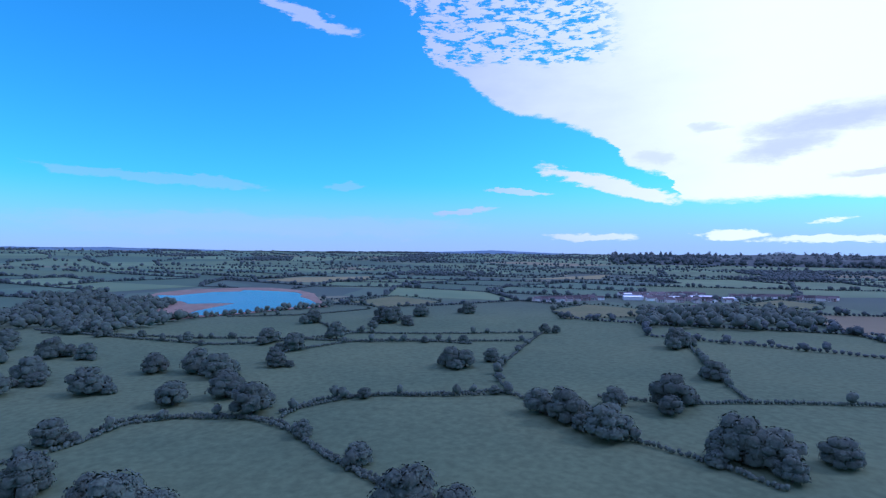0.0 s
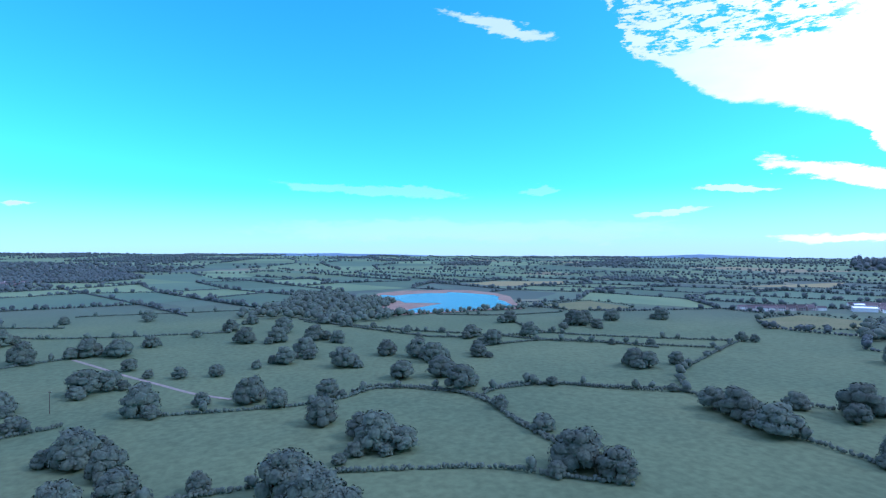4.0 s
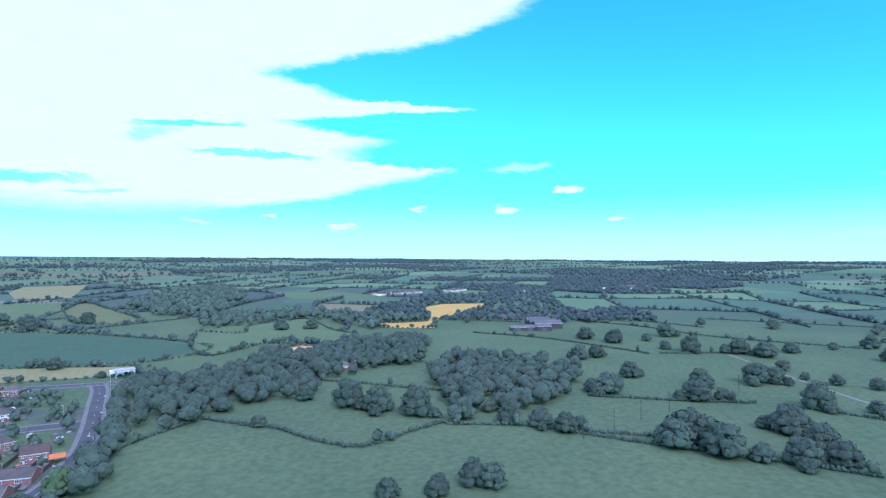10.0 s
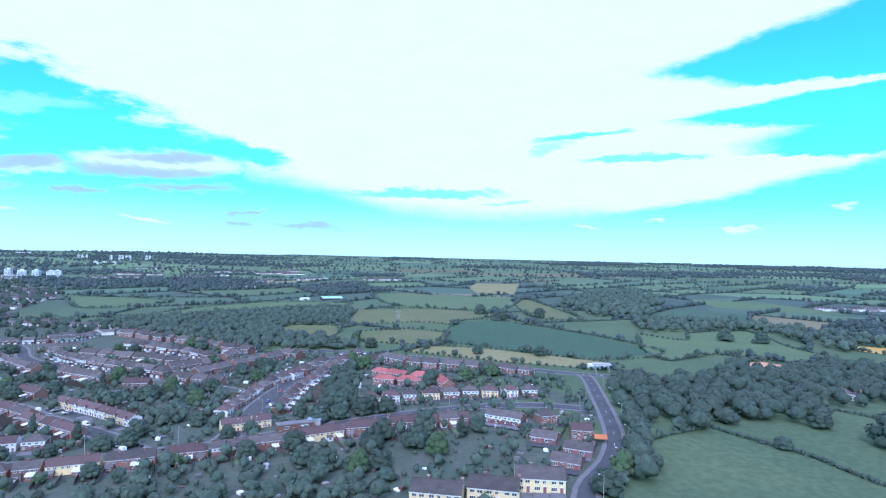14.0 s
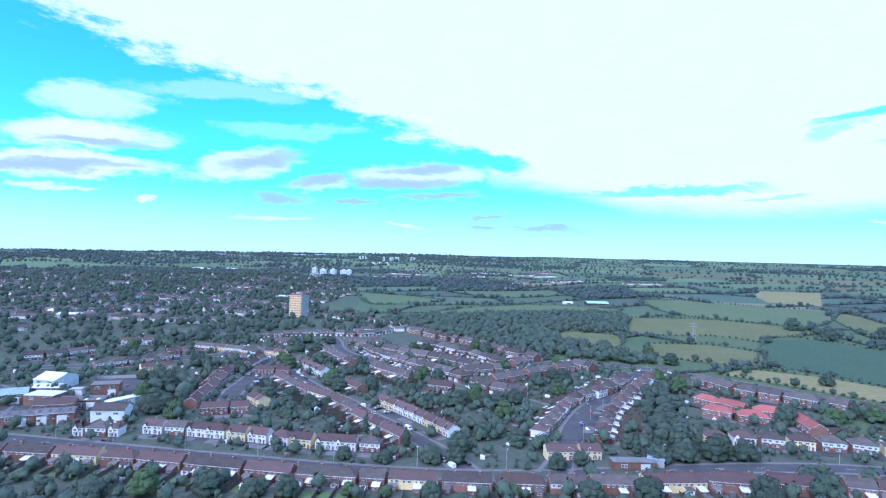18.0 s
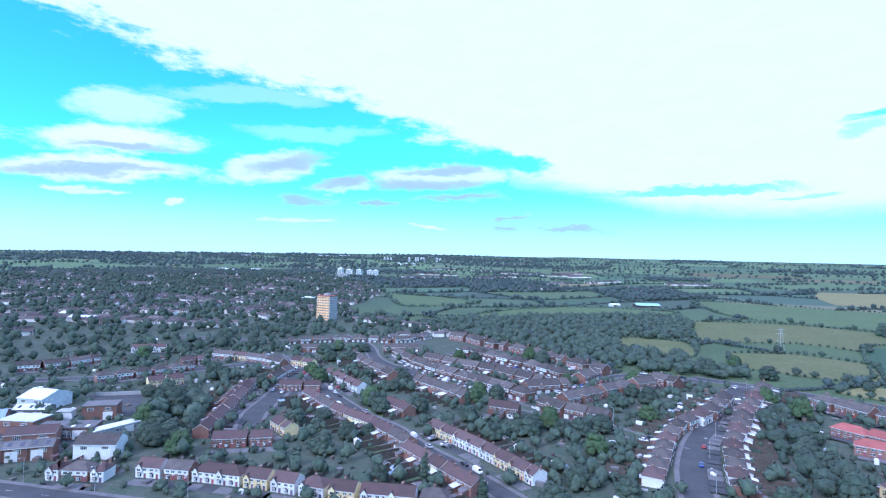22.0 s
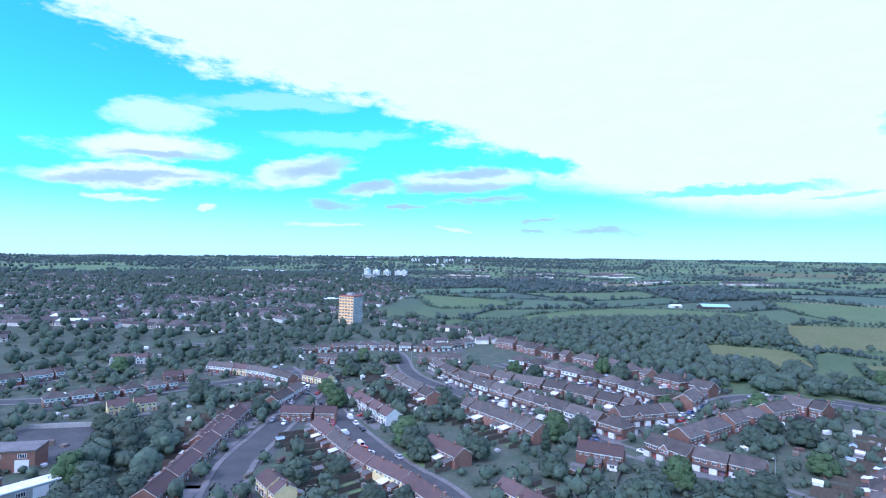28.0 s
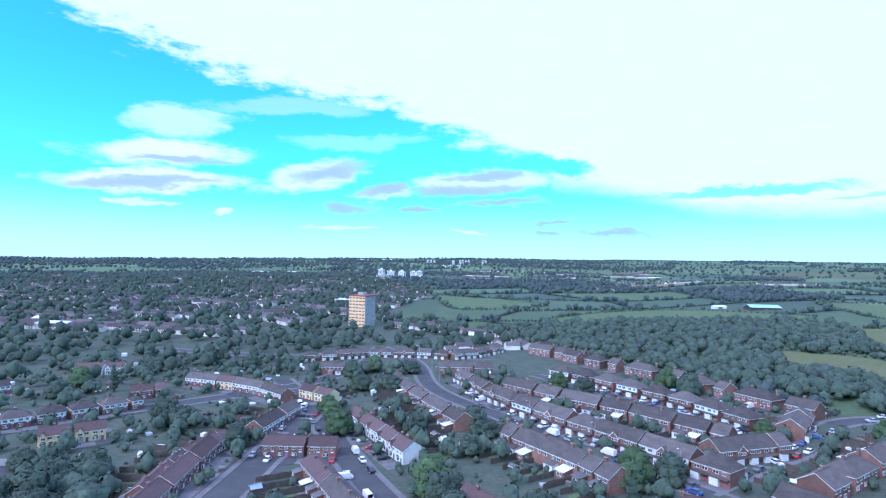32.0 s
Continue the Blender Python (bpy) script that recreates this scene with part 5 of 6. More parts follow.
    root = thing({"bush": "bush", "tall": "conifer_tree"}.get(kind, "tree"), label, "bush" if kind == "bush" else "tree")
    t, c = Shape(), Shape()
    leaf = {"tall": "leaf_dark", "light": "leaf_light"}.get(kind, "leaf")
    if kind == "bush":
        tapered(t, (0, 0, -0.2), (0, 0, 0.9), 0.09, 0.05, "bark")
        cs = [(r.uniform(-0.7, 0.7), r.uniform(-0.7, 0.7), r.uniform(0.6, 1.1)) for _ in range(4)]
        clump_cloud(c, cs, [(r.uniform(0.7, 1.0),) * 2 + (r.uniform(0.6, 1.0),) for _ in cs], 260, 0.15, leaf, 0.84)
    elif kind == "tall":
        tapered(t, (0, 0, -0.3), (0, 0, 4), 0.3, 0.18, "bark")
        tapered(t, (0, 0, 4), (0, 0, 10), 0.18, 0.04, "bark")
        cs = [(r.uniform(-0.4, 0.4), r.uniform(-0.4, 0.4), z) for z in (2.0, 3.6, 5.2, 6.8, 8.4, 9.9)]
        clump_cloud(c, cs, [(w * r.uniform(0.9, 1.15), w * r.uniform(0.9, 1.15), 1.3) for w in (1.9, 2.1, 1.95, 1.6, 1.2, 0.7)], 620, 0.26, leaf, 0.84)
    else:
        h = r.uniform(0.5, 0.9)
        tapered(t, (0, 0, -0.4), (0.1, 0, h + 1.2), 0.42, 0.28, "bark")
        cs, rs = [(0, 0, h + 3.0)], [(3.3, 3.3, 3.0)]
        for count, out, low, high, small, big in ((8, 3.0, 0.9, 1.9, 1.4, 2.0), (7, 2.7, 2.6, 4.2, 1.4, 2.0), (5, 1.5, 4.8, 5.7, 1.3, 1.8)):
            start = r.uniform(0, math.tau)
            for i in range(count):
                a = start + i * math.tau / count + r.uniform(-0.3, 0.3)
                q, z, k = out * r.uniform(0.8, 1.12), h + r.uniform(low, high), r.uniform(small, big)
                cs.append((q * math.cos(a), q * math.sin(a), z))
                rs.append((k, k, k * r.uniform(0.75, 1.0)))
                if out == 2.7 and i % 2 == 0:
                    tapered(t, (0.1, 0, h), (q * 0.7 * math.cos(a), q * 0.7 * math.sin(a), z - 0.3), 0.17, 0.06, "bark", 5)
        clump_cloud(c, cs, rs, 1700, 0.27, leaf, 0.86)
    part("trunk", t, root)
    part("crown", c, root)
    return root


TREE_LABELS = {"round": "broad oak-like tree with a full dark green crown", "light": "tree with a lighter green rounded crown", "tall": "tall narrow dark conifer", "bush": "rounded dark green garden bush"}
TREES = {"round": [tree_proto("round", s, TREE_LABELS["round"]) for s in (1, 2, 3, 4, 5)], "light": [tree_proto("light", s, TREE_LABELS["light"]) for s in (11, 12)],
         "tall": [tree_proto("tall", s, TREE_LABELS["tall"]) for s in (21, 22)], "bush": [tree_proto("bush", s, TREE_LABELS["bush"]) for s in (31, 32, 33)]}
USED = set()
tr = random.Random(99)


def plant(kind, x, y, width, tall=1.0, group=""):
    i = tr.randrange(len(TREES[kind]))
    proto = TREES[kind][i]
    k = width / {"round": 9.6, "light": 9.6, "tall": 4.4, "bush": 2.6}[kind]
    m = pose(x, y, ground_z(x, y) - 0.05, 0, 0, tr.uniform(0, 360)) @ Matrix.Diagonal((k, k, k * tall, 1))
    if (kind, i) not in USED:
        USED.add((kind, i))
        ob = proto
        ob.matrix_basis = m
    else:
        ob = copy_thing(proto, Matrix.Identity(4))
        ob.matrix_basis = m
    if group:
        ob["group"] = group
    return ob


FIELD_TREES = [
    [(379, -256, 7), (344, -300, 6), (470, -366, 7), (451, -385, 8), (675, -193, 8), (670, -199, 11), (642, -209, 8), (620, -226, 8), (583, -246, 9), (561, -248, 6), (542, -286, 16), (506, -287, 16), (524, -329, 16), (468, -258, 13), (400, -326, 15), (394, -352, 11), (563, -404, 28), (579, -453, 18), (565, -502, 17), (439, -459, 10), (433, -465, 8), (299, -322, 11), (281, -333, 20), (288, -392, 15), (340, -465, 31), (313, -292, 14), (300, -290, 17), (280, -285, 20)],
    [(247, -293, 12), (243, -296, 18), (235, -298, 18), (222, -313, 13), (291, -212, 9), (322, -217, 7), (294, 18, 11), (301, -24, 18), (300, -41, 19), (301, -53, 10), (305, -65, 14), (312, -77, 14), (348, -60, 20), (332, -71, 13), (310, -97, 8), (295, -119, 19), (281, -125, 20), (271, -130, 14), (324, -152, 18), (339, -150, 14), (320, -159, 13), (315, -137, 5), (362, -139, 15), (405, -149, 13), (396, -125, 11), (409, -114, 16), (412, -94, 9), (408, -70, 19)],
    [(459, -39, 21), (465, -49, 14), (511, -51, 11), (486, -64, 7), (479, -80, 10), (476, -99, 10), (568, -19, 22), (560, -38, 22), (592, -53, 13), (381, 27, 22), (435, 30, 15), (392, -17, 17), (435, -12, 16), (401, -28, 10), (480, 80, 14), (494, 72, 14), (580, 111, 20), (572, 81, 19), (597, 59, 11), (560, 35, 11), (558, 15, 22), (634, 50, 18), (749, 37, 11), (752, -33, 16), (627, -82, 9), (653, -108, 16), (693, -127, 14), (630, -150, 30)],
    [(578, -168, 32), (515, -153, 32), (496, -138, 15), (473, -170, 22), (488, -121, 7), (581, -141, 18), (584, -118, 16), (561, -183, 13), (498, -204, 16), (484, -221, 23), (465, -225, 22), (424, -214, 26), (391, -211, 18), (428, -193, 15), (352, -213, 8), (318, -213, 10), (283, -203, 19), (272, -209, 14), (479, -262, 12), (608, -357, 19), (548, -377, 10), (591, -417, 17), (568, -414, 22), (544, -409, 13), (402, -327, 13), (394, -331, 13), (672, -189, 11), (642, -203, 8)],
    [(203, 39, 9), (212, 27, 9), (225, 22, 11), (227, 16, 11), (274, 124, 18), (276, 106, 17), (281, 87, 18), (227, 132, 8), (271, 152, 12), (294, 45, 12), (297, 31, 13), (303, 15, 8), (308, -26, 21), (308, -33, 16), (293, 574, 35), (290, 641, 30), (357, 602, 37), (460, 401, 18), (484, 380, 15), (238, 300, 6), (232, 353, 12), (154, 409, 7), (187, 374, 10)],
]
for block in FIELD_TREES:
    for x, y, w in block:
        big = w
        w = min(max(w, 5.5), 18)
        plant("round", x, y, w, tr.uniform(0.8, 1.0), "field trees")
        if w > 12:
            for k in range(1 if big < 20 else 2):
                a = tr.uniform(0, math.tau)
                plant("round", x + w * 0.55 * math.cos(a), y + w * 0.55 * math.sin(a), w * tr.uniform(0.4, 0.6), tr.uniform(0.8, 1.0), "field trees")


def near_house(x, y, margin):
    for hx, hy, a, half in HOUSES:
        u, v = (x - hx) * math.cos(a) + (y - hy) * math.sin(a), -(x - hx) * math.sin(a) + (y - hy) * math.cos(a)
        if abs(u) < half + margin and abs(v) < 4.3 + margin:
            return True
    return False


def near_road(x, y, margin):
    return any(abs(p.x - x) < margin and abs(p.y - y) < margin for line in KERBS.values() for p in line)



GARDEN_TREES = [
    [(-108, 356, 11), (-114, 330, 14), (-55, 351, 14), (-61, 351, 13), (-108, 328, 8), (-171, 385, 12), (-158, 372, 9), (-172, 421, 14), (-159, 425, 14), (-205, 444, 14), (-209, 352, 14), (-221, 354, 8), (-269, 382, 14), (-289, 384, 14), (-281, 367, 14), (-210, 304, 14), (-200, 308, 13), (-223, 307, 11), (-181, 341, 9), (-223, 436, 14), (-243, 443, 14), (-270, 446, 14), (-201, 409, 11), (-184, 401, 9), (-161, 462, 13), (-10, 470, 11), (-66, 451, 14), (-75, 448, 12)],
    [(-87, 453, 12), (-36, 442, 7), (-28, 464, 14), (-37, 472, 13), (-187, 444, 13), (-181, 460, 14), (-109, 320, 12), (-102, 313, 9), (-103, 311, 13), (-198, 281, 14), (-190, 283, 14), (-191, 263, 14), (-169, 249, 14), (-167, 259, 14), (-171, 253, 14), (-177, 247, 11), (-50, 328, 14), (-40, 325, 14), (-33, 302, 14), (-25, 310, 14), (-12, 302, 14), (-19, 301, 11), (10, 359, 12), (21, 378, 11), (27, 363, 14), (21, 333, 12), (-114, 385, 13), (-134, 308, 9)],
    [(-123, 291, 10), (-132, 282, 12), (-105, 271, 12), (-109, 254, 13), (-99, 278, 9), (-85, 317, 11), (-64, 325, 13), (-39, 296, 11), (-13, 408, 9), (26, 409, 12), (111, 433, 14), (87, 372, 12), (79, 441, 14), (96, 443, 14), (-146, 158, 14), (-131, 160, 12), (-118, 165, 14), (-99, 170, 14), (-85, 171, 11), (-74, 173, 11), (-56, 179, 7), (-44, 180, 7), (-29, 181, 9), (-13, 184, 7), (-3, 187, 8), (22, 189, 12), (40, 191, 14), (77, 194, 13)],
    [(96, 197, 14), (116, 200, 12), (92, 346, 14), (78, 306, 14), (70, 275, 14), (66, 249, 14), (71, 241, 14), (78, 238, 14), (123, 284, 14), (131, 285, 14), (147, 291, 14), (161, 299, 14), (168, 295, 14), (184, 301, 14), (54, 233, 12), (44, 229, 9), (22, 221, 9), (-8, 279, 14), (-3, 308, 14), (-48, 287, 14), (-34, 297, 14), (-61, 309, 12), (-17, 246, 12), (-25, 228, 14), (-133, 220, 12), (-122, 217, 12), (-93, 224, 12), (-87, 222, 10)],
    [(-185, 264, 14), (-172, 245, 14), (-157, 239, 14), (-204, 272, 14), (-66, 235, 10), (-80, 231, 10), (-46, 224, 11), (-34, 220, 13), (93, 168, 14), (87, 179, 14), (70, 181, 14), (109, 184, 12), (118, 189, 10), (137, 198, 14), (137, 179, 10), (153, 145, 14), (149, 127, 13), (135, 116, 14), (125, 116, 12), (70, 161, 11), (61, 160, 13), (49, 166, 14), (43, 175, 14)],
]
for block in GARDEN_TREES:
    for x, y, w in block:
        if near_house(x, y, 0.5) or near_road(x, y, 4.0) or inside(x, y, YARD) or inside(x + 5, y, YARD) or inside(x - 8, y + 7, YARD):
            continue
        w *= 0.35 + 0.6 * plot_size(x, y)
        if y < 160 and x < 125:
            w *= 0.6
        kind = "tall" if tr.random() < 0.12 else "light" if tr.random() < 0.25 else "round"
        plant(kind, x, y, min(w, 4.5) if kind == "tall" else w, tr.uniform(0.8, 1.1), "garden trees")
for x, y, w in ((103, 468, 11), (-155, 361, 11), (-112, 322, 9), (-150, 372, 8), (-115, 331, 9), (-165, 377, 9), (-174, 420, 8), (-63, 343, 10)):
    plant("light", x, y, w, 1.0, "garden trees")
for x, y, w in ((-67, 209, 7), (-51, 209, 7), (-34, 213, 10), (-25, 214, 9), (13, 215, 8), (52, 227, 10), (62, 230, 11), (74, 233, 12), (86, 234, 11), (-2, 240, 10), (44, 243, 8), (-180, 340, 10), (-214, 350, 12), (-106, 368, 12), (-52, 352, 11), (-130, 369, 10), (-194, 286, 13), (-200, 296, 12)):
    plant("round", x, y, w, tr.uniform(0.85, 1.05), "garden trees")
n = 0
while n < 60:
    x, y = tr.uniform(-230, 180), tr.uniform(135, 420)
    if inside(x, y, SUBURB) and not near_house(x, y, 0.8) and not near_road(x, y, 5.0):
        plant("bush", x, y, tr.uniform(1.8, 4.2), tr.uniform(0.8, 1.2), "garden bushes")
        n += 1


# ---- joined planting: woods, hedgerows and distant trees ----
def lod_tree(seed, lobes, leaves, size):
    r = random.Random(seed)
    s = Shape()
    cs, rs = [(0, 0, 0.95)], [(0.75, 0.75, 0.8) if lobes else (0.95, 0.95, 0.85)]
    for i in range(lobes):
        a = i * math.tau / lobes + r.uniform(-0.5, 0.5)
        cs.append((0.5 * math.cos(a), 0.5 * math.sin(a), r.uniform(0.55, 1.2)))
        rs.append((r.uniform(0.35, 0.55),) * 2 + (r.uniform(0.35, 0.5),))
    clump_cloud(s, cs, rs, leaves, size, "leaf", 0.88)
    return np.array(s.v), s.f, np.array(s.normals)


LOD_NEAR = [lod_tree(i, 9, 260, 0.075) for i in (41, 42, 43, 47)]
LOD_SHRUB = [lod_tree(i, 2, 34, 0.17) for i in (71, 72, 73)]
LOD_MID = [lod_tree(i, 6, 90, 0.10) for i in (44, 45, 46)]
LOD_TINY = [lod_tree(i, 2, 14, 0.2) for i in (61, 62, 63, 64)]
LOD_FAR = [lod_tree(i, 3, 40, 0.14) for i in (51, 52, 53, 54)]
LOD_CITY = [lod_tree(i, 1, 10, 0.2) for i in (91, 92, 93, 94)]
LOD_DOT = [lod_tree(i, 0, 5, 0.3) for i in (81, 82, 83, 84)]


def joined(name, label, spots, protos, mat, category="wood"):
    """One object of many trees: spots of x, y, half width, height."""
    verts, faces, normals, n = [], [], [], 0
    for x, y, w, h in spots:
        v, f, soft = protos[tr.randrange(len(protos))]
        a = tr.uniform(0, math.tau)
        c, s = math.cos(a) * w, math.sin(a) * w
        z = ground_z(x, y) - 0.3
        verts.append(np.stack([x + v[:, 0] * c - v[:, 1] * s, y + v[:, 0] * s + v[:, 1] * c, z + v[:, 2] * h * 0.6], 1))
        ca, sa = math.cos(a), math.sin(a)
        normals.append(np.stack([soft[:, 0] * ca - soft[:, 1] * sa, soft[:, 0] * sa + soft[:, 1] * ca, soft[:, 2]], 1))
        faces += [tuple(n + i for i in q) for q in f]
        n += len(v)
    me = bpy.data.meshes.new(name)
    me.from_pydata(np.concatenate(verts).tolist(), [], faces)
    me.materials.append(M[mat])
    me.polygons.foreach_set("use_smooth", [True] * len(faces))
    me.normals_split_custom_set_from_vertices(np.concatenate(normals).tolist())
    me.update()
    return tagged(new(name, me), label, category, kind="stuff")


def fill(outline, spacing, lo, hi, margin=3.0):
    xs, ys = [p[0] for p in outline], [p[1] for p in outline]
    spots, y = [], min(ys)
    while y < max(ys):
        x = min(xs)
        while x < max(xs):
            px, py = x + tr.uniform(-0.5, 0.5) * spacing, y + tr.uniform(-0.5, 0.5) * spacing
            if inside(px, py, outline) and not any(inside(px, py, f[3]) for f in FIELDS) and not near_house(px, py, margin) and not near_road(px, py, 6.5):
                w = tr.uniform(lo, hi)
                spots.append((px, py, w / 2, w * tr.uniform(0.7, 1.0)))
            x += spacing
        y += spacing
    return spots


WOODS = {
    "dense wood beside the curving road": ([(190, 160), (214, 219), (243, 272), (261, 262), (328, 270), (440, 272), (502, 262), (474, 215), (398, 171), (353, 178), (317, 181), (278, 156), (240, 165), (214, 160)], 9.5, 8, 13),
    "dark copse of broad trees in the pasture": ([(379, 150), (440, 165), (452, 142), (448, 100), (442, 66), (357, 40), (315, 48), (274, 65), (297, 79), (317, 101)], 9.5, 8, 14),
    "wood between the houses and the fields": ([(-259, 719), (-173, 615), (-60, 707), (-33, 738), (85, 751), (130, 715), (113, 607), (55, 548), (105, 434), (68, 426), (3, 474), (-38, 518), (-97, 562)], 8.2, 7, 11),
    "wood beside the lake": ([(736, -100), (849, -172), (983, -203), (993, -266), (901, -259), (808, -266), (722, -272), (708, -196)], 14, 10, 15),
    "trees along the curving road": ([(159, 140), (176, 158), (195, 203), (214, 241), (226, 246), (205, 203), (184, 159), (165, 129), (141, 110)], 7.5, 7, 12),
    "thicket behind the school": ([(-193, 271), (-201, 282), (-207, 299), (-200, 306), (-188, 300), (-175, 286), (-169, 273), (-180, 262), (-188, 262)], 7.5, 6, 11),
    "trees behind the back gardens": ([(-165, 149), (-22, 160), (54, 160), (70, 148), (64, 130), (-66, 131)], 7.0, 4, 8),
    "trees in the long gardens behind the terrace": ([(-190, 129), (60, 129), (112, 104), (92, 72), (-20, 78), (-180, 80)], 7.6, 5.5, 10),
    "wooded strip beside the red-roofed flats": ([(68, 400), (88, 388), (82, 314), (66, 246), (56, 248), (66, 316), (82, 364)], 7.5, 6, 10),
    "wood by the distant fields": ([(468, 565), (586, 503), (611, 411), (606, 326), (519, 325), (545, 453), (500, 462), (438, 462), (407, 474)], 12, 9, 14),
    "wooded hill": ([(480, 779), (633, 922), (777, 983), (693, 779), (511, 574), (438, 593)], 14, 11, 17),
    "wooded spit in the lake": ([(884, -262), (866, -296), (826, -312), (788, -296), (770, -268), (800, -256)], 9, 8, 12),
    "trees on the near bank of the lake": ([(702, -262), (696, -330), (700, -385), (694, -425), (728, -450), (738, -446), (708, -420), (711, -385), (707, -330), (714, -268)], 6.5, 5, 9),
    "dark wood before the distant town": ([(403, -533), (462, -653), (340, -693), (289, -615), (302, -583)], 13, 10, 15),
    "wood at the near shore of the lake": ([(654, -182), (706, -174), (709, -266), (691, -295), (654, -233)], 12, 9, 14),
}
for w_label, (outline, spacing, lo, hi) in WOODS.items():
    far_off = "distant" in w_label or "lake" in w_label or "hill" in w_label
    joined("wood", w_label, fill(outline, spacing, lo, hi), LOD_FAR if far_off else LOD_MID if "between the houses" in w_label or "pasture" in w_label else LOD_NEAR, "leaf")

HEDGES = [
    [(294, 32), (298, -16), (303, -56), (307, -111), (308, -137)],
    [(308, -137), (294, -177), (280, -193), (266, -209)],
    [(367, 34), (384, -9), (401, -43)],
    [(411, -173), (399, -200), (367, -212), (329, -209), (302, -209)],
    [(384, -220), (382, -256), (363, -276), (346, -295)],
    [(497, -339), (471, -370), (443, -384)],
    [(687, -174), (626, -228), (591, -254), (551, -296), (497, -339)],
    [(691, -314), (658, -377), (656, -447)],
    [(403, -66), (394, -140), (411, -173)],
    [(558, 222), (561, 142), (530, 41)],
    [(713, 175), (694, 88), (656, 17), (642, -107)],
    [(536, 34), (568, -14)],
    [(805, 40), (811, -141)],
    [(770, 169), (720, 30)],
    [(220, 163), (225, 137), (229, 123), (227, 96), (232, 76), (258, 72), (279, 68)],
    [(275, 66), (294, 34), (299, 12), (307, -8), (310, -37)],
    [(136, 110), (159, 139), (182, 155), (216, 163)],
    [(307, 194), (320, 149), (332, 98)],
    [(378, -218), (389, -239), (380, -259), (363, -279), (347, -301), (328, -302), (300, -290), (272, -288), (249, -287), (227, -283)],
    [(408, -161), (415, -175), (401, -193), (376, -213), (352, -212), (322, -210), (299, -211)],
    [(309, -326), (283, -339), (262, -361), (243, -379), (225, -395)],
    [(262, -361), (288, -396), (324, -453), (366, -525)],
    [(502, -278), (503, -336), (460, -383), (422, -421)],
    [(709, -172), (590, -236), (547, -270), (534, -356)],
    [(610, -361), (534, -356), (443, -454)],
    [(338, -303), (372, -333), (406, -391), (440, -457)],
]
for h_points in HEDGES:
    spots = []
    for p in smooth_line(h_points, 1.25):
        spots.append((p.x + tr.uniform(-0.4, 0.4), p.y + tr.uniform(-0.4, 0.4), tr.uniform(0.8, 1.25), tr.uniform(1.6, 2.6)))
        if tr.random() < 0.035:
            spots.append((p.x, p.y, tr.uniform(2.0, 3.5), tr.uniform(4, 6.5)))
    joined("hedgerow", "thick dark green hedgerow between pastures", spots, LOD_TINY, "leaf", "hedge")

for f_name, _, _, outline in FIELDS:
    if max(math.hypot(*p) for p in outline) > 1000:
        continue
    spots = []
    for p in smooth_line(outline + outline[:1], 5.0):
        q = tr.random()
        w = tr.uniform(4.5, 9) if q < 0.3 else tr.uniform(2.5, 4)
        if not near_road(p.x, p.y, 6) and not near_house(p.x, p.y, 2):
            spots.append((p.x, p.y, w / 2, w * tr.uniform(0.55, 0.9)))
    joined("hedgerow", "overgrown hedgerow round a field", spots, LOD_TINY, "leaf", "hedge")

PASTURE = [(124, 41), (220, 157), (297, 187), (470, 207), (654, 196), (777, 44), (777, -131), (705, -285), (706, -439), (572, -574), (404, -507), (210, -426), (152, -253), (180, -60)]
MEADOW = [(470, 207), (478, 222), (505, 266), (548, 306), (600, 285), (648, 232), (668, 205), (654, 196)]
BARE = [PASTURE, SUBURB, SHORE, MEADOW] + [f[3] for f in FIELDS]
BARE_BOX = [(min(p[0] for p in b), max(p[0] for p in b), min(p[1] for p in b), max(p[1] for p in b), b) for b in BARE]


def bare(x, y):
    return any(a <= x <= b and c <= y <= d and inside(x, y, o) for a, b, c, d, o in BARE_BOX)


CITY = [(-519, 262), (-328, 351), (-233, 463), (-127, 545), (-71, 551), (-105, 598), (-215, 651), (-271, 717), (-293, 983), (-459, 1260), (-700, 1500), (-1100, 1500), (-1300, 900), (-999, 541)]
tagged(drape("ground_suburb", CITY, "garden", 0.02, 90), "gardens and streets of the distant suburb", "ground", kind="structure")
fr = random.Random(321)
fields = Shape()
belts = {"near": [], "middle": [], "far": [], "low": []}


def belt_tree(x, y, lo, hi):
    r = math.hypot(x, y)
    if r < 4750 and not bare(x, y) and (r > 1500 or not inside(x, y, CITY)):
        w = fr.uniform(lo, hi)
        belts["near" if r < 900 else "middle" if r < 1900 else "far"].append((x, y, w / 2, w * fr.uniform(0.65, 0.95)))


def countryside(cell, r0, r1, turn, hedge_step, wood_step, lo, hi):
    """Irregular fields with hedges and lines of trees round them, some of them woods."""
    n = int(r1 / cell) + 2
    c, q = math.cos(turn), math.sin(turn)
    knots = {}
    for i in range(-n, n + 1):
        for j in range(-n, n + 1):
            u, v = (i + fr.uniform(-0.3, 0.3)) * cell * 1.25, (j + fr.uniform(-0.3, 0.3)) * cell * 0.85
            knots[i, j] = u * c - v * q, u * q + v * c
    for i in range(-n, n):
        for j in range(-n, n):
            p = [knots[i, j], knots[i + 1, j], knots[i + 1, j + 1], knots[i, j + 1]]
            mx, my = sum(a for a, _ in p) / 4, sum(b for _, b in p) / 4
            r, az_deg = math.hypot(mx, my), math.degrees(math.atan2(mx, my))
            kind = fr.random()
            if not r0 < r < r1 or not -68 < az_deg < 180:
                continue

            def at(s, t):
                x0, x1 = p[0][0] + (p[1][0] - p[0][0]) * s, p[3][0] + (p[2][0] - p[3][0]) * s
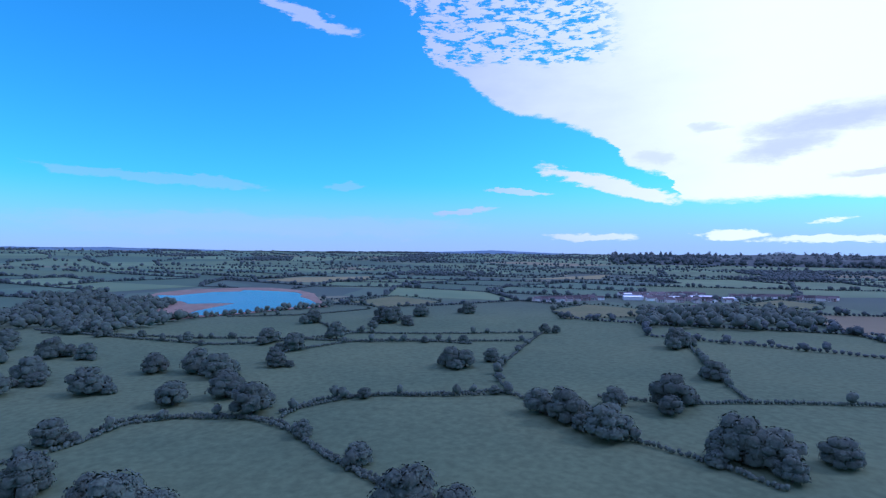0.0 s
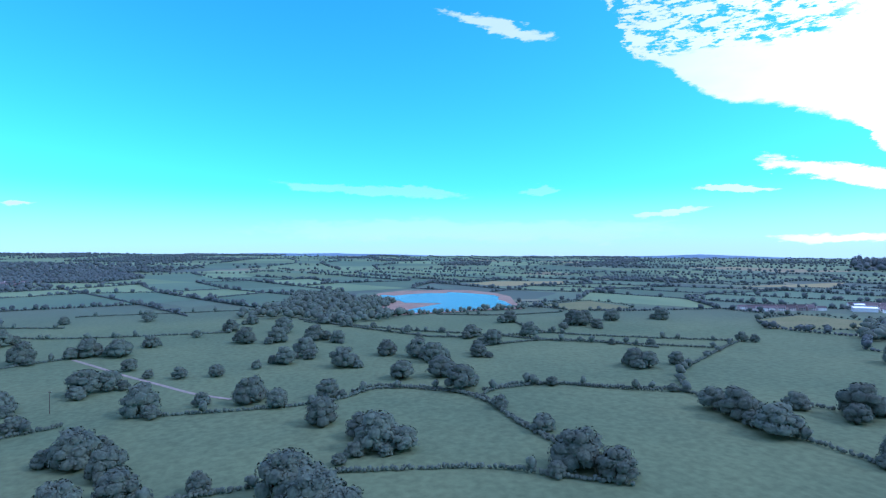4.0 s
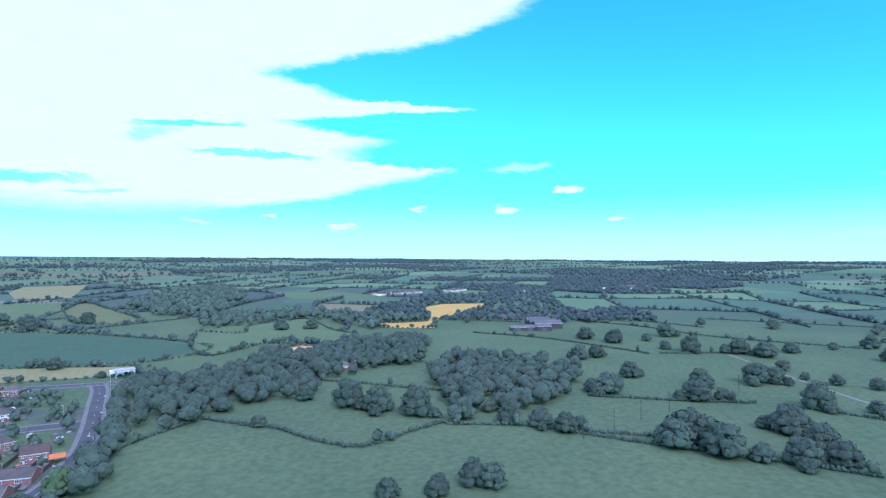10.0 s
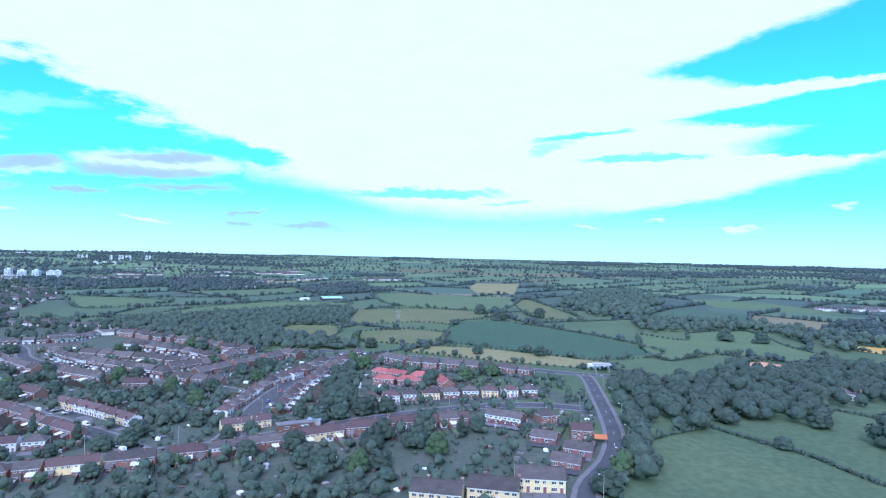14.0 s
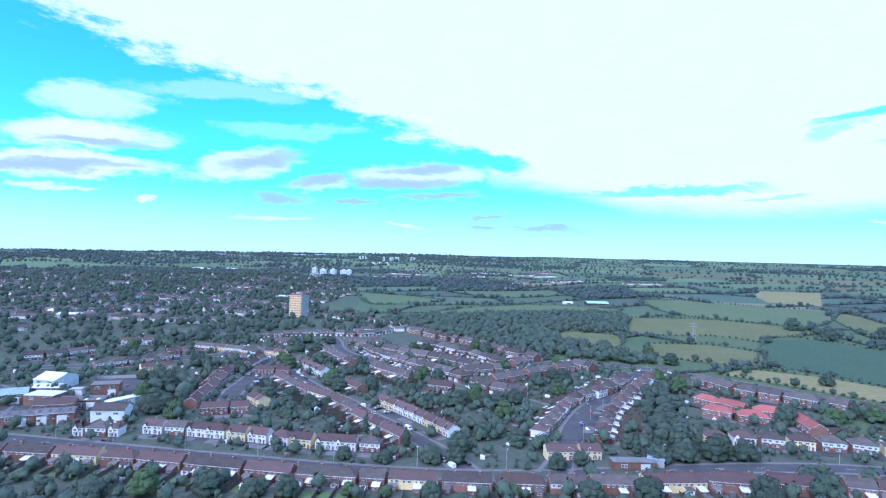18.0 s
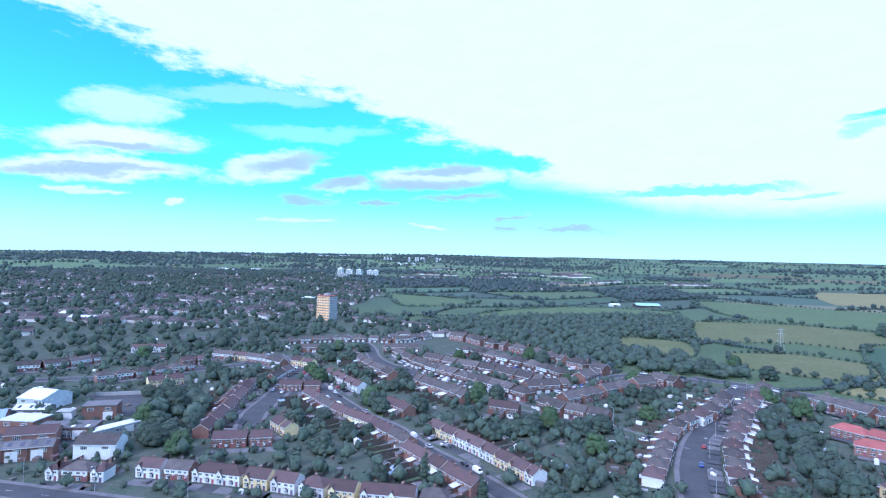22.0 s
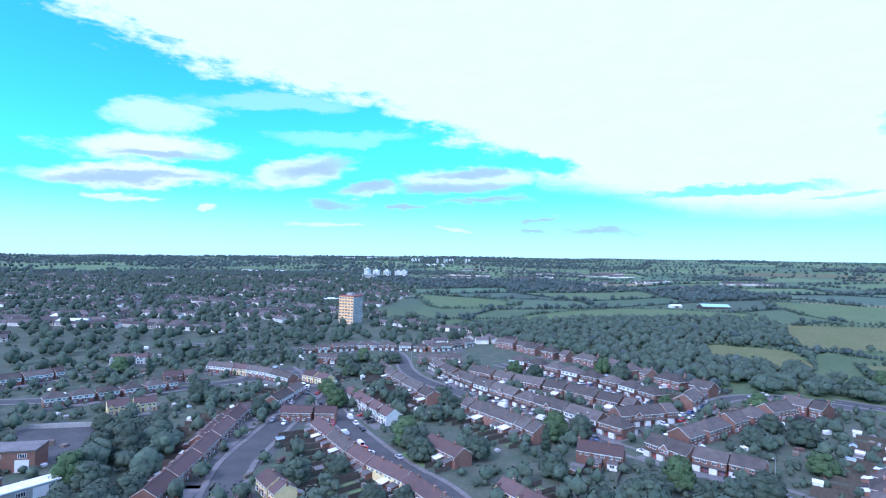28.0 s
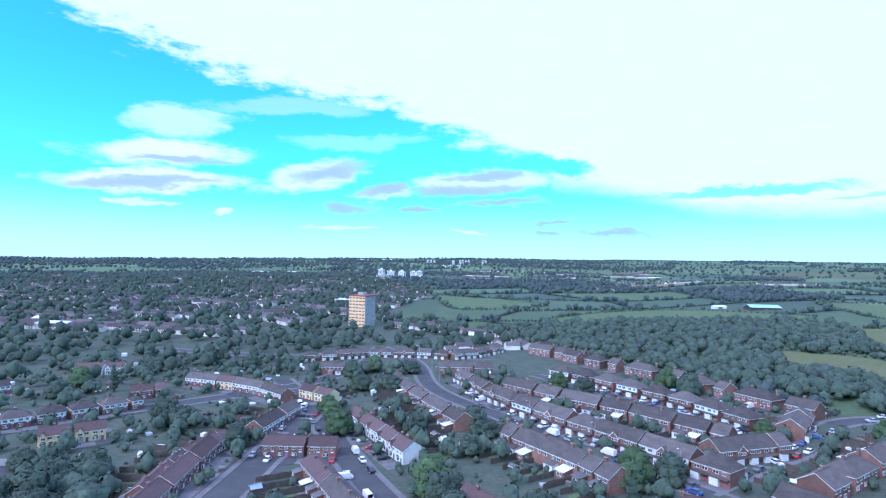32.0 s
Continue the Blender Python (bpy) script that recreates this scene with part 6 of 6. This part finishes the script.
                y0, y1 = p[0][1] + (p[1][1] - p[0][1]) * s, p[3][1] + (p[2][1] - p[3][1]) * s
                return x0 + (x1 - x0) * t, y0 + (y1 - y0) * t

            grid = [[at(a / 4, b / 4) for b in range(5)] for a in range(5)]
            clear = not any(bare(*g) or inside(*g, CITY) for row in grid for g in row)
            wooded = noise.noise((mx / 900, my / 900, 2.2)) + 0.8 * noise.noise((mx / 260, my / 260, 7.7)) > 0.30
            town = r > 1400 and az_deg < 0
            if wooded or (town and kind < 0.5):
                steps = int(cell / wood_step) + 1
                for a in range(steps):
                    for b in range(steps):
                        if not town or fr.random() < 0.4:
                            belt_tree(*at((a + fr.uniform(-0.2, 1.2)) / steps, (b + fr.uniform(-0.2, 1.2)) / steps), lo, hi)
            elif clear and r < 4600:
                mat = "far_straw" if kind < 0.05 else "far_crop" if kind < 0.42 else "far_pasture"
                points = [(x, y, ground_z(x, y) + 0.3) for row in grid for x, y in row]
                fields.hull(points, [(a * 5 + b, a * 5 + b + 5, a * 5 + b + 6, a * 5 + b + 1) for a in range(4) for b in range(4)], mat)
            for a, b in ((p[0], p[1]), (p[0], p[3])):
                if fr.random() < 0.85:
                    long = math.hypot(b[0] - a[0], b[1] - a[1])
                    k = int(long / hedge_step)
                    thick = fr.random()
                    for m in range(k):
                        if fr.random() < 0.35 + 0.6 * thick:
                            t = (m + fr.uniform(-0.3, 0.3)) / max(k, 1)
                            belt_tree(a[0] + (b[0] - a[0]) * t + fr.uniform(-2, 2), a[1] + (b[1] - a[1]) * t + fr.uniform(-2, 2), lo * fr.uniform(0.45, 1.0), hi * 0.85)
                    if r < 1500:
                        k = int(long / 3.5)
                        for m in range(k):
                            x, y = a[0] + (b[0] - a[0]) * m / k + fr.uniform(-0.5, 0.5), a[1] + (b[1] - a[1]) * m / k + fr.uniform(-0.5, 0.5)
                            if not bare(x, y) and not inside(x, y, CITY):
                                belts["low"].append((x, y, fr.uniform(1.5, 2.3), fr.uniform(2.0, 3.4)))


countryside(135, 430, 1900, radians(24), 8.5, 12.5, 7, 12)
countryside(260, 1900, 4700, radians(-12), 18, 28, 9, 18)
tagged(new("fields", fields.mesh("fields")), "patchwork of distant pastures, crops and straw fields", "fields", kind="structure")
# these far trees take the leaf colour with haze mixed in
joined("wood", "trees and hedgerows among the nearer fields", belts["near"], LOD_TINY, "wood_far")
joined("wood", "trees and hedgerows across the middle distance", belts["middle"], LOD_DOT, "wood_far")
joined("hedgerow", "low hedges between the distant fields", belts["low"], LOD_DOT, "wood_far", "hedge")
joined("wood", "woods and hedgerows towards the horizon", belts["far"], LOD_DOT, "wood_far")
# the wooded skyline ridge
ridge_spots = []
for i in range(420):
    a, r = radians(tr.uniform(147, 178)), tr.uniform(2250, 2640)
    x, y = r * math.sin(a), r * math.cos(a)
    ridge_spots.append((x, y, tr.uniform(10, 18), 34 * (1 - abs(r - 2600) / 420) + tr.uniform(6, 16)))
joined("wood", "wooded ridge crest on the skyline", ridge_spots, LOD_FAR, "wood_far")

# ---- distant suburb ----
def far_houses(name, label, spots):
    s = Shape()
    for x, y, turn, L in spots:
        c, q, z = math.cos(turn), math.sin(turn), ground_z(x, y) - 0.2

        def put(points):
            return [(x + px * c - py * q, y + px * q + py * c, z + pz) for px, py, pz in points]

        a, b, e, t = L * 0.4, 2.9, 3.5, 5.4
        s.hull(put([(-a, -b, 0), (a, -b, 0), (a, b, 0), (-a, b, 0), (-a, -b, e), (a, -b, e), (a, b, e), (-a, b, e), (-a, 0, t), (a, 0, t)]), [(0, 1, 5, 4), (1, 2, 6, 9, 5), (2, 3, 7, 6), (3, 0, 4, 8, 7)], "wall_far")
        s.hull(put([(-a - 0.3, -b - 0.4, e - 0.2), (a + 0.3, -b - 0.4, e - 0.2), (a + 0.3, 0, t + 0.1), (-a - 0.3, 0, t + 0.1), (a + 0.3, b + 0.4, e - 0.2), (-a - 0.3, b + 0.4, e - 0.2)]), [(0, 1, 2, 3), (3, 2, 4, 5)], "roof_far")
        for side in (-1, 1):
            k = int(L // 3)
            for i in range(k):
                px = -a + (i + 0.5) * 2 * a / k
                for pz in (0.8, 2.4):
                    yy = side * (b + 0.06)
                    w = put([(px - 0.6, yy, pz), (px + 0.6, yy, pz), (px + 0.6, yy, pz + 0.9), (px - 0.6, yy, pz + 0.9)])
                    s.poly(w if side < 0 else w[::-1], "frame" if (i + int(px)) % 3 == 0 else "glass")
    return tagged(new(name, s.mesh(name)), label, "houses", kind="stuff")


def streets(count, where, spread, label):
    out = []
    for _ in range(count * 30):
        if len(out) > count * 9:
            break
        x, y = where()
        turn = 1.4 * noise.noise((x / 260, y / 260, 5.0)) + tr.choice((0, 0, math.pi / 2)) + 0.3
        for i in range(tr.randint(5, 11)):
            for side in (-1, 1):
                px, py = x + i * 11 * math.cos(turn) - side * 9 * math.sin(turn), y + i * 11 * math.sin(turn) + side * 9 * math.cos(turn)
                if spread(px, py) and all((px - a) ** 2 + (py - b) ** 2 > 92 for a, b, _, _ in out):
                    out.append((px, py, turn, tr.choice((10, 12, 12, 14))))
    return far_houses("distant_houses", label, out)


def city_spot():
    return tr.uniform(-1300, -70), tr.uniform(260, 1500)


def city_ok(x, y):
    return inside(x, y, CITY) and not near_house(x, y, 9) and not near_road(x, y, 9) and abs(x + 258) + abs(y - 624) > 34


streets(215, city_spot, city_ok, "rows of brick and white houses across the distant suburb")
streets(34, lambda: (tr.uniform(-420, 250), tr.uniform(1050, 2000)), lambda x, y: y > 1050 and not bare(x, y), "distant estate of pale houses beyond the fields")
streets(10, lambda: (tr.uniform(350, 620), tr.uniform(-900, -690)), lambda x, y: not bare(x, y), "distant small town among trees")
streets(9, lambda: (tr.uniform(600, 1500), tr.uniform(-200, 900)), lambda x, y: not bare(x, y) and math.hypot(x, y) > 850, "scattered distant farmhouses and cottages")
city_trees = []
while len(city_trees) < 5600:
    x, y = city_spot()
    if city_ok(x, y):
        w = tr.uniform(5, 12)
        city_trees.append((x, y, w / 2, w * tr.uniform(0.7, 1.0)))
joined("wood", "trees and gardens among the distant houses", city_trees, LOD_CITY, "leaf_dark")
garden_green = []
while len(garden_green) < 2600:
    x, y = tr.uniform(-330, 200), tr.uniform(130, 470)
    if inside(x, y, SUBURB) and not near_house(x, y, 1.2) and not near_road(x, y, 5.5) and not inside(x, y, YARD) and not inside(x - 8, y + 7, YARD):
        w = tr.choice((1.5, 2.0, 2.5, 3.0, 4.0, 5.0, 6.5))
        garden_green.append((x, y, w / 2, w * tr.uniform(0.7, 1.2)))
joined("shrubbery", "shrubs, hedges and small trees in the back gardens", garden_green, LOD_SHRUB, "leaf", "shrubs")

# ---- gardens ----
fences, lawns, paths = Shape(), Shape(), Shape()
SHED_SPOTS = []
gr = random.Random(17)
for hx, hy, ang, half in HOUSES:
    if math.hypot(hx, hy) > 520:
        continue
    c, q = math.cos(ang), math.sin(ang)

    def spot(u, v):
        return hx + u * c - v * q, hy + u * q + v * c

    u = -half
    depth = gr.uniform(10, 14)
    while u <= half + 0.1:
        for k in range(int(depth / 2)):
            (x0, y0), (x1, y1) = spot(u, 5 + 2 * k), spot(u, 7 + 2 * k)
            if near_house(x1, y1, 0.4) or near_road(x1, y1, 5):
                break
            h, dx, dy = 1.65 + 0.1 * (k % 2), -(y1 - y0) * 0.02, (x1 - x0) * 0.02
            z = ground_z(x0, y0)
            p = [(x0 + dx, y0 + dy, z), (x1 + dx, y1 + dy, z), (x1 - dx, y1 - dy, z), (x0 - dx, y0 - dy, z)]
            fences.hull(p + [(a, b, e + h) for a, b, e in p], [(0, 1, 5, 4), (2, 3, 7, 6), (4, 5, 6, 7), (1, 2, 6, 5), (3, 0, 4, 7)], "wood")
        if u < half - 1:
            m = u + UNIT / 2
            z = ground_z(*spot(m, 9))
            if gr.random() < 0.7 and not near_road(*spot(m, 11), 5) and not near_house(*spot(m, 11), 2):
                lawns.poly([(*spot(m + a, b), z + 0.05) for a, b in ((-2.2, 8), (-2.2, 8 + depth * 0.5), (2.2, 8 + depth * 0.5), (2.2, 8))][::-1], "lawn")
            paths.poly([(*spot(m + a, b), z + 0.06) for a, b in ((-2.5, 4.2), (-2.5, 7.4), (2.5, 7.4), (2.5, 4.2))][::-1], "paving")
            paths.poly([(*spot(m + a, b), z + 0.055) for a, b in ((-2.6, -4.3), (2.6, -4.3), (2.6, -9.0), (-2.6, -9.0))][::-1], "paving" if gr.random() < 0.6 else "asphalt")
            if gr.random() < 0.33:
                sx, sy = spot(m + gr.uniform(-1, 1), 5 + depth - 2)
                if not near_house(sx, sy, 1.5) and not near_road(sx, sy, 6):
                    SHED_SPOTS.append((sx, sy, ang + gr.choice((0, math.pi / 2)) + gr.uniform(-0.1, 0.1)))
        u += UNIT
tagged(new("garden_fences", fences.mesh("garden_fences")), "weathered wooden panel fences between back gardens", "fence", kind="stuff")
tagged(new("garden_lawns", lawns.mesh("garden_lawns")), "small mown lawns in back gardens", "lawn", kind="stuff")
tagged(new("garden_paving", paths.mesh("garden_paving")), "paved patios and driveways beside the houses", "paving", kind="stuff")


def shed_proto(roof, wall, label):
    root = thing("garden_shed", label, "shed", "garden sheds")
    w = Shape()
    w.box(-1.3, 1.3, -1.0, 1.0, 0, 1.9, wall)
    for s in (-1, 1):
        w.hull([(s * 1.3, -1, 1.9), (s * 1.3, 1, 1.9), (s * 1.3, 0, 2.4)], [(0, 1, 2) if s > 0 else (1, 0, 2)], wall)
    part("wall", w, root)
    part("roof", roof_shape(2.6, 2.0, 1.9, 0.5, False, roof, 0.15), root)
    d = Shape()
    d.box(-0.4, 0.4, -0.05, 0, 0, 1.75, "wood", False)
    part("door", d, root, "", pose(0.5, -1.0, 0))
    return root


SHEDS = [shed_proto("felt", "wood", "small wooden garden shed with a felt roof"), shed_proto("sheet", "render_white", "small white garden shed with a pale roof"), shed_proto("sheet_blue", "wood", "wooden garden shed with a grey sheet roof")]
for i, (x, y, a) in enumerate(SHED_SPOTS[:56]):
    m = pose(x, y, ground_z(x, y), 0, 0, math.degrees(a))
    if i < 3:
        SHEDS[i].matrix_basis = m
    else:
        copy_thing(SHEDS[i % 3], m)


# ---- vehicles ----
def wheel_mesh():
    s = Shape()
    n = 12
    ring = lambda r, y: [(r * math.cos(i * math.tau / n), y, r * math.sin(i * math.tau / n)) for i in range(n)]  # noqa: E731
    s.hull(ring(0.31, -0.1) + ring(0.31, 0.1), [(i, (i + 1) % n, n + (i + 1) % n, n + i) for i in range(n)] + [tuple(range(n)), tuple(range(2 * n - 1, n - 1, -1))], "rubber")
    s.hull(ring(0.18, -0.12), [tuple(range(n))], "sheet")
    s.hull(ring(0.18, 0.12), [tuple(range(n - 1, -1, -1))], "sheet")
    return s.mesh("wheel")


WHEEL = wheel_mesh()
CAR_SIDE = [(-2.1, 0.3), (-2.15, 0.75), (-1.95, 0.92), (-1.05, 0.98), (1.45, 1.0), (2.0, 0.95), (2.1, 0.7), (2.1, 0.3)]
CAR_TOP = [(-1.15, 0.98), (-0.45, 1.45), (1.15, 1.48), (1.7, 1.0)]
VAN_SIDE = [(-2.4, 0.35), (-2.45, 0.95), (-2.0, 1.15), (2.4, 1.15), (2.45, 0.35)]
VAN_TOP = [(-2.0, 1.15), (-1.35, 2.05), (2.4, 2.15), (2.42, 1.15)]


def car_proto(colour, van=False):
    root = thing("van" if van else "car", ("parked %s panel van beside the houses" if van else "parked %s hatchback car beside a kerb") % colour, "van" if van else "car", "parked cars")
    side, top = (VAN_SIDE, VAN_TOP) if van else (CAR_SIDE, CAR_TOP)
    w, paint = (0.95 if van else 0.86), "car_" + colour
    b, n = Shape(), len(side)
    b.hull([(x, -w, z) for x, z in side] + [(x, w, z) for x, z in side], [tuple(range(n))[::-1], tuple(range(n, 2 * n))] + [(i, (i + 1) % n, n + (i + 1) % n, n + i) for i in range(n)], paint)
    k = 0.16
    r = [(top[1][0] + 0.1, top[1][1] + 0.015), (top[2][0] - 0.05, top[2][1] + 0.015)]
    b.hull([(r[0][0], -w + k, r[0][1]), (r[1][0], -w + k, r[1][1]), (r[1][0], w - k, r[1][1]), (r[0][0], w - k, r[0][1]), (r[0][0], -w + k, r[0][1] - 0.06), (r[1][0], -w + k, r[1][1] - 0.06), (r[1][0], w - k, r[1][1] - 0.06), (r[0][0], w - k, r[0][1] - 0.06)], [(0, 1, 2, 3), (4, 5, 1, 0), (6, 7, 3, 2), (5, 6, 2, 1), (7, 4, 0, 3)], paint)
    part("body", b, root)
    g = Shape()
    g.hull([(x, -(w - (0.03 if i in (0, 3) else k)), z) for i, (x, z) in enumerate(top)] + [(x, w - (0.03 if i in (0, 3) else k), z) for i, (x, z) in enumerate(top)], [(3, 2, 1, 0), (4, 5, 6, 7), (0, 1, 5, 4), (2, 3, 7, 6), (1, 2, 6, 5)], "glass" if not van else paint)
    if van:
        g.hull([(-1.96, -w + 0.1, 1.22), (-1.42, -w + 0.2, 1.98), (-1.42, w - 0.2, 1.98), (-1.96, w - 0.1, 1.22)], [(3, 2, 1, 0), (0, 1, 2, 3)], "glass")
    part("cabin_glass" if not van else "cabin", g, root)
    for x in (-1.3, 1.3):
        for y in (-w + 0.05, w - 0.05):
            part("wheel", WHEEL, root, at=pose(x * (1.15 if van else 1), y, 0.31))
    return root


CARS = [car_proto(c) for c in ("white", "silver", "black", "red", "blue", "grey", "white", "silver")] + [car_proto("white", True)]
car_count = 0


def park(x, y, angle, kind=None):
    global car_count
    i = car_count if car_count < len(CARS) else gr.choice((0, 0, 1, 1, 2, 2, 3, 4, 5, 5, 6, 7, 8))
    if kind is not None and car_count >= len(CARS):
        i = kind
    m = pose(x, y, ground_z(x, y) + 0.1, 0, 0, math.degrees(angle))
    size = 0.35 + 0.65 * plot_size(x, y)
    ob = CARS[i] if car_count < len(CARS) else copy_thing(CARS[i], Matrix.Identity(4))
    ob.matrix_basis = m @ Matrix.Diagonal((size, size, size, 1))
    car_count += 1


for r_name, chance, half in (("road_4", 0.12, 2.7), ("road_5", 0.3, 2.5), ("road_6", 0.3, 2.3), ("road_7", 0.6, 2.0), ("road_8", 0.3, 3.4), ("road_9", 0.75, 3.6), ("road_1", 0.14, 2.2), ("road_10", 0.3, 2.5)):
    line = KERBS[r_name]
    for a, b in zip(line, line[1:]):
        d = (b - a).normalized()
        if math.hypot(a.x, a.y) > 470 or a.x < -240:
            continue
        for side in (-1, 1):
            if gr.random() < chance and car_count < 90:
                p = a + Vector((-d.y, d.x, 0)) * side * half
                park(p.x, p.y, math.atan2(d.y, d.x) + (math.pi if gr.random() < 0.5 else 0))
for hx, hy, ang, half in HOUSES:
    if car_count >= 150 or math.hypot(hx + 40, hy - 280) > 190:
        continue
    u = -half + UNIT / 2
    while u < half:
        if gr.random() < 0.5:
            v = -6.6
            x, y = hx + u * math.cos(ang) - v * math.sin(ang), hy + u * math.sin(ang) + v * math.cos(ang)
            if not near_house(x, y, 0.8) and not near_road(x, y, 2.5) and car_count < 150:
                park(x, y, ang + math.pi / 2 + gr.uniform(-0.12, 0.12))
        u += UNIT
clutter = Shape()
for _ in range(900):
    x, y = gr.uniform(-330, 200), gr.uniform(130, 470)
    if inside(x, y, SUBURB) and not near_house(x, y, 1.0) and not near_road(x, y, 6):
        a, l, d, h = gr.uniform(0, 3.1), gr.uniform(0.5, 1.6), gr.uniform(0.4, 1.1), gr.uniform(0.4, 1.6)
        z, c, q = ground_z(x, y), math.cos(a), math.sin(a)
        block = [(-l, -d, 0), (l, -d, 0), (l, d, 0), (-l, d, 0), (-l, -d, h), (l, -d, h), (l, d, h), (-l, d, h), (-l * 0.8, 0, h * 1.3), (l * 0.8, 0, h * 1.3)]
        clutter.hull([(x + px * c - py * q, y + px * q + py * c, z + pz) for px, py, pz in block], [(0, 1, 5, 4), (1, 2, 6, 5), (2, 3, 7, 6), (3, 0, 4, 7), (4, 5, 9, 8), (6, 7, 8, 9), (5, 6, 9), (7, 4, 8)], gr.choice(("frame", "wood", "wood", "concrete", "paving", "sheet", "felt", "tile_maroon")))
tagged(new("garden_clutter", clutter.mesh("garden_clutter")), "benches, bins, cold frames and bits in back gardens", "clutter", kind="stuff")
park(-34, 359, 0.8, 8)

# ---- poles and small things ----
def utility_pole(x, y, turn, h, label="slim wooden power pole in the pasture"):
    root = thing("utility_pole", label, "pole", "power poles", pose(x, y, ground_z(x, y), 0, 0, turn))
    s = Shape()
    tapered(s, (0, 0, -0.5), (0, 0, h), 0.18, 0.11, "bark", 8)
    part("pole", s, root)
    s = Shape()
    s.box(-1.1, 1.1, -0.06, 0.06, h - 0.5, h - 0.36, "bark", False)
    part("cross_arm", s, root)
    for px in (-1.0, 0, 1.0):
        s = Shape()
        tapered(s, (px, 0, h - 0.36), (px, 0, h - 0.1), 0.05, 0.04, "concrete", 6)
        part("insulator", s, root)


for x, y in ((332, -3), (308, 2), (290, 9), (357, -10), (427, -33)):
    utility_pole(x, y, 60, 9.5)


def street_lamp(x, y, turn):
    root = thing("street_lamp", "tall grey street lamp beside the road", "lamp post", "street lamps", pose(x, y, ground_z(x, y), 0, 0, turn))
    s = Shape()
    tapered(s, (0, 0, -0.3), (0, 0, 7.8), 0.09, 0.06, "concrete", 7)
    part("post", s, root)
    s = Shape()
    tapered(s, (0, 0, 7.75), (1.3, 0, 8.1), 0.05, 0.04, "concrete", 6)
    part("arm", s, root)
    s = Shape()
    s.box(1.2, 1.85, -0.13, 0.13, 8.05, 8.2, "sheet", False)
    part("lantern", s, root)
    return root


lamps = 0
for r_name in ("road_1", "road_3", "road_4", "road_5", "road_8"):
    line = KERBS[r_name]
    for i in range(2, len(line) - 1, 4):
        d = (line[i + 1] - line[i]).normalized()
        p = line[i] + Vector((-d.y, d.x, 0)) * 5.4
        if lamps < 40 and not near_house(p.x, p.y, 0.2):
            street_lamp(p.x, p.y, math.degrees(math.atan2(d.y, d.x)) - 90)
            lamps += 1
pylon = thing("pylon", "grey lattice electricity pylon in the fields", "pylon", "", pose(155, 528, ground_z(155, 528), 0, 0, 20))
for sx, sy in ((-1, -1), (1, -1), (1, 1), (-1, 1)):
    s = Shape()
    tapered(s, (sx * 2.2, sy * 2.2, 0), (sx * 0.5, sy * 0.5, 20), 0.12, 0.08, "concrete", 5)
    part("leg", s, pylon)
for z, w in ((4, 1.85), (8, 1.5), (12, 1.15), (16, 0.8)):
    s = Shape()
    for a in range(4):
        c0, c1 = ((-w, -w), (w, -w), (w, w), (-w, w))[a], ((w, -w), (w, w), (-w, w), (-w, -w))[a]
        tapered(s, (*c0, z), (*c1, z + 2.0), 0.06, 0.06, "concrete", 4)
    part("brace", s, pylon)
for z, w in ((15, 4.2), (18, 3.4)):
    s = Shape()
    s.box(-w, w, -0.12, 0.12, z, z + 0.25, "concrete", False)
    part("cross_arm", s, pylon)
